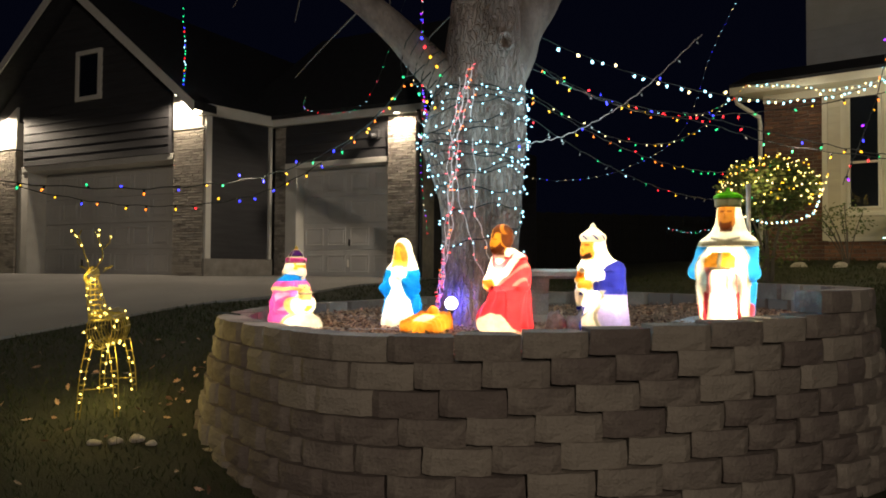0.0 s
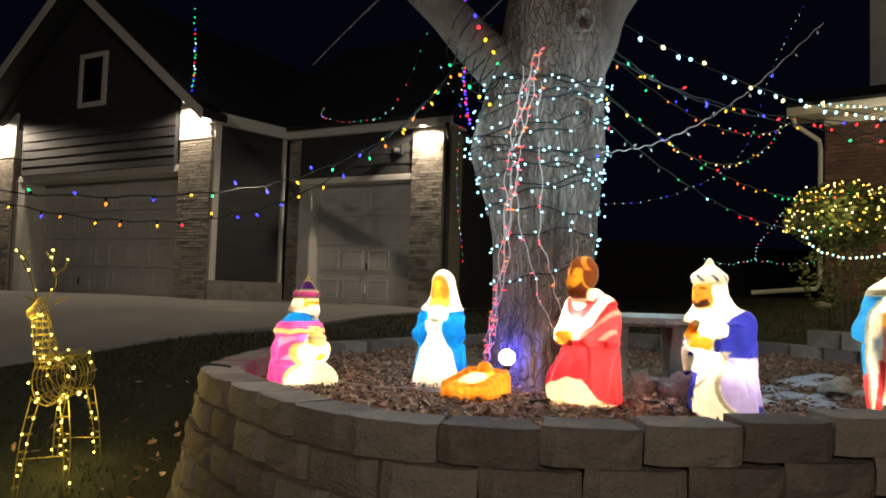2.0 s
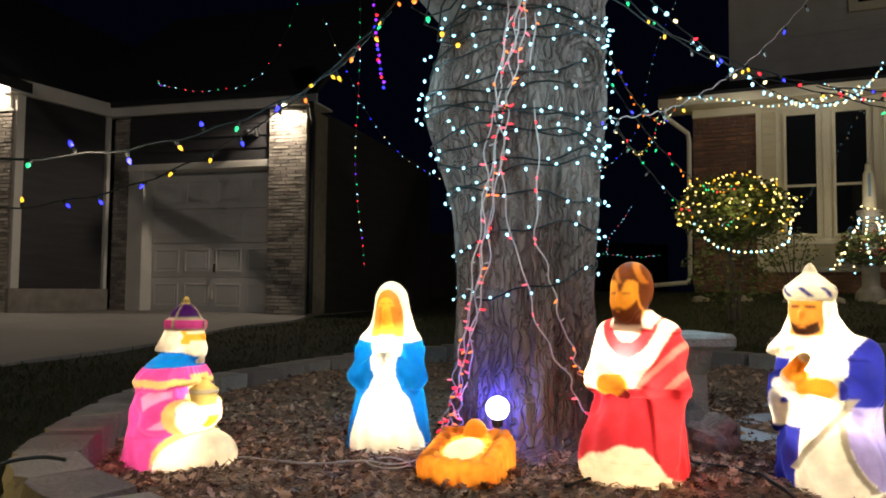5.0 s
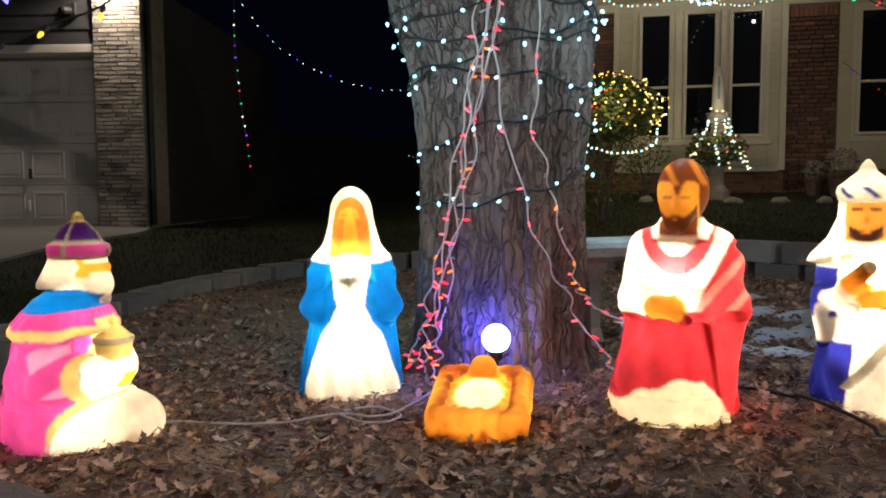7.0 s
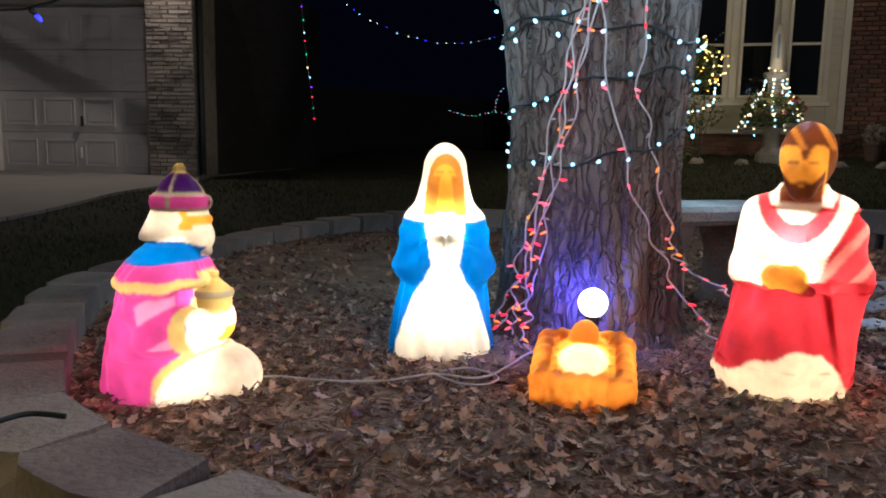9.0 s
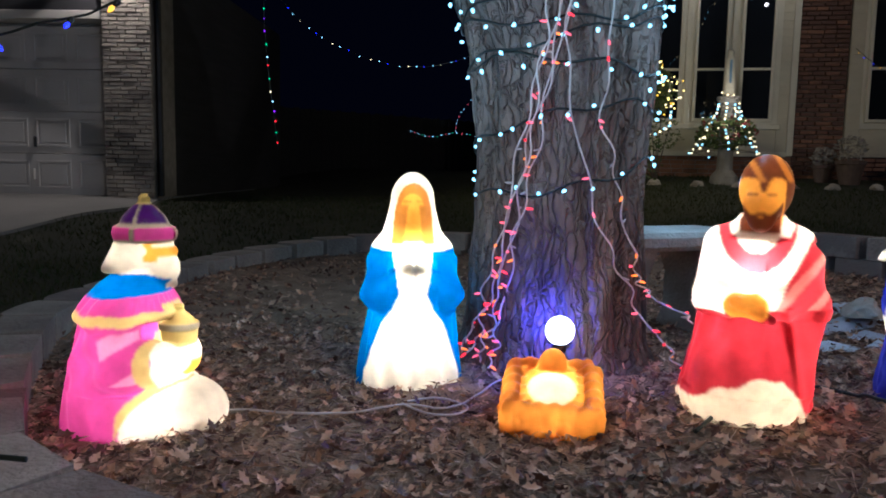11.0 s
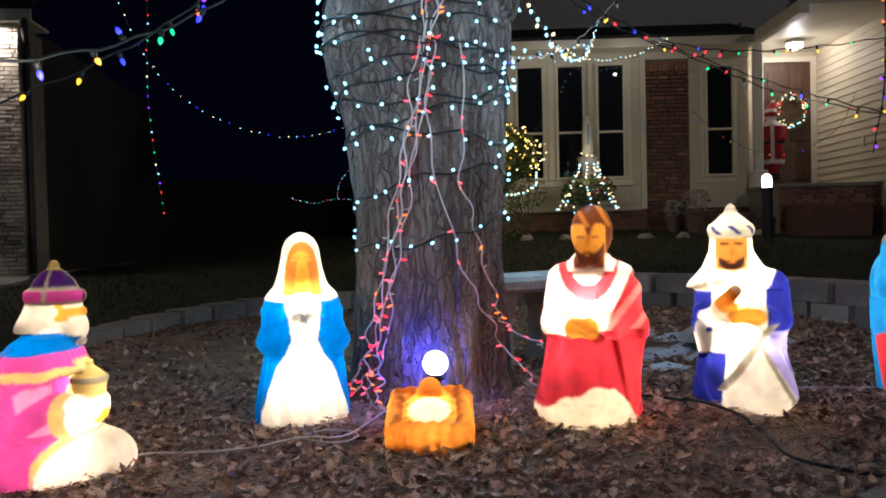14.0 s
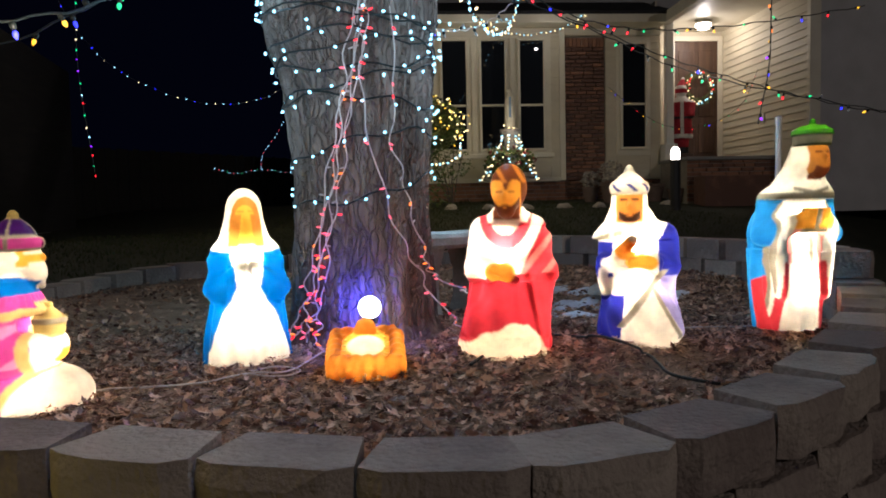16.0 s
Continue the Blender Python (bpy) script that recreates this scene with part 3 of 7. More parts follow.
for u0, u1 in ((0.03, 0.46), (0.74, 1.17), (1.45, 1.88)):
    window(house, u0, u1, 2.65, 4.6, 3.44, -0.035)
for u in (0.6, 1.31):
    part("mullion", boxed(u - 0.045, u + 0.045, -0.055, -0.02, 2.6, 4.66, 0.005), M_CREAM_TRIM, house)
part("window_sill", boxed(-0.16, 2.06, -0.1, 0.02, 2.48, 2.56, 0.008), M_CREAM_TRIM, house)
side = part("siding_wall", boxed(3.06, 4.1, 0.03, 0.3, 2.06, 4.95), M_CREAM, house)
lap_boards(side, 3.07, 3.26, 0.03, 2.1, 4.85, 0.13, M_CREAM)
lap_boards(side, 3.9, 4.08, 0.03, 2.1, 4.85, 0.13, M_CREAM)
lap_boards(side, 3.27, 3.89, 0.03, 2.1, 2.52, 0.13, M_CREAM)
part("window_casing", boxed(3.26, 3.9, 0.0, 0.04, 2.5, 4.66, 0.004), M_CREAM_TRIM, house)
window(house, 3.36, 3.79, 2.65, 4.53, 3.44, -0.015)
# eave, roof and upper storey
part("fascia", boxed(-1.95, 4.05, -0.42, -0.38, 4.84, 5.03, 0.006), M_CREAM_TRIM, house)
part("soffit", boxed(-1.93, 4.05, -0.38, 0.3, 4.84, 4.87), M_CREAM_TRIM, house)
part("frieze", boxed(-1.44, 4.1, -0.01, 0.09, 4.7, 4.84, 0.004), M_CREAM_TRIM, house)
bm = bmesh.new()
tube(bm, [(-1.86, -0.36, 4.84), (-1.84, -0.3, 4.7), (-1.52, 0.02, 4.45), (-1.5, 0.03, 4.3), (-1.5, 0.03, 1.95), (-1.55, -0.05, 1.86), (-2.5, -0.45, 1.76)], 0.04, 8)
part("downspout", bm, M_WHITE_TRIM, house, "white downspout with a long foot")
bm = bmesh.new()
pts = [(-0.43, 5.04), (1.2, 5.62), (1.2, 5.5), (-0.43, 4.98)]
a = [bm.verts.new((-1.95, v, z)) for v, z in pts]
b = [bm.verts.new((4.2, v, z)) for v, z in pts]
bm.faces.new(a)
bm.faces.new(b[::-1])
for i in range(4):
    bm.faces.new((a[i], b[i], b[(i + 1) % 4], a[(i + 1) % 4]))
bmesh.ops.recalc_face_normals(bm, faces=bm.faces)
part("roof", bm, M_ROOF, house)
upper = part("upper_storey", boxed(-0.9, 9.0, 1.2, 6.0, 4.9, 9.0), M_UPPER, house)
lap_boards(upper, -0.9, 9.0, 1.2, 5.5, 9.0, 0.2, M_UPPER)
w = part("window", boxed(1.2, 2.2, 1.13, 1.16, 6.75, 8.2), M_GLASS, house, "dark upper window")
for a, b, c, d in ((1.05, 2.35, 6.6, 6.75), (1.05, 2.35, 8.2, 8.35), (1.05, 1.2, 6.75, 8.2), (2.2, 2.35, 6.75, 8.2)):
    part("frame", boxed(a, b, 1.1, 1.18, c, d, 0.006), M_CREAM_TRIM, w)
part("side_wall", boxed(-1.44, -1.3, 0.31, 6, HB - 0.3, 4.9), M_BRICK, house)
# porch
PF = 2.38
part("porch_base", boxed(4.1, 5.75, -1.2, 1.2, HB - 0.4, PF - 0.06), M_MORTAR, house)
tagged(masonry(house, 4.1, 5.75, -1.2, HB - 0.1, PF - 0.06, 0.21, 0.072, 0.01, M_BRICK, 0.03, 0.004, "brick", 21))
part("porch_floor", boxed(4.06, 5.8, -1.27, 1.2, PF - 0.06, PF, 0.008), M_CONCRETE, house)
part("porch_step", boxed(4.2, 5.3, -1.7, -1.24, HB - 0.3, PF - 0.34, 0.01), M_BRICK, house)
part("porch_back_wall", boxed(4.1, 5.75, 1.0, 1.15, PF, 5.4), M_CREAM, house)
part("porch_side", boxed(4.1, 4.14, 0.3, 1.0, PF, 5.4), M_CREAM, house)
fd = part("front_door", boxed(4.72, 5.6, 0.93, 0.99, PF + 0.04, 4.78, 0.004), M_DOOR_WOOD, house, "dark brown front door")
for r in range(3):
    for c in range(2):
        part("door_panel", boxed(4.8 + c * 0.4, 5.12 + c * 0.4, 0.915, 0.935, PF + 0.2 + r * 0.72, PF + 0.78 + r * 0.72, 0.008), M_DOOR_WOOD, fd)
for a, b, c, d in ((4.62, 4.72, PF, 4.88), (5.6, 5.7, PF, 4.88), (4.72, 5.6, 4.78, 4.88)):
    part("door_frame", boxed(a, b, 0.9, 1.0, c, d, 0.005), M_CREAM_TRIM, house)
wing = part("wing_wall", boxed(5.72, 5.84, -2.1, 1.0, HB - 0.3, 6.2), M_CREAM, house)
z = 2.0
while z < 6.0:
    bm = bmesh.new()
    lo = [bm.verts.new(p) for p in ((5.72, -2.08, z), (5.72, 1.0, z), (5.698, 1.0, z), (5.698, -2.08, z))]
    hi = [bm.verts.new(p) for p in ((5.72, -2.08, z + 0.13), (5.72, 1.0, z + 0.13), (5.714, 1.0, z + 0.13), (5.714, -2.08, z + 0.13))]
    for i in range(4):
        bm.faces.new((lo[i], lo[(i + 1) % 4], hi[(i + 1) % 4], hi[i]))
    bm.faces.new(lo)
    bmesh.ops.recalc_face_normals(bm, faces=bm.faces)
    part("siding_board", bm, M_CREAM, wing)
    z += 0.13
part("corner_board", boxed(5.68, 5.86, -2.2, -2.1, HB - 0.3, 6.0, 0.006), M_CREAM_TRIM, house)
part("wing_front", boxed(5.86, 12.0, -2.1, -1.95, HB - 0.3, 6.0), M_UPPER, house)
part("outlet", boxed(5.685, 5.7, -0.75, -0.65, 3.0, 3.16, 0.003), M_WHITE_TRIM, house)
post = part("porch_post", boxed(4.13, 4.27, -0.2, -0.06, PF, 4.95, 0.01), M_WHITE_TRIM, house)
part("post_base", boxed(4.08, 4.32, -0.25, -0.01, PF, PF + 0.3, 0.01), M_WHITE_TRIM, post)
part("porch_ceiling", boxed(4.05, 5.72, -2.1, 1.0, 4.98, 5.04), M_CREAM_TRIM, house)
part("porch_beam", boxed(4.05, 4.2, -2.1, 0.0, 4.85, 4.98, 0.006), M_CREAM_TRIM, house)
pl = thing("porch_light", MH @ pose(4.95, 0.1, 4.97), "round glass porch light glowing on the ceiling", "light")
part("rim", lathe(bmesh.new(), [(0.15, 0.0), (0.16, -0.03), (0.15, -0.045)], 20), M_WHITE_TRIM, pl)
part("glass_bowl", lathe(bmesh.new(), [(0.14, -0.046), (0.145, -0.09), (0.11, -0.14), (0.03, -0.15)], 20), G_LAMP, pl, "glowing ribbed glass bowl", True)
lamp("porch_lamp", "POINT", MH @ pose(4.95, 0.1, 4.78), 30, (1.0, 0.89, 0.72), 0.04)

# ---- planter ----
OUT = [(-1.58, 6.1), (-1.47, 5.6), (-1.3, 5.3), (-1.07, 4.94), (-0.86, 4.67), (-0.63, 4.46), (-0.35, 4.34), (0.05, 4.26), (0.5, 4.25), (1.05, 4.32), (1.6, 4.46), (2.1, 4.68), (2.55, 5.02), (2.9, 5.5), (3.08, 6.2), (3.0, 7.1), (2.6, 8.2), (1.7, 9.2), (0.8, 9.6), (-0.15, 9.2), (-0.85, 8.4), (-1.45, 7.4)]
RIM, COURSE, LONG, DEEP = 1.17, 0.131, 0.336, 0.21
loop = [Vector((x, y, 0)) for x, y in OUT]
dense = []
for i in range(len(loop)):
    a, b, c, d = (loop[(i + k) % len(loop)] for k in (-1, 0, 1, 2))
    for k in range(30):
        t = k / 30
        dense.append(0.5 * ((2 * b) + (c - a) * t + (2 * a - 5 * b + 4 * c - d) * t * t + (3 * b - a - 3 * c + d) * t ** 3))
lengths = np.cumsum([0] + [(dense[(i + 1) % len(dense)] - dense[i]).length for i in range(len(dense))])
ROUND = lengths[-1]


def rim_at(s):
    """The place on the rim's outer line s metres along it, and the outward direction."""
    s = s % ROUND
    i = int(np.searchsorted(lengths, s, "right")) - 1
    p, q = dense[i], dense[(i + 1) % len(dense)]
    f = (s - lengths[i]) / max(1e-9, lengths[i + 1] - lengths[i])
    d = (q - p).normalized()
    return p.lerp(q, f), Vector((d.y, -d.x, 0))


def inside(x, y, margin=0.0):
    hit, n = False, len(dense)
    for i in range(0, n, 6):
        a, b = dense[i], dense[(i + 6) % n]
        if (a.y > y) != (b.y > y) and x < (b.x - a.x) * (y - a.y) / (b.y - a.y) + a.x:
            hit = not hit
    if hit and margin:
        hit = min((dense[i].x - x) ** 2 + (dense[i].y - y) ** 2 for i in range(0, n, 6)) > margin * margin
    return hit


def block_mesh(seed):
    """A split-face wall block: rough three-faceted front, tapering to the back. The front faces -y."""
    rnd = random.Random(seed)
    w, h, d = LONG / 2 - 0.004, COURSE - 0.005, DEEP
    cols, rows = [(-w, 0.03), (-w * 0.72, 0.0), (-w * 0.3, -0.004), (w * 0.3, -0.004), (w * 0.72, 0.0), (w, 0.03)], 4
    bm = bmesh.new()
    front = []
    for r in range(rows):
        z = h * r / (rows - 1)
        line = []
        for i, (x, y) in enumerate(cols):
            rough = 0 if i in (0, 5) else 0.007
            inset = 0.006 if r in (0, rows - 1) else 0
            line.append(bm.verts.new((x + rnd.uniform(-0.004, 0.004), y + inset + rnd.uniform(-rough, rough), z)))
        front.append(line)
    back = [[bm.verts.new((x, d, z)) for x in (-w * 0.8, w * 0.8)] for z in (0, h)]
    for r in range(rows - 1):
        for c in range(5):
            bm.faces.new((front[r][c], front[r][c + 1], front[r + 1][c + 1], front[r + 1][c]))
    bm.faces.new((*front[-1], back[1][1], back[1][0]))
    bm.faces.new((*front[0][::-1], back[0][0], back[0][1]))
    bm.faces.new((*[front[r][5] for r in range(rows)][::-1], back[0][1], back[1][1])[::-1])
    bm.faces.new((*[front[r][0] for r in range(rows)], back[1][0], back[0][0])[::-1])
    bm.faces.new((back[0][0], back[1][0], back[1][1], back[0][1]))
    bmesh.ops.recalc_face_normals(bm, faces=bm.faces)
    me = bpy.data.meshes.new("block")
    bm.to_mesh(me)
    bm.free()
    me.materials.append(M_BLOCK)
    return me


def tilt(x):
    """The courses climb a little to one side."""
    return 0.10 * min(1, max(0, (x + 0.3) / 2.4))


blocks = [block_mesh(k) for k in range(7)]
wall = thing("retaining_wall", pose(0, 0, 0), "round retaining wall of tan and brown split concrete blocks", "wall", kind="structure")
rnd = random.Random(4)
for level in range(-1, 8):
    # level 0 is the top course; negative levels are the two raised courses on one side
    z = RIM - COURSE * (level + 1)
    setback = 0.026 * max(level, 0)
    s, last = (LONG / 2 if level % 2 else 0) + 0.05, None
    while s < ROUND - LONG * 0.4:
        p, out = rim_at(s)
        gap = LONG * rnd.choice((0.99, 1.0, 1.0, 1.012))
        while last is not None and ((p + out * setback) - last).length < gap:
            s += 0.004
            p, out = rim_at(s)
        last = p + out * setback
        s += LONG * 0.7
        raised = p.x > 2.2 and p.y < 7.6
        if level < 0 and not raised:
            continue
        if z + tilt(p.x) + COURSE < ground_z(p.x, p.y) - 0.06 and level > 0:
            continue
        ob = new("block", rnd.choice(blocks))
        q = p + out * (setback + rnd.uniform(-0.006, 0.006))
        ob.matrix_basis = pose(q.x, q.y, z + tilt(q.x), 0, 0, math.degrees(math.atan2(out.x, -out.y)) + rnd.uniform(-1.5, 1.5))
        ob.parent = wall


def soil_z(x, y):
    z = 1.045 + 0.045 * math.exp(-((x - 0.33) ** 2 + (y - 6.23) ** 2) / 0.5) + 0.035 * math.exp(-((x - 0.6) ** 2 / 0.6 + (y - 5.3) ** 2 / 0.25))
    z += 0.12 * smooth01(x, 1.8, 2.9) * smooth01(y, 4.6, 5.6) + 0.06 * smooth01(x, 0.0, 1.6) * (1 - smooth01(y, 4.3, 4.75)) + 0.04 * smooth01(y, 6.5, 8.5)
    return z + 0.02 * noise.noise((x * 2.1, y * 2.1, 3)) + 0.006 * noise.noise((x * 9, y * 9, 5))


verts, index, faces = [], {}, []
step = 0.06
gx, gy = np.arange(-1.75, 3.4, step), np.arange(4.0, 9.8, step)
ok = {}
for j, y in enumerate(gy):
    for i, x in enumerate(gx):
        if inside(x, y, 0.15):
            index[i, j] = len(verts)
            verts.append((x, y, soil_z(x, y)))
for (i, j), a in index.items():
    q = [(i, j), (i + 1, j), (i + 1, j + 1), (i, j + 1)]
    if all(k in index for k in q):
        faces.append([index[k] for k in q])
mesh_object("planter_soil", verts, faces, M_SOIL, smooth=True, label="dark crumbly soil inside the retaining wall", category="soil", kind="structure")

# ---- tree ----
tree = thing("shade_tree", pose(0.33, 6.23, 1.0), "old furrowed tree with a thick trunk and bare limbs", "tree")


def trunk_radius(z):
    for (z0, r0), (z1, r1) in zip(TRUNK, TRUNK[1:]):
        if z <= z1:
            t = max(0, (z - z0) / (z1 - z0))
            return r0 + (r1 - r0) * t * t * (3 - 2 * t)
    return TRUNK[-1][1]


def trunk_bulge(a, z):
    """Swellings: a broad back, the root of the low limb, the flare between the roots."""
    r = 0.045 * max(0, math.cos(a - math.radians(150))) ** 2
    r += 0.12 * math.exp(-((z - 1.40) / 0.25) ** 2) * max(0, math.cos(a - math.radians(195))) ** 3
    r += 0.05 * math.exp(-((z - 1.75) / 0.28) ** 2) * max(0, math.cos(a - math.radians(182))) ** 2
    return r + 0.05 * math.exp(-z / 0.16) * max(0, math.cos(a * 5 + 0.7))


TSCALE, TREE_POWER = 0.96, 3.0
TRUNK = [(0.0, 0.37), (0.18, 0.30), (0.7, 0.272), (1.2, 0.30), (1.5, 0.325), (1.8, 0.31), (2.2, 0.30), (2.5, 0.28), (2.75, 0.2)]
verts, faces = [], []
SEG, RNG = 180, 170
for j in range(RNG + 1):
    z = 2.75 * j / RNG
    cx = 0.05 * smooth01(z, 1.6, 2.5)
    for k in range(SEG):
        a = 2 * math.pi * k / SEG
        r = trunk_radius(z)
        r += trunk_bulge(a, z)
        px_, py_ = math.cos(a), math.sin(a)
        ridge = noise.noise((px_ * 6.5, py_ * 6.5, z * 1.7))
        ridge2 = noise.noise((px_ * 14, py_ * 14, z * 5 + 7))
        low = 1 - 0.6 * smooth01(z, 1.7, 2.2)
        r *= TSCALE
        r += low * (0.016 * (1 - abs(ridge) * 3.2) + 0.007 * ridge2)
        verts.append((cx * TSCALE + r * px_, r * py_, z))
for j in range(RNG):
    for k in range(SEG):
        a, b = j * SEG + k, j * SEG + (k + 1) % SEG
        faces.append((a, b, b + SEG, a + SEG))
mesh_object("trunk", verts, faces, M_BARK, tree, smooth=True)


def limb(name, pts, r0, r1, n=24, mat=M_BARK_UP, sides=20, seed=0):
    pts = curve_points(pts, n)
    bm = bmesh.new()
    tube(bm, pts, [r0 + (r1 - r0) * i / (n - 1) for i in range(n)], sides)
    for v in bm.verts:
        v.co += Vector((noise.noise(v.co * 4 + Vector((seed, 0, 0))), noise.noise(v.co * 4 + Vector((0, seed, 9))), 0)) * 0.02 * min(1, r0 * 6)
    return part(name, bm, mat, tree, smooth=True)


limb("limb", [(-0.02, 0.0, 1.5), (-0.2, 0.0, 1.83), (-0.45, -0.01, 2.08), (-0.68, 0.0, 2.32), (-1.05, 0.02, 2.63), (-1.9, 0.1, 3.2), (-3.2, 0.3, 4.2)], 0.17, 0.06, seed=1)
limb("limb", [(0.06, -0.02, 2.1), (0.02, -0.05, 2.5), (-0.12, -0.15, 2.75), (-0.35, -0.2, 3.4), (-0.6, -0.2, 4.5)], 0.25, 0.12, seed=2)
limb("limb", [(0.12, 0.0, 2.0), (0.26, 0.0, 2.35), (0.44, 0.0, 2.65), (0.75, 0.1, 3.3), (1.2, 0.2, 4.6)], 0.22, 0.12, seed=3)
rnd = random.Random(11)
for k in range(16):
    base = Vector((rnd.uniform(-1.7, 0.3), rnd.uniform(-0.2, 0.3), rnd.uniform(2.75, 3.4)))
    d = Vector((rnd.uniform(-1, 0.4), rnd.uniform(-0.3, 0.5), rnd.uniform(-0.6, 0.3)))
    pts = [base, base + d * 0.4 + Vector((0, 0, 0.05)), base + d * 0.8 + Vector((0, 0, -0.1)), base + d * 1.1 + Vector((0, 0, -0.25))]
    limb("twig", pts, 0.012, 0.003, 10, M_TWIG, 5, seed=k)
# knot between the stems and an old scar lower down
for loc, r in (((0.12, -0.315, 2.16), 0.055), ((0.1, -0.315, 1.62), 0.085)):
    bm = bmesh.new()
    for i in range(3):
        ring = [(loc[0] + r * (1 - 0.25 * i) * math.cos(a), loc[1] + 0.012 * i, loc[2] + r * (1 - 0.25 * i) * 1.15 * math.sin(a)) for a in (2 * math.pi * k / 24 for k in range(25))]
        tube(bm, ring, 0.014, 6, cap=False)
    part("knot", bm, M_BARK, tree, smooth=True)
limb("limb", [(0.1, 0.05, 2.3), (0.0, 0.9, 3.2), (-0.3, 1.8, 3.6), (-0.36, 2.4, 3.68), (-0.5, 3.2, 3.9)], 0.12, 0.03, seed=6)

# ---- glowing moulded figures: smooth solids turned into one shell each ----


def s_min(a, b, k=0.03):
    h = np.clip(0.5 + 0.5 * (b - a) / k, 0, 1)
    return b + (a - b) * h - k * h * (1 - h)


def ball(P, c, r):
    q = [(P[i] - c[i]) / r[i] for i in range(3)]
    n = np.sqrt(q[0] ** 2 + q[1] ** 2 + q[2] ** 2)
    return (n - 1) * min(r)


def rod(P, a, b, ra, rb):
    a, b = np.array(a, float), np.array(b, float)
    d = b - a
    t = np.clip(sum((P[i] - a[i]) * d[i] for i in range(3)) / d.dot(d), 0, 1)
    n = np.sqrt(sum((P[i] - a[i] - t * d[i]) ** 2 for i in range(3)))
    return n - (ra + (rb - ra) * t)


def robe(P, rows, folds=0.0, count=11, phase=0.0, upto=0.4):
    """A draped body from rows of (height, half width, half depth, shift back, shift sideways)."""
    x, y, z = P
    r = np.array([(*row, 0.0)[:5] for row in rows])
    hx, hy, cy, cx = (np.interp(z, r[:, 0], r[:, k]) for k in (1, 2, 3, 4))
    a = np.arctan2((y - cy) / hy, (x - cx) / hx)
    f = 1 + folds * np.clip((upto - z) / upto, 0, 1) * np.cos(a * count + phase + 2.5 * np.sin(z * 9))
    n = np.sqrt(((x - cx) / hx) ** 2 + ((y - cy) / hy) ** 2)
    d = (n - f) * np.minimum(hx, hy) * 0.8
    return np.maximum(d, np.maximum(r[0, 0] - z, z - r[-1, 0]))


def shell(name, solid, paint, mats, lo, hi, m, label, category="figure", step=0.0044, group="lit nativity figures"):
    """One closed mesh of the solid's surface, its faces painted by place."""
    ax = [np.arange(lo[k], hi[k] + step, step) for k in range(3)]
    P = np.meshgrid(*ax, indexing="ij")
    v = solid(P)
    neg = v < 0
    nx_, ny_, nz_ = v.shape
    c = np.zeros((nx_ - 1, ny_ - 1, nz_ - 1), int)
    corners = [(i, j, k) for i in (0, 1) for j in (0, 1) for k in (0, 1)]
    for i, j, k in corners:
        c += neg[i:nx_ - 1 + i, j:ny_ - 1 + j, k:nz_ - 1 + k]
    cell = (c > 0) & (c < 8)
    where = np.argwhere(cell)
    acc, cnt = np.zeros((len(where), 3)), np.zeros(len(where))
    for a in corners:
        for b in corners:
            if sum(b) - sum(a) == 1 and all(q >= p for p, q in zip(a, b)):
                va, vb = v[tuple((where + a).T)], v[tuple((where + b).T)]
                cross = (va < 0) != (vb < 0)
                t = np.where(cross, va / np.where(cross, va - vb, 1), 0)
                pos = np.array(a) + t[:, None] * (np.array(b) - np.array(a))
                acc += pos * cross[:, None]
                cnt += cross
    verts = (where + acc / cnt[:, None]) * step + np.array(lo)
    num = -np.ones(cell.shape, int)
    num[tuple(where.T)] = np.arange(len(where))
    quads = []
    for axis in range(3):
        o1, o2 = [(1, 2), (2, 0), (0, 1)][axis]
        sl = [slice(None)] * 3
        sl[axis] = slice(0, -1)
        sh = [slice(None)] * 3
        sh[axis] = slice(1, None)
        a, b = neg[tuple(sl)], neg[tuple(sh)]
        for flip in (False, True):
            e = np.argwhere((b & ~a) if flip else (a & ~b))
            e = e[(e[:, o1] > 0) & (e[:, o2] > 0) & (e[:, o1] < cell.shape[o1]) & (e[:, o2] < cell.shape[o2]) & (e[:, axis] < cell.shape[axis])]
            u1, u2 = np.zeros(3, int), np.zeros(3, int)
            u1[o1], u2[o2] = 1, 1
            q = [num[tuple(x.T)] for x in (e - u1 - u2, e - u2, e, e - u1)]
            quads.append(np.stack(q[::-1] if flip else q, 1))
    quads = np.concatenate(quads)
    quads = quads[(quads >= 0).all(1)]
    me = bpy.data.meshes.new(name)
    me.from_pydata(verts.tolist(), [], quads.tolist())
    if isinstance(mats[0], tuple):
        me.materials.append(PLASTIC)
        tint = np.array([(*c, 1.0) for c in mats])[paint(verts.T)]
        for _ in range(1):
            total, times = np.zeros_like(tint), np.zeros(len(tint))
            mean = tint[quads].mean(1)
            for k in range(4):
                np.add.at(total, quads[:, k], mean)
                np.add.at(times, quads[:, k], 1)
            tint = total / np.maximum(times, 1)[:, None]
        layer = me.color_attributes.new("paint", "FLOAT_COLOR", "POINT")
        layer.data.foreach_set("color", tint.ravel())
    else:
        for x in mats:
            me.materials.append(x)
        me.polygons.foreach_set("material_index", paint(verts[quads].mean(1).T).astype(np.int32))
    me.polygons.foreach_set("use_smooth", [True] * len(quads))
    me.update()
    ob = new(name, me)
    ob.matrix_basis = m
    return tagged(ob, label, category, group)


def bulb_inside(m, places, power, colour=(1.0, 0.87, 0.62)):
    for p in places:
        lamp("figure_bulb", "POINT", m @ Matrix.Translation(p), power, colour, 0.02)


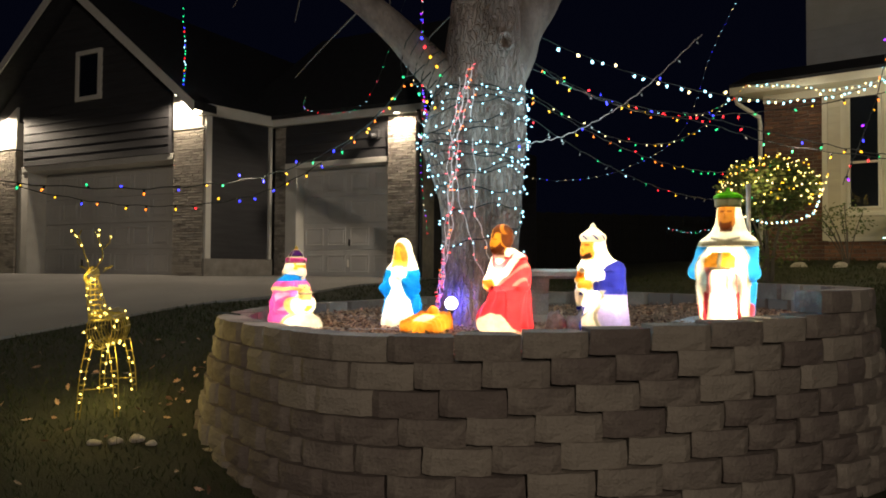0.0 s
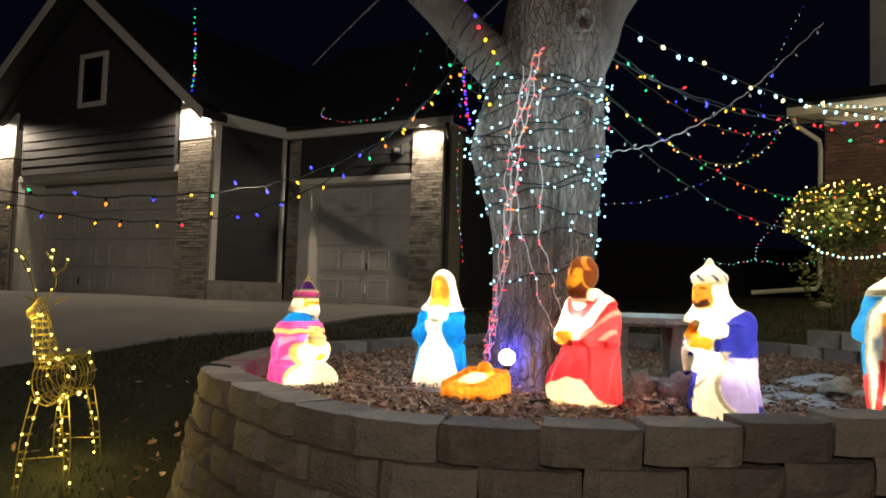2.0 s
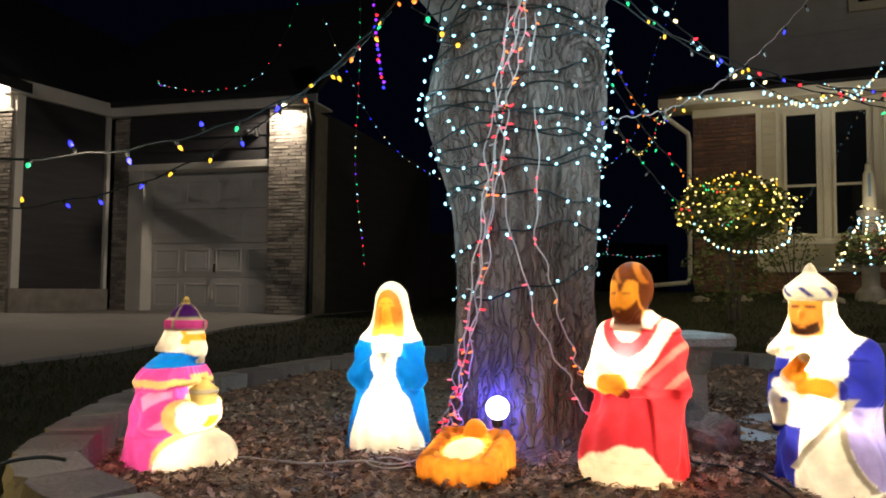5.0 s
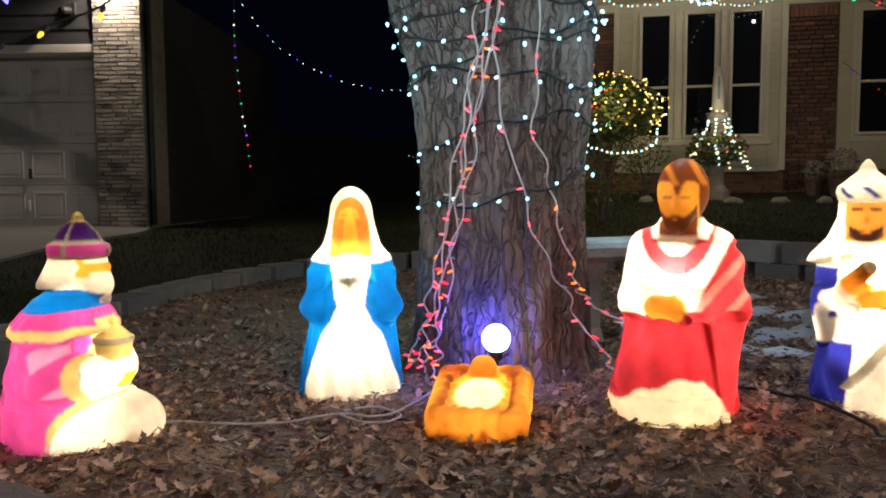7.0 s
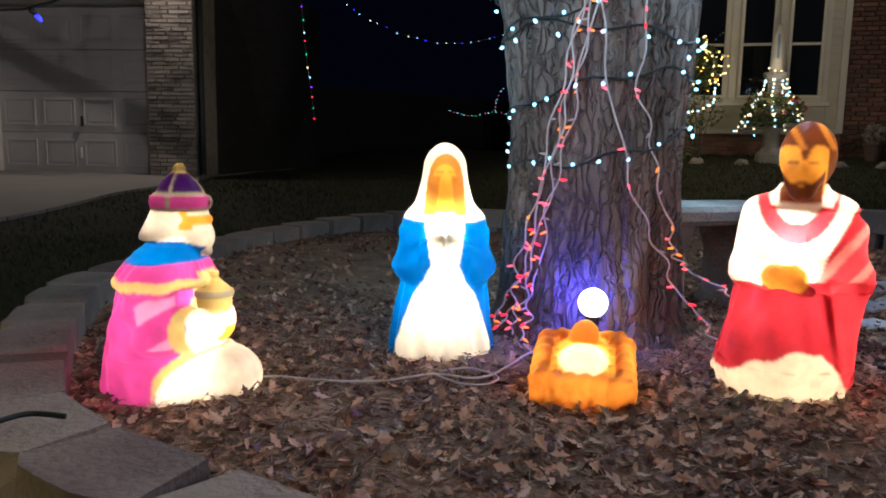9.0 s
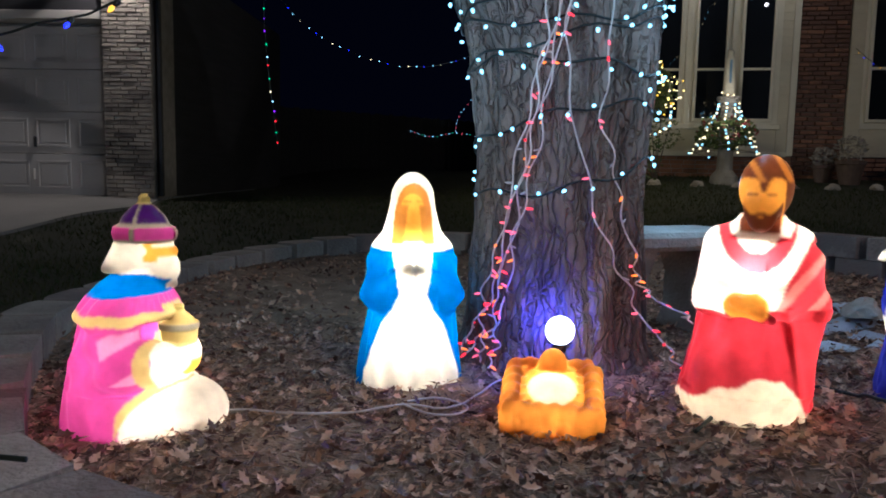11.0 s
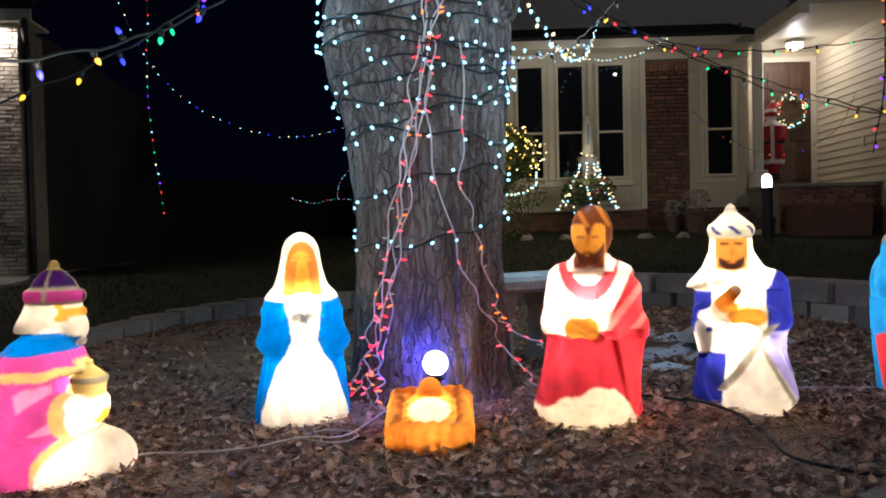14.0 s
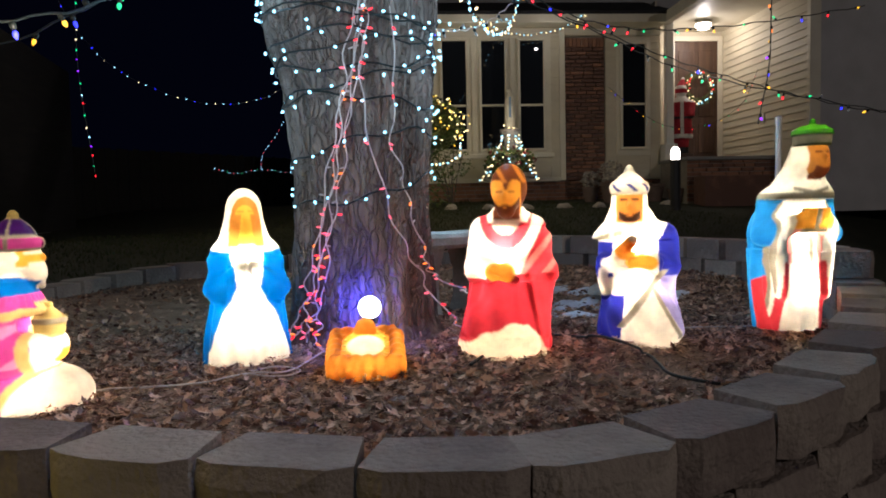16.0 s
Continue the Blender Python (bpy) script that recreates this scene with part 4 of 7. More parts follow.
def select(default, *pairs):
    """The number of the last condition that holds."""
    out = np.full(pairs[0][0].shape, default)
    for cond, k in pairs:
        out[cond] = k
    return out


# woman in a blue cloak
def woman(P):
    x, y, z = P
    d = robe(P, [(0, 0.168, 0.13, 0), (0.06, 0.166, 0.128, 0), (0.2, 0.148, 0.112, 0), (0.32, 0.128, 0.098, 0), (0.42, 0.118, 0.08, 0.0), (0.49, 0.088, 0.065, 0), (0.54, 0.04, 0.05, 0)], 0.045, 13, 0.5, 0.42)
    for s in (1, -1):
        d = s_min(d, rod(P, (s * 0.088, 0.0, 0.45), (s * 0.112, -0.045, 0.315), 0.045, 0.048), 0.025)
        d = s_min(d, rod(P, (s * 0.106, -0.055, 0.315), (s * 0.02, -0.115, 0.40), 0.048, 0.024), 0.02)
    d = s_min(d, ball(P, (0, -0.005, 0.612), (0.06, 0.07, 0.088)), 0.02)
    d = s_min(d, rod(P, (0, 0.02, 0.62), (0, 0.03, 0.49), 0.064, 0.10), 0.03)
    d = s_min(d, ball(P, (0, -0.06, 0.585), (0.03, 0.024, 0.045)), 0.025)
    d = s_min(d, ball(P, (0, -0.083, 0.587), (0.006, 0.006, 0.012)), 0.01)
    lips = 0.004 * np.exp(-((z - 0.405) / 0.035) ** 2 - (x / 0.03) ** 2) * np.cos(x * 260) * (y < -0.05)
    creases = 0.004 * np.sin(z * 62 + 22 * np.abs(x)) * (np.abs(x) > 0.075) * (z > 0.27) * (z < 0.44)
    skirt = 0.003 * np.sin(x * 85) * (y < 0) * (z < 0.27)
    return np.maximum(d + creases + lips + skirt, -z)


def woman_paint(P):
    x, y, z = P
    front = y < -0.012
    gown = front & (np.abs(x) < np.interp(z, [0, 0.07, 0.15, 0.235, 0.27, 0.325, 0.37, 0.44, 0.54], [0.158, 0.152, 0.125, 0.094, 0.066, 0.042, 0.048, 0.060, 0.058]))
    veil = (z > 0.458 + 0.18 * np.clip(np.abs(x) - 0.085, 0, 1)) & ~(front & (z < 0.48) & (np.abs(x) < 0.05))
    face = front & (np.hypot(x / 0.042, (z - 0.588) / 0.062) < 1) & (y < -0.03)
    hair = front & (np.hypot(x / 0.052, (z - 0.59) / 0.078) < 1) & (y < -0.02) & (z > 0.585)
    locks = front & (np.abs(np.abs(x) - 0.04 - 0.12 * (0.56 - z)) < 0.019) & (z > 0.478) & (z < 0.60) & (y < -0.01)
    neck = front & (np.abs(x) < 0.03) & (z > 0.487) & (z < 0.55)
    brows = front & (np.abs(z - 0.612 + 6 * (np.abs(x) - 0.02) ** 2) < 0.003) & (np.abs(np.abs(x) - 0.02) < 0.012) & (y < -0.04)
    palms = front & (np.abs(np.abs(x) - 0.022) < 0.013) & (np.abs(z - 0.405 + 0.3 * (np.abs(x) - 0.02)) < 0.006)
    return select(0, (veil, 1), (gown, 1), (face | neck, 3), (hair & ~(np.hypot((x + 0.004) / 0.038, (z - 0.583) / 0.052) < 1), 2), (locks, 2), (brows, 2), (palms, 4))


m = pose(-0.28, 6.225, 1.035, 0, 0, -24)
shell("kneeling_woman_figure", woman, woman_paint, [P_BLUE, P_WHITE, P_HAIR, P_SKIN, P_CREAM], (-0.21, -0.18, -0.012), (0.21, 0.18, 0.72), m, "lit plastic figure in white gown, blue cloak and white veil")
bulb_inside(m, [(0, -0.01, 0.2), (0, -0.02, 0.43)], 3.9)
bulb_inside(m, [(0, 0.0, 0.615)], 0.33)


# bearded man in a red mantle, kneeling, his head bowed
def man(P):
    x, y, z = P
    d = robe(P, [(0, 0.165, 0.15, 0.03, -0.01), (0.05, 0.178, 0.155, 0.03, -0.01), (0.2, 0.152, 0.145, 0.03, 0), (0.34, 0.14, 0.12, 0.03, 0.015), (0.46, 0.135, 0.1, 0.03, 0.02), (0.525, 0.105, 0.085, 0.02, 0.02), (0.57, 0.05, 0.06, 0.0, 0.01)], 0.03, 15, 0, 0.5)
    d = s_min(d, ball(P, (-0.02, -0.06, 0.10), (0.14, 0.13, 0.13)), 0.05)
    d = s_min(d, rod(P, (-0.085, 0.02, 0.485), (-0.105, -0.03, 0.35), 0.052, 0.048), 0.03)
    d = s_min(d, rod(P, (-0.105, -0.04, 0.345), (-0.03, -0.135, 0.335), 0.048, 0.03), 0.02)
    d = s_min(d, rod(P, (0.10, 0.02, 0.485), (0.125, -0.02, 0.36), 0.052, 0.055), 0.03)
    d = s_min(d, rod(P, (0.125, -0.03, 0.35), (0.0, -0.135, 0.335), 0.054, 0.034), 0.02)
    d = s_min(d, rod(P, (0.13, -0.02, 0.35), (0.125, -0.05, 0.12), 0.052, 0.042), 0.03)
    d = s_min(d, ball(P, (0.015, -0.05, 0.645), (0.068, 0.082, 0.088)), 0.015)
    d = s_min(d, ball(P, (0.005, -0.095, 0.60), (0.046, 0.045, 0.05)), 0.015)
    d = s_min(d, ball(P, (0.005, -0.105, 0.565), (0.034, 0.034, 0.036)), 0.012)
    d = s_min(d, ball(P, (0.003, -0.138, 0.615), (0.008, 0.012, 0.016)), 0.01)
    d = s_min(d, robe(P, [(0.51, 0.088, 0.085, 0.0, 0.012), (0.55, 0.07, 0.072, -0.015, 0.012), (0.575, 0.055, 0.06, -0.02, 0.012)]), 0.008)
    for k in range(4):
        d = s_min(d, rod(P, (-0.045 + 0.018 * k, -0.155, 0.35 - 0.006 * k), (0.0 + 0.014 * k, -0.172, 0.325 - 0.004 * k), 0.016, 0.013), 0.006)
    drape = 0.006 * np.sin(55 * x - 38 * z) * (z > 0.3) * (z < 0.5) * (x > 0.03)
    fall = 0.005 * np.sin(75 * x + 10 * z) * (z < 0.33) * (z > 0.1) * (y < 0.02)
    hem = 0.008 * np.exp(-((x - 0.085 - 0.2 * (0.33 - z)) / 0.012) ** 2) * (z < 0.34) * (z > 0.05) * (y < 0)
    return np.maximum(d + drape + fall - hem, -z)


def man_paint(P):
    x, y, z = P
    front = y < 0.03
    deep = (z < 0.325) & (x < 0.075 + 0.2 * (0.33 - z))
    skirt = (y < 0.02) & (z < np.interp(x, [-0.19, -0.16, -0.08, 0.0, 0.08, 0.12, 0.15], [0.06, 0.075, 0.115, 0.148, 0.152, 0.10, 0.03]) + 0.006 * np.sin(x * 60))
    tunic = front & (x < 0.065 + 0.5 * (z - 0.36)) & (z > 0.325 + 0.12 * np.clip(x, 0, 1)) & (z < 0.60)
    cq = np.hypot((x + 0.0) / 0.098, (z - 0.57) / 0.15)
    sash = front & (cq > 0.66) & (cq < 1.04) & (z < 0.56) & (z > 0.40)
    sleeve = (x < -0.07) & (z > 0.31) & (z < 0.56) & (z < 0.53 + 0.4 * (x + 0.07))
    collar = (np.hypot(x - 0.012, y + 0.01) < 0.082) & (z > 0.515) & (z < 0.58)
    # rose stripes: sleeve highlights put into the colour, where the red is thin
    painted_shine = (x > 0.05) & (z > 0.33) & (z < 0.52) & (np.sin(70 * (x - 0.05) - 60 * (z - 0.35)) > 0.55)
    head = z > 0.572
    fx = x - 0.003
    face = (y < -0.055) & (z > 0.545) & (z < 0.672 - 14 * (np.abs(fx) - 0.03) ** 2 - 0.03 * np.exp(-((fx - 0.004) / 0.012) ** 2)) & (np.abs(fx) < 0.056)
    beard = (y < -0.05) & (z > 0.525) & (z < 0.568 + 16 * fx ** 2) & (np.abs(fx - 0.002) < 0.05)
    mouth = (y < -0.10) & (np.abs(z - 0.578 + 0.3 * np.abs(fx)) < 0.005) & (np.abs(fx) < 0.022)
    brow = (y < -0.09) & (np.abs(z - 0.628 + 4 * (np.abs(fx) - 0.024) ** 2) < 0.003) & (np.abs(np.abs(fx) - 0.024) < 0.013)
    lock = (y < -0.02) & (z > 0.66) & (np.sin(90 * fx + 50 * z) > 0.75)
    palms = (y < -0.125) & (np.hypot((x + 0.02) / 0.055, (z - 0.337) / 0.038) < 1)
    return select(0, (deep, 5), (painted_shine, 6), (tunic | sleeve, 1), (sash, 0), (skirt, 2), (collar, 1), (head, 3), (lock, 7), (face, 4), (beard, 3), (brow | mouth, 3), (palms, 4))


m = pose(0.40, 5.475, 1.07, 0, 0, -50)
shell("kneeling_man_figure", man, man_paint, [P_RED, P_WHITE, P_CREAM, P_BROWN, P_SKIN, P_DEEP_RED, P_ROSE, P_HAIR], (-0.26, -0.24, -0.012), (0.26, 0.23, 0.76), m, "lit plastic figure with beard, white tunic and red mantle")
bulb_inside(m, [(-0.01, 0.0, 0.18), (0.0, -0.03, 0.42)], 4.2)
bulb_inside(m, [(0.012, -0.05, 0.64), (-0.01, -0.10, 0.34)], 0.4)


# kneeling king in magenta, with a crown and a gold jar
def king(P):
    x, y, z = P
    d = robe(P, [(0, 0.15, 0.175, 0.04), (0.05, 0.158, 0.178, 0.04), (0.16, 0.155, 0.15, 0.05), (0.26, 0.15, 0.115, 0.055), (0.36, 0.135, 0.105, 0.045), (0.42, 0.10, 0.085, 0.03), (0.46, 0.05, 0.06, 0)], 0.03, 11, 1, 0.42)
    d = s_min(d, ball(P, (0.02, -0.09, 0.07), (0.12, 0.13, 0.095)), 0.04)
    d = s_min(d, robe(P, [(0.335, 0.165, 0.13, 0.035), (0.35, 0.168, 0.133, 0.035), (0.365, 0.155, 0.122, 0.035), (0.40, 0.125, 0.1, 0.03), (0.44, 0.075, 0.075, 0.01)]), 0.008)
    for s in (1, -1):
        d = s_min(d, rod(P, (s * 0.12, 0.03, 0.34), (s * 0.135, -0.005, 0.225), 0.055, 0.062), 0.03)
        d = s_min(d, rod(P, (s * 0.13, -0.015, 0.225), (s * 0.07, -0.075, 0.225), 0.062, 0.054), 0.02)
        d = s_min(d, rod(P, (s * 0.06, -0.075, 0.235), (s * 0.03, -0.115, 0.24), 0.034, 0.03), 0.01)
    d = s_min(d, ball(P, (0, -0.105, 0.225), (0.052, 0.05, 0.05)), 0.015)
    jar = robe(P, [(0.245, 0.03, 0.03, -0.10), (0.275, 0.046, 0.046, -0.10), (0.30, 0.048, 0.048, -0.10), (0.304, 0.053, 0.053, -0.10), (0.318, 0.053, 0.053, -0.10), (0.322, 0.045, 0.045, -0.10), (0.345, 0.02, 0.02, -0.10), (0.352, 0.012, 0.012, -0.10), (0.362, 0.013, 0.013, -0.10), (0.368, 0.004, 0.004, -0.10)])
    d = np.minimum(d, jar)
    d = s_min(d, ball(P, (0, -0.02, 0.515), (0.055, 0.068, 0.062)), 0.02)
    d = s_min(d, ball(P, (0, -0.066, 0.465), (0.040, 0.036, 0.045)), 0.015)
    d = s_min(d, ball(P, (0, -0.088, 0.512), (0.008, 0.013, 0.013)), 0.008)
    d = s_min(d, robe(P, [(0.455, 0.072, 0.05, 0.05), (0.47, 0.072, 0.055, 0.045), (0.52, 0.058, 0.05, 0.025), (0.56, 0.05, 0.05, 0.01)]), 0.015)
    d = s_min(d, ball(P, (0.0, -0.085, 0.425), (0.014, 0.012, 0.014)), 0.004)
    crown = robe(P, [(0.535, 0.060, 0.070, -0.01), (0.542, 0.070, 0.080, -0.01), (0.558, 0.074, 0.084, -0.01), (0.574, 0.070, 0.080, -0.01), (0.58, 0.056, 0.064, -0.01), (0.60, 0.049, 0.055, -0.01), (0.625, 0.03, 0.034, -0.01), (0.64, 0.013, 0.013, -0.01), (0.652, 0.013, 0.013, -0.01), (0.66, 0.004, 0.004, -0.01)])
    ang = np.arctan2(x, y + 0.01)
    crown = crown - 0.004 * (np.abs(np.sin(ang * 2)) < 0.2) * (z > 0.54)
    d = d + 0.005 * np.sin(52 * z + 36 * y) * (np.abs(x) > 0.085) * (z > 0.15) * (z < 0.32) + 0.003 * np.sin(ang * 22) * (z > 0.365) * (z < 0.40)
    return np.maximum(np.minimum(d, crown), -z)


def king_paint(P):
    x, y, z = P
    kq = np.hypot((y + 0.16) / 0.175, (z - 0.01) / 0.16)
    knee = (kq < 1) & (y < -0.0)
    hem = (kq > 0.98) & (kq < 1.12) & (z < 0.185) & (y < 0.01)
    edge = 0.348 + 0.012 * np.cos(np.arctan2(x, y) * 9) * 0.25
    trim = (np.abs(z - edge) < 0.013) & (np.hypot(x / 0.168, (y - 0.035) / 0.133) > 0.86)
    cuff = (np.abs(y + 0.068) < 0.013) & (np.abs(x) > 0.04) & (z < 0.30) & (z > 0.155)
    palms = (np.abs(x) < 0.14) & (y < -0.08) & (z > 0.165) & (z < 0.295)
    fingers = palms & (np.abs(x) < 0.035) & (z < 0.225) & (y < -0.12)
    jar = (np.hypot(x, y + 0.10) < 0.057) & (z > 0.262) & (z < 0.375) & (y < -0.05)
    lid = jar & (np.abs(z - 0.311) < 0.009)
    # blush stripes paint the highlights of the sleeve folds into the magenta
    pale = (np.sin(48 * z + 30 * y) > 0.3) & (np.abs(x) > 0.10) & (z > 0.19) & (z < 0.32) & (y < 0.03)
    blue = (z > 0.40 + 0.25 * np.clip(y, -0.1, 0.1) * -0.1) & (z < 0.462)
    brooch = ball(P, (0.0, -0.085, 0.425), (0.02, 0.02, 0.02)) < 0
    head = (z > 0.455 - 0.28 * np.clip(-y - 0.03, 0, 0.2))
    face = (y < -0.028) & (z > 0.484) & (z < 0.537) & (np.abs(x) < 0.053)
    tash = face & (np.abs(z - 0.491) < 0.008) & (y < -0.06)
    brow = face & (np.abs(z - 0.529) < 0.004) & (y < -0.05)
    crown = z > 0.537
    dome = z > 0.58
    ang = np.arctan2(x, y + 0.01)
    ribs = (z > 0.54) & (np.abs(np.sin(ang * 2)) < 0.17)
    rings = (np.abs(z - 0.581) < 0.005) | (np.abs(z - 0.539) < 0.004)
    return select(0, (pale, 7), (knee, 1), (hem | trim | cuff, 2), (palms, 1), (fingers, 5), (jar, 2), (lid, 8), (blue, 4), (head, 1), (brooch, 1), (face, 5), (tash | brow, 1), (crown, 0), (dome, 6), (ribs | rings, 8), (z > 0.635, 2))


m = pose(-1.085, 6.235, 1.005, 0, 0, 58)
shell("kneeling_king_figure", king, king_paint, [P_PINK, P_WHITE, P_GOLD, P_WHITE, P_BLUE, P_SKIN, P_PURPLE, P_BLUSH, P_GREY], (-0.22, -0.26, -0.012), (0.22, 0.24, 0.68), m, "lit plastic kneeling king in magenta robe with gold jar")
bulb_inside(m, [(0, 0.0, 0.14), (0, 0.02, 0.31)], 3.0)
bulb_inside(m, [(0, -0.02, 0.52), (0, -0.08, 0.22)], 0.33)


# dark-bearded king in white and navy with a turban
def sage(P):
    x, y, z = P
    d = robe(P, [(0, 0.165, 0.14, 0.05), (0.05, 0.17, 0.145, 0.05), (0.2, 0.148, 0.125, 0.05), (0.33, 0.15, 0.105, 0.05), (0.43, 0.145, 0.09, 0.04), (0.49, 0.10, 0.08, 0.02, -0.01), (0.54, 0.05, 0.05, 0, -0.03)], 0.035, 12, 0.3, 0.45)
    d = s_min(d, ball(P, (0.06, -0.06, 0.08), (0.11, 0.12, 0.12)), 0.05)
    for s in (1, -1):
        d = s_min(d, rod(P, (s * 0.105, 0.04, 0.44), (s * 0.118, -0.0, 0.31), 0.048, 0.046), 0.03)
        d = s_min(d, rod(P, (s * 0.115, -0.02, 0.31), (s * 0.03 - 0.015, -0.105, 0.355), 0.045, 0.032), 0.02)
    d = s_min(d, rod(P, (-0.08, -0.105, 0.365), (-0.025, -0.135, 0.425), 0.026, 0.02), 0.01)
    d = s_min(d, rod(P, (0.065, -0.115, 0.335), (-0.025, -0.145, 0.335), 0.03, 0.022), 0.01)
    d = s_min(d, rod(P, (-0.14, -0.03, 0.34), (-0.135, -0.05, 0.19), 0.03, 0.02), 0.015)
    d = s_min(d, ball(P, (-0.035, -0.04, 0.575), (0.06, 0.072, 0.08)), 0.02)
    d = s_min(d, ball(P, (-0.035, -0.085, 0.53), (0.038, 0.034, 0.045)), 0.02)
    d = s_min(d, ball(P, (-0.035, -0.118, 0.563), (0.008, 0.012, 0.015)), 0.008)
    d = s_min(d, robe(P, [(0.425, 0.165, 0.115, 0.02, -0.025), (0.45, 0.155, 0.11, 0.015, -0.025), (0.50, 0.105, 0.085, 0.005, -0.03), (0.56, 0.075, 0.06, 0.0, -0.035), (0.62, 0.07, 0.06, -0.01, -0.035)]), 0.012)
    cap = robe(P, [(0.605, 0.066, 0.074, -0.025, -0.035), (0.615, 0.076, 0.085, -0.025, -0.035), (0.635, 0.081, 0.09, -0.025, -0.035), (0.652, 0.075, 0.083, -0.025, -0.035), (0.662, 0.062, 0.068, -0.025, -0.035), (0.68, 0.042, 0.046, -0.025, -0.035), (0.695, 0.024, 0.025, -0.025, -0.035), (0.715, 0.016, 0.016, -0.025, -0.035), (0.728, 0.005, 0.005, -0.025, -0.035)])
    d = d + 0.005 * np.sin(45 * z + 50 * x) * (z < 0.32) * (y < 0.0)
    band = np.abs(z - 0.25 - 1.35 * (x - 0.06)) / 1.68
    d = d - 0.006 * np.exp(-(band / 0.012) ** 2) * (y < 0) * (z > 0.07) * (z < 0.31)
    return np.maximum(np.minimum(d, cap), -z)


def sage_paint(P):
    x, y, z = P
    front = y < 0.0
    navy = ((x > 0.075 + 0.6 * np.clip(z - 0.42, 0, 1)) & (z > 0.27) & (z < 0.51)) | ((x < -0.10) & (z > 0.27) & (z < 0.43) & (y > -0.06)) | (y > 0.04) & (z < 0.50)
    low = (z < 0.2) & (x < -0.055 - 0.35 * (0.19 - z) * 0.3) & (x < -0.05)
    violet = (x > np.interp(z, [0, 0.06, 0.22, 0.28], [0.175, 0.165, 0.07, 0.09])) & (z < 0.28)
    cowl = (z > 0.415 + 0.25 * np.clip(x + 0.02, 0, 1)) & ((x < 0.1 - 0.35 * (z - 0.43)) | (z > 0.5)) & (y < 0.09)
    edge_l = (np.abs(z - 0.424 - 0.03 * np.sin((x + 0.17) * 12)) < 0.011) & (x < -0.06) & (y < 0.03)
    strap = (np.abs(z - 0.25 - 1.35 * (x - 0.06)) < 0.02) & front & (z > 0.07) & (z < 0.305)
    strap2 = (np.abs(x - np.interp(z, [0.05, 0.22], [0.158, 0.062])) < 0.009) & (z > 0.03) & (z < 0.23) & (y < 0.04)
    lappet = (np.abs(np.abs(x + 0.035) - 0.066 - 0.05 * (0.56 - z)) < 0.009) & (z > 0.42) & (z < 0.60) & (y < -0.02)
    face = (y < -0.062) & (z > 0.495) & (z < 0.612) & (np.abs(x + 0.035) < 0.052)
    fx = x + 0.035
    beard = (y < -0.06) & (z > 0.497) & (z < 0.527 + 8 * fx ** 2) & (np.abs(fx) < 0.042) & (z > 0.497 + 6 * fx ** 2)
    brow = (y < -0.07) & (np.abs(z - 0.588 + 3 * (np.abs(fx) - 0.02) ** 2) < 0.004) & (np.abs(np.abs(fx) - 0.022) < 0.014)
    lips = (y < -0.09) & (np.abs(z - 0.524) < 0.003) & (np.abs(fx) < 0.012)
    palms = ((ball(P, (-0.05, -0.125, 0.395), (0.045, 0.04, 0.05)) < 0) | (ball(P, (0.01, -0.135, 0.335), (0.065, 0.045, 0.034)) < 0)) & (y < -0.085)
    band = (z > 0.618) & (z < 0.65) & (np.sin(np.arctan2(x + 0.035, -y - 0.02) * 8 + z * 110) > 0.62)
    return select(0, (navy, 1), (low, 1), (violet, 6), (cowl, 0), (edge_l | strap | strap2, 2), (lappet, 7), (face, 3), (beard | brow, 4), (lips, 3), (palms, 5), (z > 0.607, 0), (band, 1))


m = pose(0.965, 5.25, 1.075, 0, 0, -58)
shell("turbaned_king_figure", sage, sage_paint, [P_WHITE, P_NAVY, P_GREY, P_HAIR, P_DARK, P_SKIN, P_LILAC, P_CREAM], (-0.25, -0.22, -0.012), (0.25, 0.24, 0.74), m, "lit plastic king in white robe, navy cloak and pointed turban")
bulb_inside(m, [(0.01, 0.0, 0.2), (-0.01, 0.0, 0.42)], 3.6)
bulb_inside(m, [(-0.035, -0.03, 0.57), (0.0, -0.09, 0.36)], 0.6)


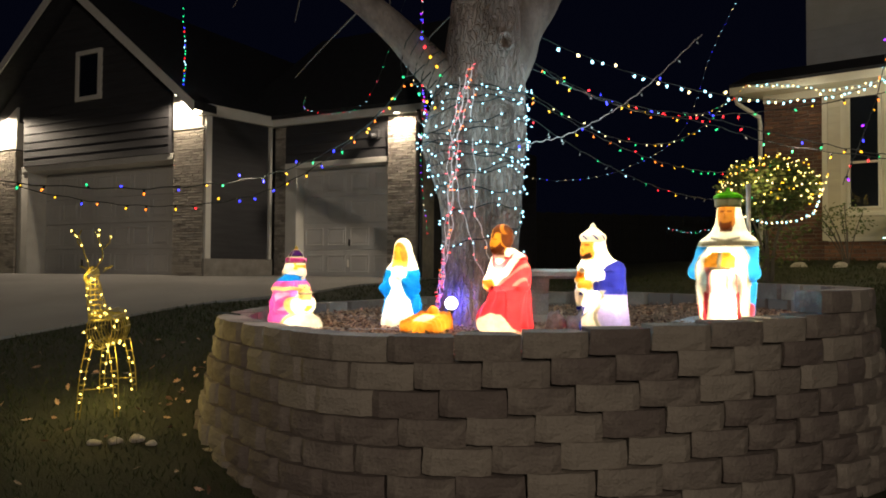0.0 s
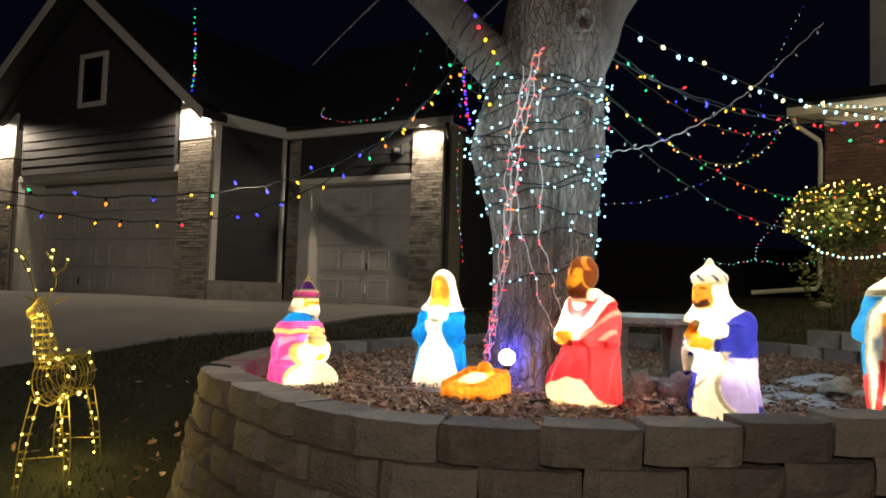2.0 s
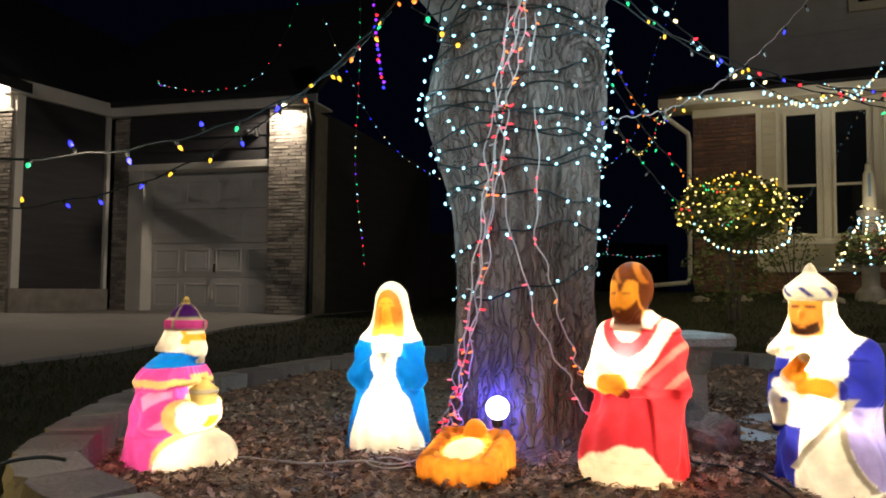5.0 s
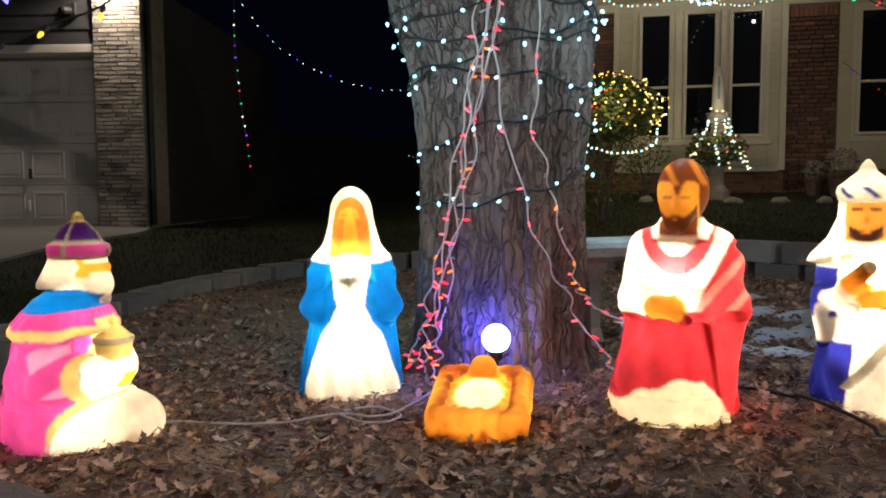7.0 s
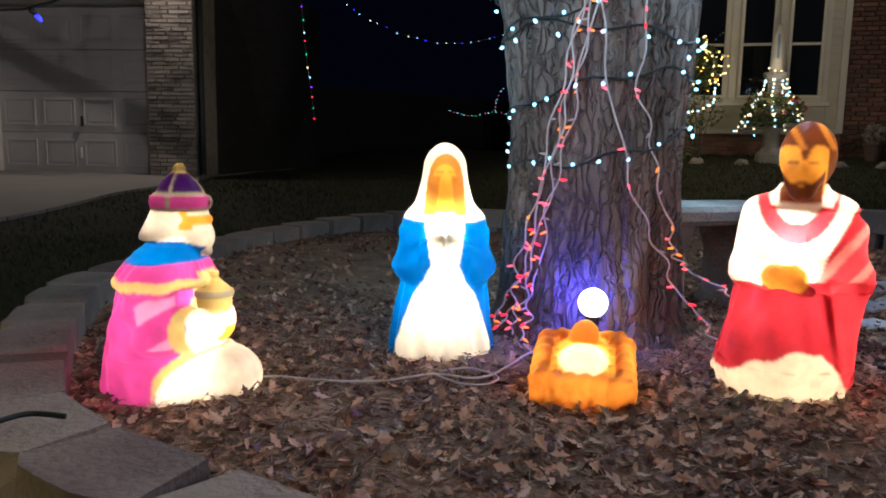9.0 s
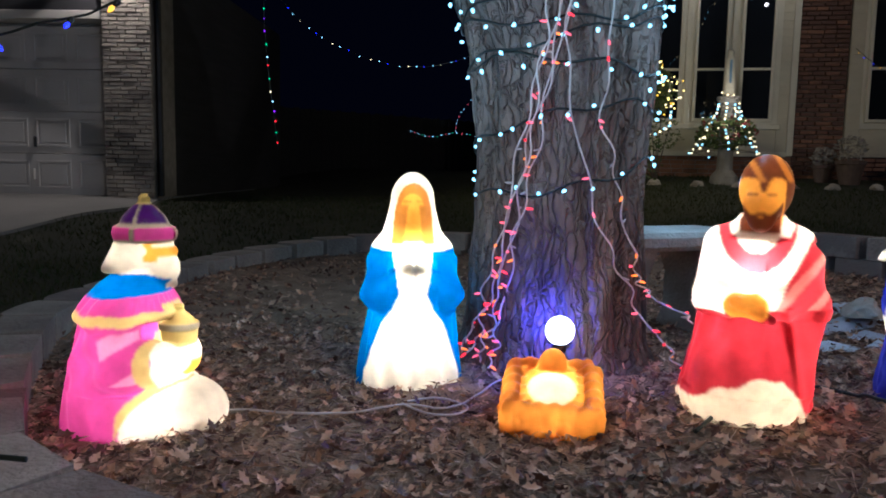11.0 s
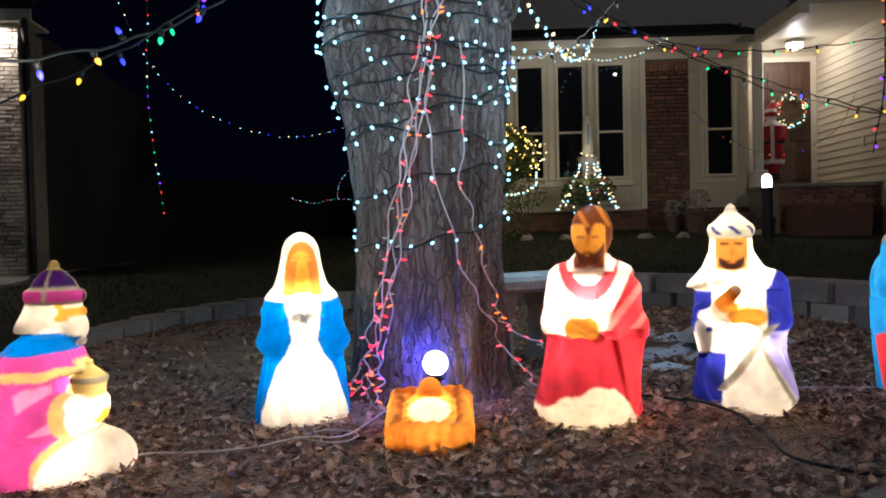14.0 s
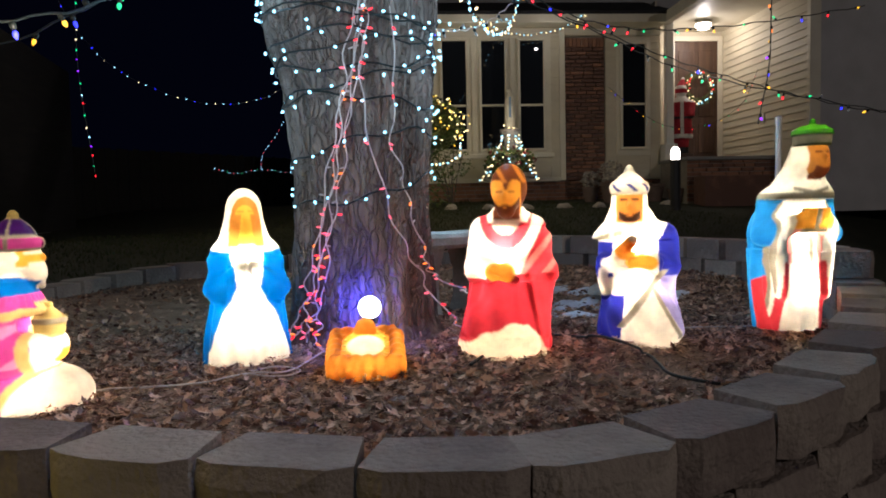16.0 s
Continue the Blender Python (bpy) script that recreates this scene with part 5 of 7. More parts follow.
# standing king with a green cap, his head bowed
def tall(P):
    x, y, z = P
    lean = 1 - np.clip((z - 0.45) / 0.25, 0, 1)
    P = x, y, z = x + 0.035 * lean, y - 0.02 * lean, z
    d = robe(P, [(0, 0.135, 0.13, 0.06), (0.05, 0.14, 0.135, 0.06), (0.2, 0.158, 0.14, 0.06), (0.36, 0.17, 0.135, 0.06), (0.5, 0.158, 0.12, 0.055), (0.58, 0.14, 0.09, 0.035), (0.64, 0.10, 0.08, 0.02), (0.70, 0.05, 0.05, 0)], 0.03, 11, 0.9, 0.65)
    for s in (1, -1):
        d = s_min(d, rod(P, (s * 0.115, 0.03, 0.565), (s * 0.145, -0.01, 0.42), 0.05, 0.052), 0.03)
        d = s_min(d, rod(P, (s * 0.145, -0.02, 0.42), (s * 0.055, -0.115, 0.47), 0.052, 0.036), 0.02)
        d = s_min(d, rod(P, (s * 0.12, -0.06, 0.42), (s * 0.105, -0.055, 0.16), 0.036, 0.022), 0.02)
        for k in range(4):
            d = s_min(d, rod(P, (s * 0.06, -0.125, 0.50 - 0.016 * k), (s * 0.02, -0.152, 0.515 - 0.016 * k), 0.012, 0.009), 0.005)
    d = s_min(d, np.maximum(np.abs(x) - 0.05, np.maximum(np.abs(y + 0.125) - 0.025, np.abs(z - 0.475) - 0.05)), 0.008)
    d = s_min(d, ball(P, (0.0, -0.055, 0.735), (0.058, 0.07, 0.085)), 0.02)
    d = s_min(d, ball(P, (0.0, -0.105, 0.69), (0.034, 0.03, 0.042)), 0.02)
    d = s_min(d, ball(P, (0.0, -0.13, 0.735), (0.008, 0.012, 0.016)), 0.008)
    d = s_min(d, rod(P, (0, -0.01, 0.76), (0, 0.03, 0.62), 0.066, 0.10), 0.03)
    d = s_min(d, robe(P, [(0.565, 0.165, 0.115, 0.025), (0.59, 0.16, 0.112, 0.025), (0.63, 0.115, 0.09, 0.01), (0.66, 0.07, 0.07, 0)]), 0.01)
    cap = robe(P, [(0.785, 0.064, 0.074, -0.045), (0.79, 0.071, 0.081, -0.045), (0.828, 0.073, 0.083, -0.045), (0.832, 0.080, 0.09, -0.045), (0.85, 0.078, 0.088, -0.045), (0.868, 0.05, 0.058, -0.045), (0.874, 0.014, 0.016, -0.045), (0.894, 0.012, 0.012, -0.045), (0.90, 0.004, 0.004, -0.045)], 0.03, 7, 0, 1.6)
    d = d + 0.004 * np.sin(x * 95) * (y < 0) * (z < 0.34) + 0.004 * np.sin(40 * z + 40 * np.abs(x)) * (np.abs(x) > 0.1) * (z > 0.35) * (z < 0.55)
    return np.maximum(np.minimum(d, cap), -z)


def tall_paint(P):
    x, y, z = P
    lean = 1 - np.clip((z - 0.45) / 0.25, 0, 1)
    P = x, y, z = x + 0.035 * lean, y - 0.02 * lean, z
    front = y < 0.0
    ax = np.abs(x)
    cloak = ~(front & (ax < np.interp(z, [0, 0.2, 0.3, 0.5, 0.58], [0.135, 0.13, 0.145, 0.135, 0.08])))
    low = (z < np.interp(y, [-0.1, 0.1], [0.27, 0.2])) & cloak & (y < 0.07)
    red = front & (np.abs(ax - np.interp(z, [0, 0.2, 0.4], [0.11, 0.09, 0.075])) < 0.014) & (z < 0.30)
    lining = front & (np.abs(ax - 0.07) < 0.014) & (z > 0.29) & (z < 0.46)
    seam = front & (np.abs(ax - np.interp(z, [0, 0.2, 0.3, 0.5, 0.58], [0.135, 0.13, 0.145, 0.135, 0.08])) < 0.007) & (z < 0.56)
    chest = front & (ax < 0.1) & (z > 0.44) & (z < 0.56)
    shawl = (z > 0.563) & (z < 0.66)
    shawl_edge = shawl & (np.abs(z - 0.578) < 0.013)
    collar = front & (np.abs(z - 0.615 + 0.25 * (0.1 - ax)) < 0.008) & (ax < 0.08)
    head = z > 0.655
    face = (y < -0.078) & (z > 0.67) & (z < 0.79) & (ax < 0.047)
    beard = (y < -0.07) & (z > 0.645) & (z < 0.695 + 6 * x ** 2) & (ax < 0.034)
    brow = (y < -0.09) & (np.abs(z - 0.757) < 0.004) & (np.abs(ax - 0.02) < 0.013)
    lips = (y < -0.11) & (np.abs(z - 0.698) < 0.004) & (ax < 0.012)
    palms = (ax > 0.012) & (ax < 0.085) & (y < -0.118) & (z > 0.44) & (z < 0.525)
    casket = (ax < 0.056) & (y < -0.105) & (np.abs(z - 0.475) < 0.056)
    tassel = front & (np.abs(x - 0.03) < 0.015 - 0.08 * (0.42 - z)) & (z > 0.29) & (z < 0.42)
    cap = z > 0.83
    band = (z > 0.785) & (z < 0.832)
    return select(0, (cloak, 1), (low, 2), (red, 2), (lining, 8), (seam, 3), (chest, 0), (shawl, 0), (shawl_edge, 3), (tassel, 3), (casket, 3), (palms, 5), (head, 0), (collar, 3), (face, 6), (beard | brow, 4), (lips, 6), (cap, 7), (band, 3))


m = pose(1.615, 4.835, 1.085, 0, 0, -35)
shell("standing_king_figure", tall, tall_paint, [P_WHITE, P_SKY, P_RED, P_GREY, P_BROWN, P_SKIN, P_HAIR, P_GREEN, P_ROSE], (-0.27, -0.2, -0.012), (0.24, 0.25, 0.92), m, "lit plastic standing king in sky-blue cloak and green cap")
bulb_inside(m, [(0, 0.0, 0.22), (0, 0.0, 0.46)], 4.4)
bulb_inside(m, [(0, -0.05, 0.735), (0.0, -0.09, 0.47)], 0.33)


# cradle with a swaddled bundle
def cradle(P):
    x, y, z = P
    ruffle = 0.003 * np.sin(x * 150 + 2 * np.sin(y * 30)) * (np.abs(y) > 0.08) + 0.003 * np.sin(y * 140 + 2 * np.sin(x * 25)) * (np.abs(x) > 0.07)
    qx, qy = np.maximum(np.abs(x) - 0.085, 0), np.maximum(np.abs(y) - 0.10, 0)
    d = np.maximum(np.hypot(qx, qy) - 0.04, np.abs(z - 0.04) - 0.04) - 0.012 - ruffle * np.clip(z * 12, 0, 1)
    rim = np.hypot(np.hypot(qx, qy) - 0.022, z - 0.105) - 0.026 - ruffle
    d = s_min(d, np.maximum(rim, -z), 0.015)
    d = s_min(d, ball(P, (0, -0.02, 0.10), (0.062, 0.085, 0.045)), 0.012)
    d = s_min(d, ball(P, (0, 0.095, 0.13), (0.04, 0.042, 0.046)), 0.008)
    return np.maximum(d, -z)


def cradle_paint(P):
    x, y, z = P
    bundle = (np.hypot(x / 0.066, (y + 0.02) / 0.088) < 1) & (z > 0.09)
    head = ball(P, (0, 0.095, 0.13), (0.047, 0.048, 0.055)) < 0
    return select(0, (bundle, 1), (head & (z > 0.1), 2))


m = pose(-0.1, 5.71, 1.055, 14, 0, -38)
shell("cradle_figure", cradle, cradle_paint, [P_ORANGE, P_PEACH, P_ORANGE], (-0.16, -0.17, -0.01), (0.16, 0.17, 0.19), m, "lit orange plastic cradle with a peach swaddled bundle", step=0.005)
bulb_inside(m, [(0, -0.03, 0.045), (0, 0.04, 0.06)], 1.2)

orb = thing("globe_light", pose(0.07, 5.9, 1.04), "round white globe light on a thin stake", "light")
bm = bmesh.new()
bmesh.ops.create_uvsphere(bm, u_segments=24, v_segments=16, radius=0.045, matrix=Matrix.Translation((0, 0, 0.22)))
part("globe", bm, G_ORB, orb, "glowing white globe", True)
part("stake", tube(bmesh.new(), [(0, 0, -0.02), (0, 0, 0.18)], 0.008, 8), M_BLACK, orb)
part("socket", lathe(bmesh.new(), [(0.014, 0.15), (0.02, 0.155), (0.022, 0.182)], 12), M_BLACK, orb)
lamp("globe_glow", "POINT", pose(0.07, 5.965, 1.27), 3.4, (0.04, 0.04, 1.0), 0.05)

# ---- bench, rocks, pole ----
bench = thing("garden_bench", pose(0.99, 6.42, 1.035, 0, 0, -5), "pale cast-stone garden bench behind the tree", "bench")
bm = boxed(-0.38, 0.38, -0.19, 0.19, 0.40, 0.475, 0.02)
part("seat", bm, M_STONE_BENCH, bench)
for x in (-0.2, 0.2):
    bm = bmesh.new()
    for (h0, w0), (h1, w1) in zip(((-0.06, 0.16), (0.05, 0.14), (0.12, 0.105), (0.28, 0.10), (0.34, 0.13)), ((0.05, 0.14), (0.12, 0.105), (0.28, 0.10), (0.34, 0.13), (0.40, 0.155))):
        lo = [bm.verts.new((x + sx * 0.07, sy * w0, h0)) for sx, sy in ((-1, -1), (1, -1), (1, 1), (-1, 1))]
        hi = [bm.verts.new((x + sx * 0.07, sy * w1, h1)) for sx, sy in ((-1, -1), (1, -1), (1, 1), (-1, 1))]
        for i in range(4):
            bm.faces.new((lo[i], lo[(i + 1) % 4], hi[(i + 1) % 4], hi[i]))
    part("leg", bm, M_STONE_BENCH, bench)


def rock(x, y, z, size, mat, label, seed):
    bm = bmesh.new()
    bmesh.ops.create_icosphere(bm, subdivisions=3, radius=1)
    for v in bm.verts:
        n = noise.noise(v.co * 1.3 + Vector((seed, seed, 0))) * 0.35 + noise.noise(v.co * 3.5 + Vector((seed, 0, 3))) * 0.1
        q = v.co * (1 + n)
        v.co = Vector((q.x * size[0], q.y * size[1], max(-0.3, q.z) * size[2]))
    ob = finish(bm, "rock", mat, None, False, label, "rock")
    ob.matrix_basis = pose(x, y, z, 0, 0, seed * 40)
    return ob


rock(1.0, 5.9, 1.07, (0.13, 0.1, 0.14), M_ROCK, "rough pink granite rock lying on the soil", 2)
rock(0.84, 5.98, 1.08, (0.09, 0.07, 0.13), M_ROCK, "rough pink granite rock lying on the soil", 3)
rock(2.2, 5.9, 1.12, (0.09, 0.07, 0.05), M_PALE_ROCK, "pale rubble stone by the raised blocks", 4)
rock(2.05, 6.15, 1.12, (0.11, 0.08, 0.06), M_PALE_ROCK, "pale rubble stone by the raised blocks", 5)
for k, (x, y, s) in enumerate(((-2.08, 5.45, 0.05), (-1.96, 5.48, 0.055), (-2.2, 5.42, 0.045), (-1.84, 5.4, 0.035))):
    rock(x, y, ground_z(x, y) + 0.01, (s, s * 0.8, s * 0.6), M_PALE_ROCK, "small pale stone on the lawn", 7 + k)
pole = thing("white_pole", pose(1.82, 5.03, 1.0), "slim white pole standing behind the tall king", "pole")
part("shaft", tube(bmesh.new(), [(0, 0, 0), (0, 0, 1.02)], 0.013, 10), M_WHITE_TRIM, pole)
part("end_cap", lathe(bmesh.new(), [(0.015, 1.0), (0.016, 1.03), (0.008, 1.036)], 10), M_WHITE_TRIM, pole)

# ---- fallen leaves, grass ----


def leaf_cloud(name, places, mat, label, lo=0.025, hi=0.055, seed=1, category="leaves"):
    """Curled, lobed dry leaves strewn over places."""
    rnd = random.Random(seed)
    shape = ((0, -1.0, 0), (0.28, -0.45, 0.1), (0.62, -0.25, 0.3), (0.34, 0.05, 0.12), (0.66, 0.4, 0.34), (0.3, 0.62, 0.14), (0, 1.0, 0.1), (-0.3, 0.62, 0.14), (-0.66, 0.4, 0.34), (-0.34, 0.05, 0.12), (-0.62, -0.25, 0.3), (-0.28, -0.45, 0.1), (0, 0.0, 0.0))
    verts, faces = [], []
    for x, y, z in places:
        s = rnd.uniform(lo, hi)
        m = Euler((rnd.gauss(0, 0.5), rnd.gauss(0, 0.5), rnd.uniform(0, 6.28))).to_matrix()
        curl = rnd.uniform(-0.6, 1.4)
        i = len(verts)
        for a, b, c in shape:
            q = m @ Vector((a * s * 0.8, b * s, c * s * curl + 0.1 * s * b * b))
            verts.append((x + q.x, y + q.y, z + q.z + s * 0.22))
        faces += [(i + k, i + (k + 1) % 12, i + 12) for k in range(12)]
    return mesh_object(name, verts, faces, mat, label=label, category=category, kind="stuff")


rnd = random.Random(21)
spots = []
while len(spots) < 15000:
    x, y = rnd.uniform(-1.6, 3.2), rnd.uniform(4.25, 9.5)
    dense_here = 1.0 if y < 5.7 else 0.75 if x < -0.2 or x > 1.6 else 0.35
    bare = math.exp(-((x - 0.65) ** 2 / 0.22 + (y - 4.95) ** 2 / 0.09))
    if rnd.random() < dense_here * (1 - 0.93 * bare) * (1.0 if y < 7 else 0.5) and inside(x, y, 0.2):
        spots.append((x, y, soil_z(x, y) + rnd.uniform(-0.008, 0.016)))
leaf_cloud("fallen_leaves", spots, M_LEAF, "dry brown oak leaves strewn over the soil", 0.009, 0.027)
# fine shreds of bark and leaf between the leaves
verts, faces = [], []
while len(faces) < 26000:
    x, y = rnd.uniform(-1.5, 3.0), rnd.uniform(4.4, 7.2)
    if inside(x, y, 0.19):
        a, e, h, w = rnd.uniform(0, 6.28), rnd.gauss(0, 0.35), rnd.uniform(0.008, 0.028), rnd.uniform(0.0012, 0.003)
        dx, dy, dz, z = math.cos(a) * h, math.sin(a) * h, math.sin(e) * h, soil_z(x, y) + rnd.uniform(0.002, 0.016)
        nx_, ny_ = -math.sin(a) * w, math.cos(a) * w
        i = len(verts)
        verts += [(x - dx, y - dy, z - dz), (x + nx_, y + ny_, z + 0.003), (x + dx, y + dy, z + dz), (x - nx_, y - ny_, z + 0.001)]
        faces.append((i, i + 1, i + 2, i + 3))
mesh_object("bark_shreds", verts, faces, M_SHRED, label="fine brown shreds of bark mulch on the soil", category="mulch", kind="stuff")
spots = []
while len(spots) < 420:
    x, y = rnd.uniform(-4.5, 5.5), rnd.uniform(1.5, 8)
    if not inside(x, y) and (rnd.random() < 0.25 or not (inside(x, y + 0.5) is False and inside(x + 0.5, y) is False and inside(x - 0.5, y) is False)):
        spots.append((x, y, ground_z(x, y) + 0.03))
leaf_cloud("lawn_leaves", spots, M_LEAF, "scattered dry leaves on the lawn", 0.02, 0.045, 3)

r = np.random.RandomState(5)
verts, faces = [], []
count = 0
xs_ = np.concatenate([r.uniform(-6, 6, 52000), r.uniform(-6, 9, 26000)])
ys_ = np.concatenate([2.6 + 7.4 * r.rand(52000), r.uniform(8, 14, 26000)])
edge_y, edge_x = [p.y for p in edge], [p.x for p in edge]
for x, y in zip(xs_, ys_):
    if x < np.interp(y, edge_y, edge_x) + 0.05 or (-1.75 < x < 3.4 and 4.0 < y < 9.8 and inside(x, y)):
        continue
    z = ground_z(x, y) + 0.018 * noise.noise((x * 1.3, y * 1.3, 0)) - 0.005
    a, h, w = r.uniform(0, 6.28), r.uniform(0.025, 0.06), 0.0035 + 0.0006 * abs(y - 3)
    dx, dy = math.cos(a) * w, math.sin(a) * w
    lx, ly = r.normal(0, 0.02, 2)
    i = len(verts)
    verts += [(x - dx, y - dy, z), (x + dx, y + dy, z), (x + lx, y + ly, z + h)]
    faces.append((i, i + 1, i + 2))
mesh_object("grass", verts, faces, M_BLADE, label="short sparse winter grass on the lawn", category="grass", kind="stuff")

# ---- light strings ----


def bulb_mesh(name, mat, r, long):
    bm = bmesh.new()
    lathe(bm, [(r * 0.45, 0.0), (r * 0.95, -long * 0.22), (r, -long * 0.45), (r * 0.7, -long * 0.78), (r * 0.15, -long)], 8)
    bmesh.ops.recalc_face_normals(bm, faces=bm.faces)
    me = bpy.data.meshes.new(name)
    bm.to_mesh(me)
    bm.free()
    me.materials.append(mat)
    me.polygons.foreach_set("use_smooth", [True] * len(me.polygons))
    return me


M_CLEAR = material("unlit_clear_bulb", (0.55, 0.55, 0.5), 0.15)
BULBS = {}


def get_bulb(mat, r, long):
    key = mat.name, r, long
    if key not in BULBS:
        BULBS[key] = bulb_mesh("bulb", mat, r, long)
    return BULBS[key]


SOCKET = bulb_mesh("socket", M_CABLE_DARK, 0.008, 0.024)


def string_light(pts, count, mats, label, r=0.0065, long=0.021, wire=0.0035, wire_mat=M_CABLE_DARK, seed=0, unlit=0.0, sockets=True, spread=0.6):
    """A hanging string: one wire, and every bulb a part with its socket."""
    rnd = random.Random(seed + 100)
    base = Vector(pts[0])
    ob = thing("string_light", Matrix.Translation(base), label, "string light", "light strings")
    line = [p - base for p in curve_points(pts, 60)]
    line = [p + Vector((0, 0, 0.006 * math.sin(i * 1.7 + seed))) for i, p in enumerate(line)]
    part("wire", tube(bmesh.new(), line, wire, 6), wire_mat, ob)
    for k in range(count):
        s = (k + 0.5 + rnd.uniform(-0.2, 0.2)) / count * 59
        i = min(int(s), 58)
        p = line[i].lerp(line[i + 1], s - i)
        mat = rnd.choice(mats) if len(mats) > 4 else mats[k % len(mats)]
        if rnd.random() < unlit:
            mat = M_CLEAR
        turn = Euler((rnd.gauss(0, spread), rnd.gauss(0, spread), rnd.uniform(0, 6.28)))
        if rnd.random() < 0.2:
            turn.x += 2.6
        m = Matrix.LocRotScale(p, turn, None)
        if sockets:
            o = new("socket", SOCKET)
            o.parent, o.matrix_basis = ob, m
            m = m @ Matrix.Translation((0, 0, -0.022))
        o = new("bulb", get_bulb(mat, r, long))
        o.parent, o.matrix_basis = ob, m
    return ob


def hang(a, b, sag, n=9):
    a, b = Vector(a), Vector(b)
    return [a.lerp(b, k / (n - 1)) - Vector((0, 0, 4 * sag * (k / (n - 1)) * (1 - k / (n - 1)))) for k in range(n)]


def H(u, v, z):
    return MH @ Vector((u, v, z))


WHITES = (G_COOL, G_WARM)
LB = "dark-wired string of coloured cone bulbs hung from the tree"
# to the side of the driveway
string_light([(-0.25, 6.2, 2.95), (-0.55, 5.95, 2.52), (-1.0, 5.7, 2.2), (-1.5, 5.45, 2.04), (-2.2, 5.3, 1.99), (-3.2, 5.3, 2.08), (-4.6, 5.5, 2.4)], 26, MULTI, LB, seed=1)
string_light([(-0.3, 6.2, 2.85), (-0.8, 6.15, 2.35), (-1.4, 6.25, 2.05), (-2.2, 6.39, 1.97), (-3.2, 6.6, 2.1), (-4.8, 7.0, 2.5)], 24, MULTI, LB, seed=2)
# towards the house
string_light(hang((0.45, 6.2, 3.4), H(1.4, -0.3, 5.25), 0.75), 52, (G_COOL, G_WARM, G_COOL), "string of large white bulbs from tree to roof", seed=3, r=0.013, long=0.034)
string_light(hang((0.45, 6.2, 3.25), H(-1.6, -0.45, 5.0), 0.6), 30, (*MULTI, G_WARM, G_COOL), LB, seed=4)
string_light(hang((0.5, 6.25, 3.0), H(-1.9, -0.45, 4.9), 0.75), 26, (G_WARM, G_GREEN, G_YELLOW, G_RED, G_WARM, G_COOL), LB, seed=5)
string_light(hang((0.5, 6.25, 2.95), (5.0, 11.0, 3.05), 0.35), 26, MULTI, LB, seed=6)
string_light(hang((0.5, 6.25, 2.8), (5.1, 11.1, 2.7), 0.4), 26, (G_GREEN, G_COOL, G_BLUE, G_YELLOW, G_RED), "dark-wired string of mostly unlit cone bulbs from the tree", seed=7, unlit=0.65)
# over the figures
string_light([(0.55, 6.2, 3.2), (1.1, 6.2, 2.86), (2.0, 6.15, 2.70), (3.0, 5.9, 2.78), (4.6, 5.5, 3.1)], 22, MULTI, LB, seed=8)
string_light([(0.55, 6.2, 3.1), (1.3, 6.25, 2.8), (2.0, 6.1, 2.62), (2.4, 5.8, 2.42), (2.95, 5.28, 2.24), (3.5, 4.8, 2.15), (4.6, 4.1, 2.3)], 20, MULTI, LB, seed=9, unlit=0.25)
string_light([(1.9, 6.3, 2.75), (2.5, 5.9, 2.50), (3.0, 5.4, 2.28), (3.6, 4.95, 2.17), (4.8, 4.5, 2.35)], 16, MULTI, LB, seed=10)
string_light([(2.7, 5.5, 2.1), (2.85, 5.5, 2.45), (3.0, 5.55, 2.8), (3.15, 5.6, 3.4)], 11, (G_BLUE, G_PURPLE, G_YELLOW, G_RED, G_ORANGE), LB, seed=11)
string_light([(0.52, 6.05, 2.42), (0.95, 6.1, 2.52), (1.5, 6.25, 2.85), (2.1, 6.4, 3.4)], 12, (G_BLUE, G_YELLOW, G_RED), LB, seed=12, unlit=0.5, wire=0.0025, wire_mat=M_CABLE_WHITE)
# far strings and hanging strands
VSTRAND = [(-4.27, 14.03, 4.76), (-4.25, 14.03, 5.3), (-4.29, 14.03, 6.1), (-4.26, 14.03, 7.9)]
TINY = dict(r=0.0045, long=0.012, wire=0.0018, sockets=False)
string_light([(-0.1, 8.66, 4.69), (-0.08, 8.6, 3.5), (-0.1, 8.6, 2.6), (-0.02, 8.6, 1.85)], 34, (G_PURPLE, G_GREEN, G_COOL, G_WARM, G_RED), "thin strand of small coloured lights hanging from a limb", seed=13, **TINY)
string_light([(-0.3, 9.2, 3.9), (0.3, 10.0, 3.2), (1.0, 10.5, 2.86), (2.0, 10.9, 2.76), (3.2, 11.6, 3.1), (4.2, 12.2, 3.8), (4.9, 12.8, 5.2), (5.6, 13.2, 6.4)], 60, (G_COOL, G_WARM, G_COOL, G_BLUE), "thin sagging strand of tiny white lights", seed=14, **TINY)
string_light([tuple(MG2 @ Vector((0.45, 0.45, 4.92))), (-1.75, 11.5, 3.85), (-1.2, 10.4, 3.55), (-0.7, 9.7, 3.65), (-0.24, 9.46, 4.9)], 26, (G_RED, G_GREEN, G_PINK, G_PURPLE, G_COOL), "thin sagging strand of small coloured lights", seed=15, **TINY)
string_light(VSTRAND, 30, (G_RED, G_GREEN, G_COOL, G_ORANGE, G_BLUE, G_GREEN), "bunched strand of coloured lights hanging by the garage roof", seed=16, spread=1.5, r=0.013, long=0.026, wire=0.004, sockets=False)
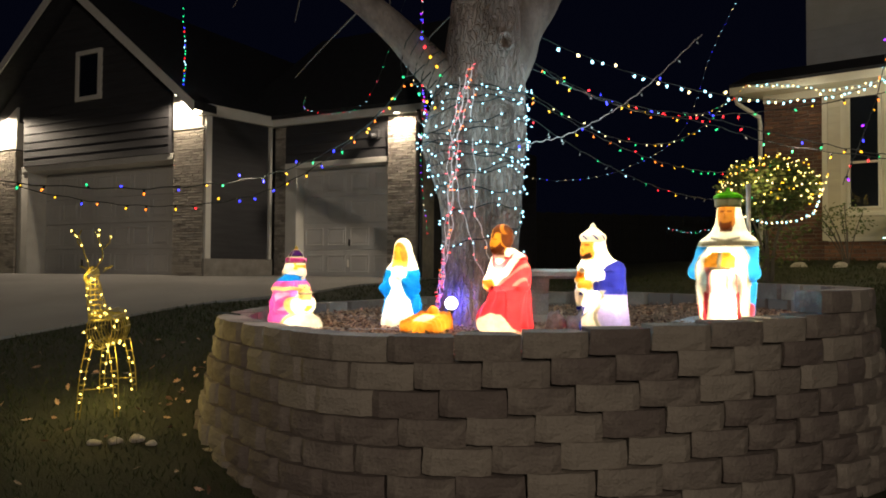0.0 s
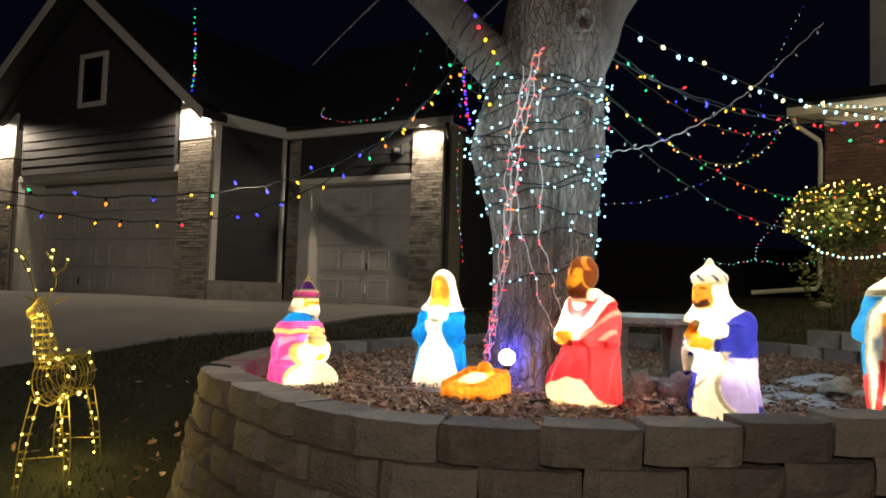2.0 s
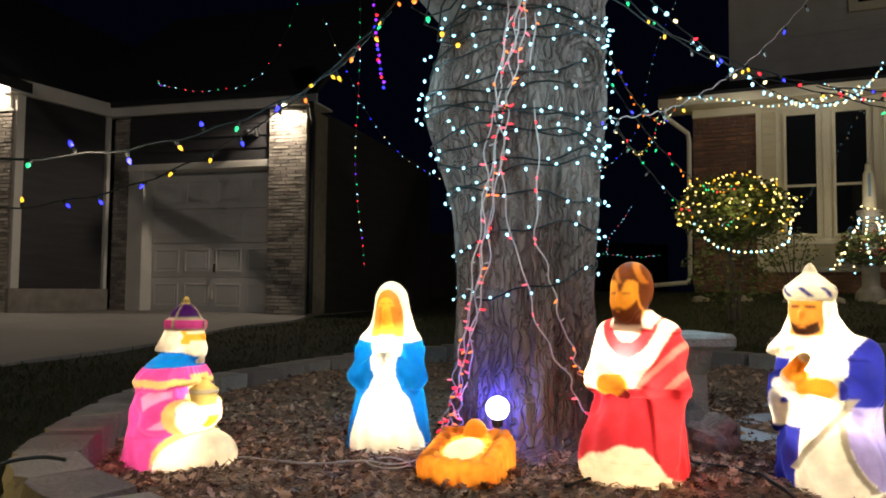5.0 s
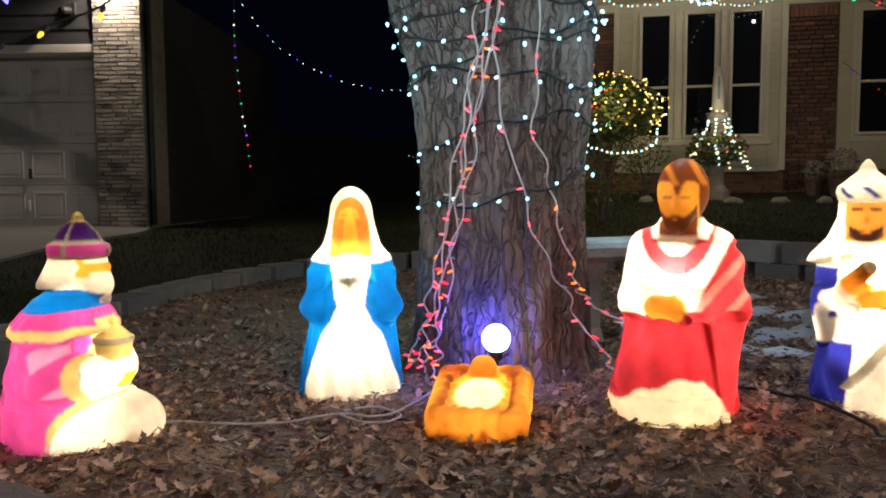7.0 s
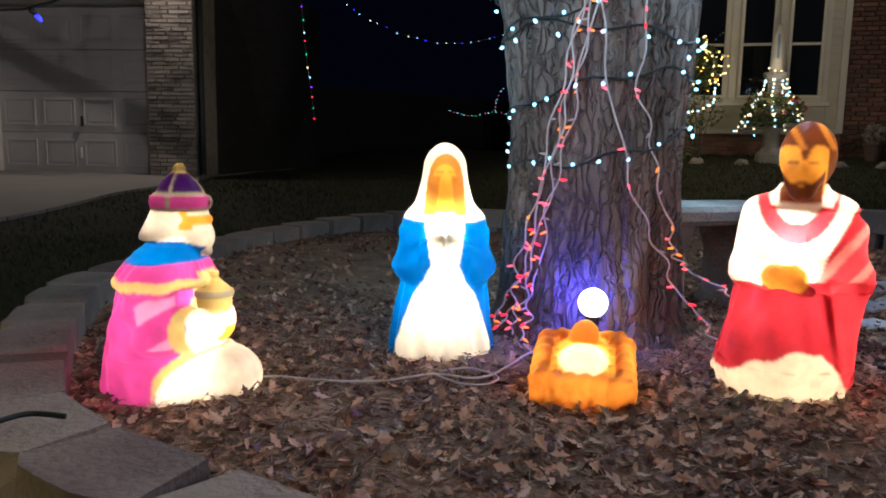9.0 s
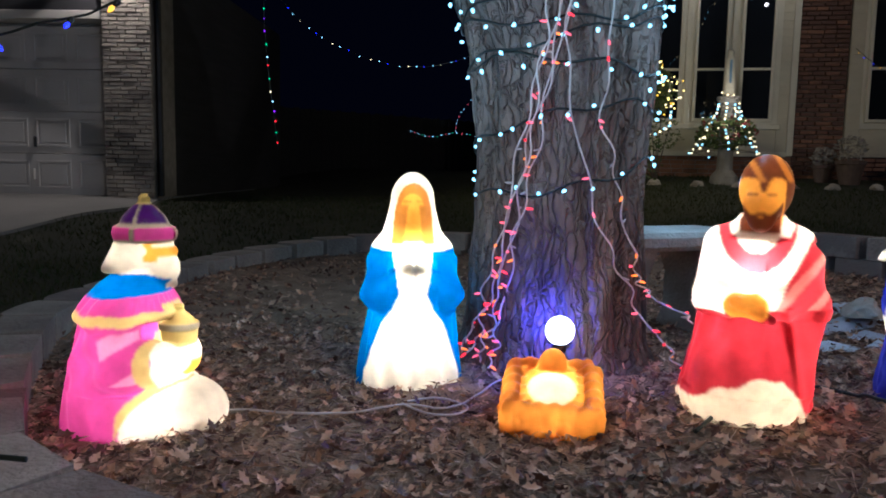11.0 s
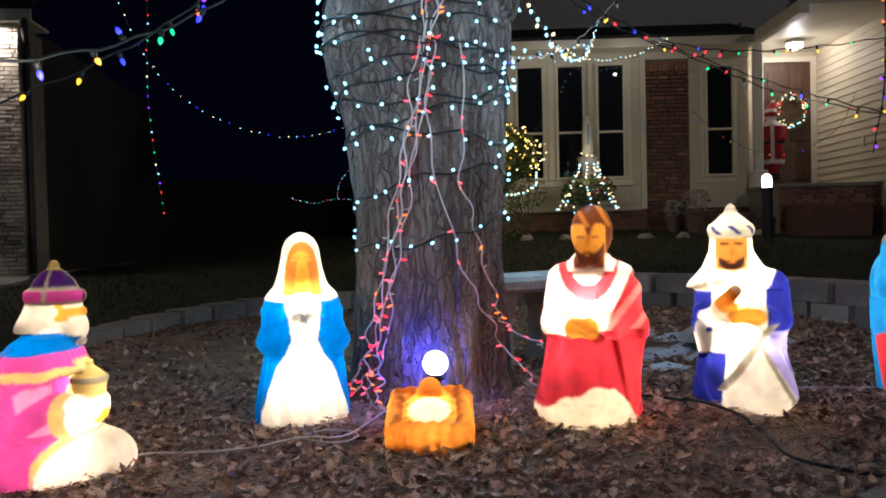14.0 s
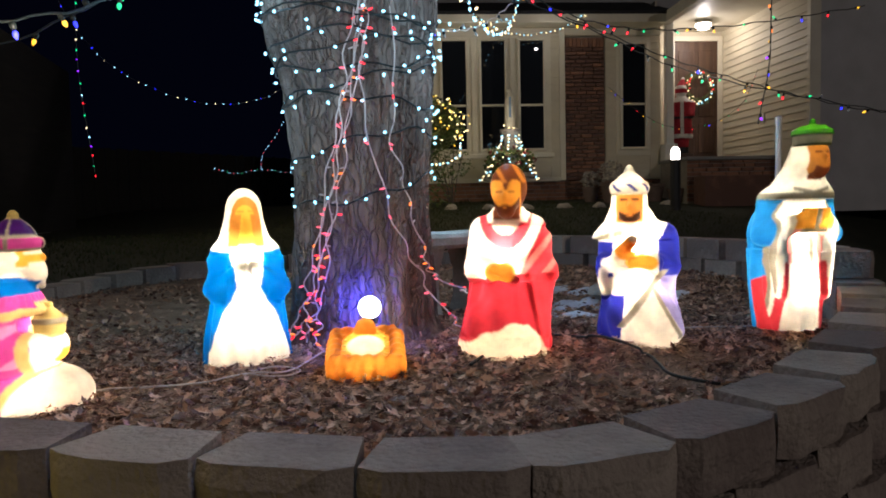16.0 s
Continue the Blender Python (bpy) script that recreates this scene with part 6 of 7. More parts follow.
string_light([(-0.12, 7.9, 4.58), (-0.12, 7.75, 3.6), (-0.1, 7.7, 3.2), (-0.06, 7.7, 2.95)], 26, (G_PURPLE, G_BLUE, G_PURPLE, G_RED), "tangled bunch of violet and red lights under the limb", seed=17, r=0.009, long=0.02, wire=0.003, sockets=False, spread=1.4)
string_light([(7.4, 21.9, 2.75), (8.2, 22.1, 2.62), (9.0, 22.2, 2.75), (10.0, 22.4, 2.7), (11.0, 22.6, 2.78)], 24, (G_COOL, G_PINK, G_COOL, G_GREEN), "far strand of tiny lights along a fence", seed=18, r=0.011, long=0.022, wire=0.0015, sockets=False)
string_light([(9.0, 22.2, 2.75), (9.1, 22.2, 3.2), (9.5, 22.2, 3.7), (9.85, 22.2, 4.2)], 13, (G_COOL, G_PINK, G_COOL), "far strand of tiny lights rising along a twig", seed=19, r=0.011, long=0.022, wire=0.0015, sockets=False)
string_light([H(0.55, -0.44, 5.0), H(1.0, -0.44, 4.72), H(1.5, -0.44, 4.62), H(2.1, -0.44, 4.72), H(2.6, -0.44, 4.98)], 30, (G_COOL, G_WARM), "swag of small white lights under the eave", seed=20, r=0.011, long=0.024, wire=0.003, sockets=False)
string_light([H(-1.6, -0.45, 4.98), H(-0.9, -0.45, 4.88), H(-0.2, -0.45, 4.7), H(0.5, -0.45, 4.75), H(1.2, -0.45, 4.9)], 30, (G_WARM, G_COOL), "swag of small white lights under the eave", seed=21, r=0.014, long=0.03, wire=0.003, sockets=False)
string_light([H(2.9, -0.7, 3.65), H(3.3, -0.75, 3.3), H(3.9, -0.8, 2.95), H(4.6, -0.85, 2.95), H(5.2, -0.9, 3.3), H(5.5, -0.9, 3.9)], 20, MULTI, "string of coloured bulbs before the porch", seed=22)

# the light that the strings shed
for p, c in (((-1.2, 5.45, 2.0), (1.0, 0.8, 0.6)), ((-0.6, 5.0, 2.3), (0.8, 0.85, 1.0)), ((1.2, 5.6, 2.65), (0.85, 0.85, 1.0)), ((2.4, 5.6, 2.35), (1.0, 0.75, 0.6)), ((3.0, 7.5, 3.1), (0.9, 0.95, 1.0)), (tuple(H(-0.6, -0.75, 4.65)), (1.0, 0.9, 0.7)), (tuple(H(0.6, -0.75, 4.6)), (1.0, 0.92, 0.75)), (tuple(H(1.9, -0.75, 4.6)), (1.0, 0.92, 0.75))):
    lamp("string_glow", "POINT", Matrix.Translation(p), 5.0 if p[1] < 8 else 2.4, c, 0.03)

# ---- lights wrapped round the trunk ----
TC = Vector((0.33, 6.23, 1.0))


def on_trunk(angle, z, off=0.012):
    a = math.radians(angle)
    zz = z - 1.0
    r = trunk_radius(zz) * TSCALE + off
    r += trunk_bulge(a, zz) * TSCALE
    return Vector((TC.x + 0.05 * smooth01(zz, 1.6, 2.5) * TSCALE + r * math.cos(a), TC.y + r * math.sin(a), z))


rnd = random.Random(8)
for k, (z0, z1, turns, n, start) in enumerate(((1.62, 2.35, 4.2, 84, 0), (2.1, 2.92, 6.2, 130, 40), (2.25, 2.85, 4.5, 90, 170))):
    ob = thing("wrapped_string_light", Matrix.Translation(TC), "green-wired string of cool white lights wrapped round the trunk", "string light", "light strings")
    pts, leds = [], []
    steps = int(turns * 40)
    for i in range(steps + 1):
        t = i / steps
        a = start + 360 * turns * t
        z = z0 + (z1 - z0) * t + 0.045 * math.sin(a / 57.3 * 1.3 + k) + 0.015 * math.sin(a / 9)
        pts.append(on_trunk(a, z, 0.02) - TC)
    part("wire", tube(bmesh.new(), pts, 0.004, 5), M_CABLE_DARK, ob)
    led = get_bulb(G_COOL, 0.006, 0.016)
    for i in range(n):
        s = (i + rnd.uniform(0.2, 0.8)) / n * steps
        p = pts[int(s)]
        o = new("led", led)
        o.parent = ob
        o.matrix_basis = Matrix.LocRotScale(p + Vector((rnd.gauss(0, 0.012), rnd.gauss(0, 0.012), rnd.gauss(0, 0.02))) + Vector((p.x, p.y, 0)).normalized() * 0.012, Euler((rnd.gauss(0, 1), rnd.gauss(0, 1), 0)), (1, 1, 1))
# real light of those strings, spread round the bark
for k in range(12):
    a = k * 360 / 12 * 2.2 + 10
    p = TC + Vector((math.cos(math.radians(a)), math.sin(math.radians(a)), 0)) * 0.66 + Vector((0, 0, 0.75 + 0.1 * k))
    lamp("led_glow", "POINT", Matrix.Translation(p), TREE_POWER, (0.50, 0.86, 1.0), 0.06)

# pale-wired strands with pink tips hanging down the bark


def strand(path, n, label, seed, ends=()):
    rnd = random.Random(seed)
    ob = thing("hanging_string_light", Matrix.Translation(TC), label, "string light", "light strings")
    pts = curve_points([on_trunk(a, z, 0.03) for a, z in path] + [Vector(e) for e in ends], 90)
    pts = [p - TC + Vector((0.007 * math.sin(i * 0.9 + seed) + 0.010 * math.sin(i * 0.37 + seed * 3), 0.014 * math.cos(i * 0.7 + seed * 2), 0)) for i, p in enumerate(pts)]
    part("wire", tube(bmesh.new(), pts, 0.0033, 6), M_CABLE_WHITE, ob, "pale twisted wire")
    for i in range(n):
        p = pts[int((i + rnd.random()) / n * 89)]
        o = new("bulb", get_bulb(rnd.choice((G_PINK, G_PINK, G_RED, M_CABLE_WHITE, G_ORANGE)), 0.0042, 0.026))
        o.parent = ob
        o.matrix_basis = Matrix.LocRotScale(p, Euler((rnd.choice((1.4, -1.4)) + rnd.gauss(0, 0.4), rnd.gauss(0, 0.5), rnd.uniform(0, 6.28))), None)


PINK = "pale-wired string with pink and red tips hanging down the bark"
for k in range(4):
    o = k * 2.6 - 4
    strand([(-116 + o, 2.98), (-124 + o, 2.6), (-133 + o, 2.26), (-151 + o * 1.2, 1.83), (-165 + o * 1.6, 1.45), (-174 + o * 2.5, 1.22), (-180 + o * 4, 1.1)], 30, PINK, 40 + k)
strand([(-128, 2.9), (-130, 2.5), (-130, 2.24), (-122, 1.84), (-98, 1.5), (-77, 1.3)], 22, PINK, 50, [(0.4, 5.78, 1.2), (0.4, 5.68, 1.14)])
strand([(-112, 2.8), (-108, 2.3), (-105, 1.9), (-90, 1.65), (-78, 1.45), (-68, 1.36)], 20, PINK, 51, [(0.44, 5.85, 1.33), (0.4, 5.66, 1.3)])
# coloured lights bunched at the root of the low limb
ob = thing("limb_string_light", Matrix.Translation(TC), "tangle of coloured lights wound round the low limb", "string light", "light strings")
pts = []
for i in range(70):
    t = i / 69
    c = Vector((-0.12, 0, 1.62)).lerp(Vector((-0.55, 0, 2.12)), t)
    pts.append(c + Vector((0.1 * math.cos(i * 0.8), -0.17 * abs(math.sin(i * 0.8)), 0.17 * math.cos(i * 0.8 + 1))) * 1.02)
part("wire", tube(bmesh.new(), pts, 0.004, 5), M_CABLE_DARK, ob)
for i in range(26):
    o = new("bulb", get_bulb(rnd.choice((*MULTI, G_PURPLE)), 0.010, 0.024))
    o.parent, o.matrix_basis = ob, Matrix.LocRotScale(pts[int(i / 26 * 69)], Euler((rnd.gauss(0, 1), rnd.gauss(0, 1), 0)), None)

# ---- cables on the soil ----


def cable(pts, mat, label, r=0.005):
    p0 = Vector((pts[0][0], pts[0][1], soil_z(*pts[0][:2])))
    line = [Vector((p.x, p.y, (p.z if p.z > 0.01 else 0) + soil_z(p.x, p.y) + 0.018)) - p0 for p in curve_points([(*p, 0) if len(p) == 2 else p for p in pts], 70)]
    return finish(tube(bmesh.new(), line, r, 6), "extension_cable", mat, None, True, label, "cable", m=Matrix.Translation(p0))


cable([(-0.93, 6.22), (-0.86, 6.16), (-0.78, 6.1), (-0.7, 6.04), (-0.56, 5.99), (-0.42, 5.98), (-0.36, 5.9), (-0.28, 5.9), (-0.2, 5.93), (-0.09, 5.99), (0.0, 5.98)], M_CABLE_WHITE, "pale cable lying across the leaves between figures", 0.0035)
cable([(-0.42, 5.98), (-0.4, 5.88), (-0.33, 5.84), (-0.27, 5.88), (-0.32, 5.97), (-0.4, 6.0)], M_CABLE_WHITE, "loose loop of pale cable on the leaves", 0.003)
cable([(0.72, 5.62), (0.81, 5.5), (0.8, 5.36, 0.012), (0.74, 5.24, 0.02), (0.72, 5.12, 0.015), (0.68, 5.03), (0.6, 4.95), (0.5, 4.83), (0.52, 4.68), (0.58, 4.56)], M_CABLE_DARK, "black cable winding over bare soil", 0.006)
cable([(1.2, 5.5), (1.35, 5.35), (1.5, 5.15), (1.66, 5.0)], M_CABLE_WHITE, "thin pale cable leading to the tall king", 0.0035)
cable([(1.3, 4.72), (1.16, 4.65), (1.02, 4.68), (0.85, 4.64), (0.72, 4.6), (0.58, 4.56)], M_CABLE_DARK, "black cable winding over leaves", 0.005)
cable([(0.36, 5.62), (0.3, 5.5), (0.22, 5.44), (0.12, 5.4)], M_CABLE_DARK, "short black cable end on the leaves", 0.006)
cable([(-1.52, 5.62, 0.13), (-1.47, 5.66, 0.135), (-1.42, 5.7, 0.132), (-1.36, 5.67, 0.13)], M_CABLE_DARK, "black cable looped over the rim of the wall", 0.006)

# ---- wire deer on the lawn ----
DX, DY = -2.4, 6.02
deer = thing("wire_deer", pose(DX, DY, ground_z(DX, DY), 0, 0, 8) @ Matrix.Diagonal((0.82, 0.9, 0.9, 1)), "gold wire deer outlined with warm white lights", "lawn figure")
rnd = random.Random(31)
lit = []


def wire_ring(bm, c, rx, rz, axis="y", n=20, r=0.0035):
    pts = []
    for k in range(n + 1):
        a = 2 * math.pi * k / n
        pts.append((c[0] + rx * math.cos(a), c[1], c[2] + rz * math.sin(a)) if axis == "y" else (c[0] + rx * math.cos(a), c[1] + rz * math.sin(a), c[2]))
    tube(bm, pts, r, 5, cap=False)


bm = bmesh.new()
for k in range(8):
    t = k / 7
    wire_ring(bm, (0, -0.1 + 0.62 * t, 0.66 - 0.02 * t), 0.115 - 0.03 * abs(t - 0.45), 0.15 - 0.03 * t)
for k in range(8):
    a = 2 * math.pi * k / 8
    tube(bm, [(0.11 * math.cos(a), -0.1 + 0.62 * t, 0.66 + 0.145 * math.sin(a)) for t in (0, 0.25, 0.5, 0.75, 1)], 0.003, 5)
for k in range(70):
    a, t = rnd.uniform(0, 6.28), rnd.random()
    a2, t2 = a + rnd.uniform(-1, 1), min(1, max(0, t + rnd.uniform(-0.3, 0.3)))
    tube(bm, [(0.112 * math.cos(a), -0.1 + 0.62 * t, 0.66 + 0.14 * math.sin(a)), (0.112 * math.cos(a2), -0.1 + 0.62 * t2, 0.66 + 0.14 * math.sin(a2))], 0.0022, 4)
part("body", bm, M_WIRE_GOLD, deer)
bm = bmesh.new()
for k in range(9):
    t = k / 8
    wire_ring(bm, (-0.02 * t, -0.1 - 0.16 * t, 0.74 + 0.32 * t), 0.085 - 0.035 * t, 0.08 - 0.03 * t, "z", 14)
for k in range(10):
    a = 2 * math.pi * k / 10
    tube(bm, [((0.085 - 0.035 * t) * math.cos(a + t) - 0.02 * t, -0.1 - 0.16 * t + (0.08 - 0.03 * t) * math.sin(a + t), 0.74 + 0.32 * t) for t in (0, 0.33, 0.66, 1)], 0.003, 5)
part("neck", bm, M_WIRE_GOLD, deer)
bm = bmesh.new()
for k in range(6):
    t = k / 5
    wire_ring(bm, (-0.02, -0.24 - 0.14 * t, 1.10 - 0.03 * t), 0.05 - 0.02 * t, 0.055 - 0.025 * t)
for k in range(6):
    a = 2 * math.pi * k / 6
    tube(bm, [(-0.02 + 0.05 * math.cos(a), -0.24, 1.10 + 0.055 * math.sin(a)), (-0.02 + 0.03 * math.cos(a), -0.38, 1.07 + 0.03 * math.sin(a))], 0.003, 5)
part("head", bm, M_WIRE_GOLD, deer)
for s in (-1, 1):
    bm = bmesh.new()
    main = curve_points([(-0.02 + s * 0.03, -0.25, 1.15), (-0.02 + s * 0.07, -0.22, 1.24), (-0.02 + s * 0.09 - (0.03 if s < 0 else 0.06), -0.2, 1.36), (-0.02 + s * 0.12 + (-0.06 if s < 0 else -0.08), -0.2, 1.43)], 12)
    tube(bm, main, 0.006, 6)
    tube(bm, [main[5], main[5] + Vector((s * 0.05, 0.02, 0.05)), main[5] + Vector((s * 0.06, 0.02, 0.1))], 0.005, 6)
    tube(bm, [main[8], main[8] + Vector((-s * 0.03, -0.03, 0.05))], 0.005, 6)
    part("antler", bm, M_WIRE_GOLD, deer)
    lit += [main[2], main[6], main[9], main[11], main[5] + Vector((s * 0.06, 0.02, 0.1))]
    bm = bmesh.new()
    tube(bm, [(s * 0.06, -0.24, 1.12), (s * 0.13, -0.22, 1.16), (s * 0.06, -0.22, 1.14)], 0.004, 5)
    part("ear", bm, M_WIRE_GOLD, deer)
for sx, y0, y1 in ((-1, -0.06, -0.12), (1, -0.06, -0.12), (-1, 0.46, 0.55), (1, 0.46, 0.55)):
    bm = bmesh.new()
    for o in (-0.028, 0.028):
        tube(bm, curve_points([(sx * 0.085 + o, y0, 0.56), (sx * (0.1 + 0.03) + o * 0.8, (y0 + y1) / 2, 0.3), (sx * 0.155 + o * 0.5, y1, -0.02)], 9), 0.004, 5)
    for k in range(6):
        t = k / 5
        wire_ring(bm, (sx * (0.085 + 0.07 * t), y0 + (y1 - y0) * t, 0.54 - 0.5 * t), 0.03 - 0.012 * t, 0.03, "z", 10, 0.0025)
    part("leg", bm, M_WIRE_GOLD, deer)
    for k in range(6):
        t = (k + rnd.random()) / 6
        lit.append(Vector((sx * (0.085 + 0.07 * t) + rnd.uniform(-0.03, 0.03), y0 + (y1 - y0) * t - 0.02, 0.54 - 0.48 * t)))
bm = bmesh.new()
tube(bm, [(-0.14, -0.11, 0.2), (0.14, -0.11, 0.22)], 0.003, 5)
tube(bm, [(-0.15, 0.53, 0.2), (0.15, 0.53, 0.2)], 0.003, 5)
part("brace", bm, M_WIRE_GOLD, deer)
for k in range(22):
    a, t = rnd.uniform(0, 6.28), rnd.random() ** 1.6
    lit.append(Vector((0.12 * math.cos(a), -0.12 + 0.6 * t, 0.66 + 0.15 * math.sin(a))))
for k in range(10):
    a, t = rnd.uniform(3.3, 6.1), rnd.random()
    lit.append(Vector(((0.085 - 0.035 * t) * math.cos(a) - 0.02 * t, -0.1 - 0.16 * t + 0.085 * math.sin(a), 0.74 + 0.36 * t)))
for p in lit:
    o = new("bulb", get_bulb(G_WARM_YELLOW, 0.008, 0.018))
    o.parent, o.matrix_basis = deer, Matrix.LocRotScale(p, Euler((rnd.gauss(0, 1), rnd.gauss(0, 1), 0)), None)
for p in ((-0.05, -0.3, 0.5), (0.0, 0.2, 0.35), (0.0, -0.4, 1.0)):
    lamp("deer_glow", "POINT", deer.matrix_basis @ Matrix.Translation(p), 3.2, (1.0, 0.78, 0.22), 0.06)

# ---- planting and ornaments by the house ----


def leafy(parent, name, centre, radii, count, seed, size=0.045, mat=M_SHRUB):
    rnd = random.Random(seed)
    verts, faces = [], []
    for k in range(count):
        d = Vector((rnd.gauss(0, 1), rnd.gauss(0, 1), rnd.gauss(0, 1))).normalized()
        s = (0.5 + 0.5 * rnd.random() ** 0.5) * (1 + 0.25 * noise.noise(d * 2.5 + Vector((seed, 0, 0))))
        p = Vector(centre) + Vector((d.x * radii[0], d.y * radii[1], d.z * radii[2])) * s
        m = Euler((rnd.uniform(0, 6), rnd.uniform(0, 6), rnd.uniform(0, 6))).to_matrix()
        w = size * rnd.uniform(0.6, 1.2)
        i = len(verts)
        for a, b, c in ((0, -1, 0), (0.45, 0, 0.12), (0, 1, 0), (-0.45, 0, 0.12)):
            verts.append(p + m @ Vector((a * w, b * w, c * w)))
        faces += [(i, i + 1, i + 2), (i, i + 2, i + 3)]
    return tagged(mesh_object(name, verts, faces, mat, parent), kind="stuff")


BX, BY = 5.12, 11.3
bush = thing("ornamental_tree", pose(BX, BY, ground_z(BX, BY)), "small round-headed tree covered in warm white lights", "tree")
bz = 2.74 - ground_z(BX, BY)
for k in range(5):
    a = k * 1.3
    part("stem", tube(bmesh.new(), curve_points([(0.05 * math.cos(a), 0.05 * math.sin(a), -0.05), (0.1 * math.cos(a), 0.1 * math.sin(a), bz * 0.4), (0.4 * math.cos(a), 0.4 * math.sin(a), bz)], 8), [0.03 - 0.003 * i for i in range(8)], 6), M_TWIG, bush)
leafy(bush, "crown", (0, 0, bz), (0.68, 0.68, 0.42), 4200, 3)
leafy(bush, "low_foliage", (0, 0, bz - 0.75), (0.6, 0.6, 0.5), 500, 4, 0.04)
ob = thing("tree_string_light", pose(BX, BY, ground_z(BX, BY)), "warm white string lights draped over the small tree", "string light", "light strings")
rnd = random.Random(6)
pts = []
for k in range(240):
    t = k / 240
    a = t * 6.28 * 9
    zz = 1 - 1.5 * t
    pts.append(Vector((0.69 * math.sqrt(max(0.05, 1 - zz * zz)) * math.cos(a) * (1 + 0.12 * math.sin(a * 3.1)), 0.69 * math.sqrt(max(0.05, 1 - zz * zz)) * math.sin(a) * (1 + 0.12 * math.sin(a * 2.3)), bz + 0.44 * zz + 0.05 * math.sin(a * 1.7))))
part("wire", tube(bmesh.new(), pts, 0.004, 4), M_CABLE_DARK, ob)
for p in pts:
    o = new("bulb", get_bulb(rnd.choice((G_WARM_YELLOW, G_WARM_YELLOW, G_WARM, G_YELLOW)), 0.0105, 0.024))
    o.parent, o.matrix_basis = ob, Matrix.LocRotScale(p + Vector((rnd.gauss(0, 0.03), rnd.gauss(0, 0.03), rnd.gauss(0, 0.03))), Euler((rnd.gauss(0, 1), rnd.gauss(0, 1), 0)), None)
for a in range(4):
    lamp("bush_glow", "POINT", pose(BX + 0.95 * math.cos(a * 1.57 - 2.2), BY + 0.95 * math.sin(a * 1.57 - 2.2), 2.75), 9, (1.0, 0.80, 0.35), 0.15)
string_light([(BX - 0.66, BY - 0.1, 2.55), (BX - 0.45, BY - 0.3, 2.26), (BX - 0.1, BY - 0.5, 2.2), (BX + 0.35, BY - 0.5, 2.3), (BX + 0.62, BY - 0.3, 2.6)], 26, (G_COOL, G_WARM), "loose swag of small white lights below the crown", seed=23, r=0.014, long=0.03, wire=0.003, sockets=False)


def plain(P):
    x, y, z = P
    d = robe(P, [(0, 0.085, 0.075, 0), (0.1, 0.09, 0.08, 0), (0.4, 0.085, 0.07, 0), (0.55, 0.075, 0.06, 0), (0.6, 0.05, 0.05, 0)], 0.03, 8)
    return s_min(d, ball(P, (0, 0, 0.65), (0.05, 0.055, 0.065)), 0.03)


LX, LY = 7.95, 12.0
M_STAT_W = material("weathered_white_statue", (0.66, 0.62, 0.50), 0.7, colour2=(0.55, 0.50, 0.40), bump=0.2)
M_STAT_B = material("faded_blue_paint", (0.20, 0.33, 0.50), 0.7)
shell("garden_statue", plain, lambda P: select(0, ((np.abs(P[0]) < 0.018) & (P[1] < 0) & (P[2] < 0.55) & (P[2] > 0.2), 1)), [M_STAT_W, M_STAT_B], (-0.12, -0.12, -0.01), (0.12, 0.12, 0.74), pose(LX, LY, 2.92, 0, 0, -40), "small pale garden statue with a blue sash on a pedestal", "statue", 0.012, "garden ornaments")
ped = thing("statue_pedestal", pose(LX, LY, ground_z(LX, LY)), "flower-dressed pedestal wound with white lights", "pedestal", "garden ornaments")
top = 2.92 - ground_z(LX, LY)
part("column", lathe(bmesh.new(), [(0.22, -0.05), (0.2, 0.1), (0.12, 0.2), (0.1, top - 0.15), (0.17, top - 0.05), (0.17, top)], 16), M_STONE_BENCH, ped, smooth=False)
leafy(ped, "greenery", (0, 0, top - 0.55), (0.42, 0.42, 0.28), 900, 8, 0.05)
M_FLOWER = material("red_flower", (0.30, 0.04, 0.05), 0.7)
leafy(ped, "flower_spray", (0, 0, top - 0.5), (0.45, 0.45, 0.2), 130, 9, 0.05, M_FLOWER)
rnd = random.Random(77)
lights = thing("pedestal_string_light", pose(LX, LY, ground_z(LX, LY)), "white string lights spiralling round the pedestal", "string light", "light strings")
pts = []
for k in range(150):
    t = k / 149
    rr = 0.1 + 0.42 * t ** 1.3
    pts.append(Vector((rr * math.cos(k * 0.9), rr * math.sin(k * 0.9), top + 0.02 - 0.85 * t + rnd.gauss(0, 0.03))))
part("wire", tube(bmesh.new(), pts, 0.003, 4), M_CABLE_DARK, lights)
for p in pts:
    o = new("bulb", get_bulb(rnd.choice((G_WARM, G_COOL, G_WARM)), 0.014, 0.03))
    o.parent, o.matrix_basis = lights, Matrix.LocRotScale(p, Euler((rnd.gauss(0, 1), rnd.gauss(0, 1), 0)), None)
lamp("pedestal_glow", "POINT", pose(LX - 0.4, LY - 0.45, 2.75), 8, (1.0, 0.88, 0.6), 0.02)


def santa(P):
    x, y, z = P
    d = robe(P, [(0, 0.13, 0.12, 0), (0.25, 0.14, 0.13, 0), (0.3, 0.22, 0.19, 0), (0.6, 0.19, 0.17, 0), (0.95, 0.2, 0.15, 0), (1.05, 0.1, 0.1, 0)], 0.03, 7)
    d = s_min(d, ball(P, (0, 0, 1.15), (0.11, 0.11, 0.13)), 0.03)
    d = s_min(d, rod(P, (0, 0, 1.22), (0.04, 0.02, 1.4), 0.1, 0.03), 0.03)
    for s in (1, -1):
        d = s_min(d, rod(P, (s * 0.19, 0, 0.92), (s * 0.17, -0.14, 0.7), 0.07, 0.06), 0.03)
    return d


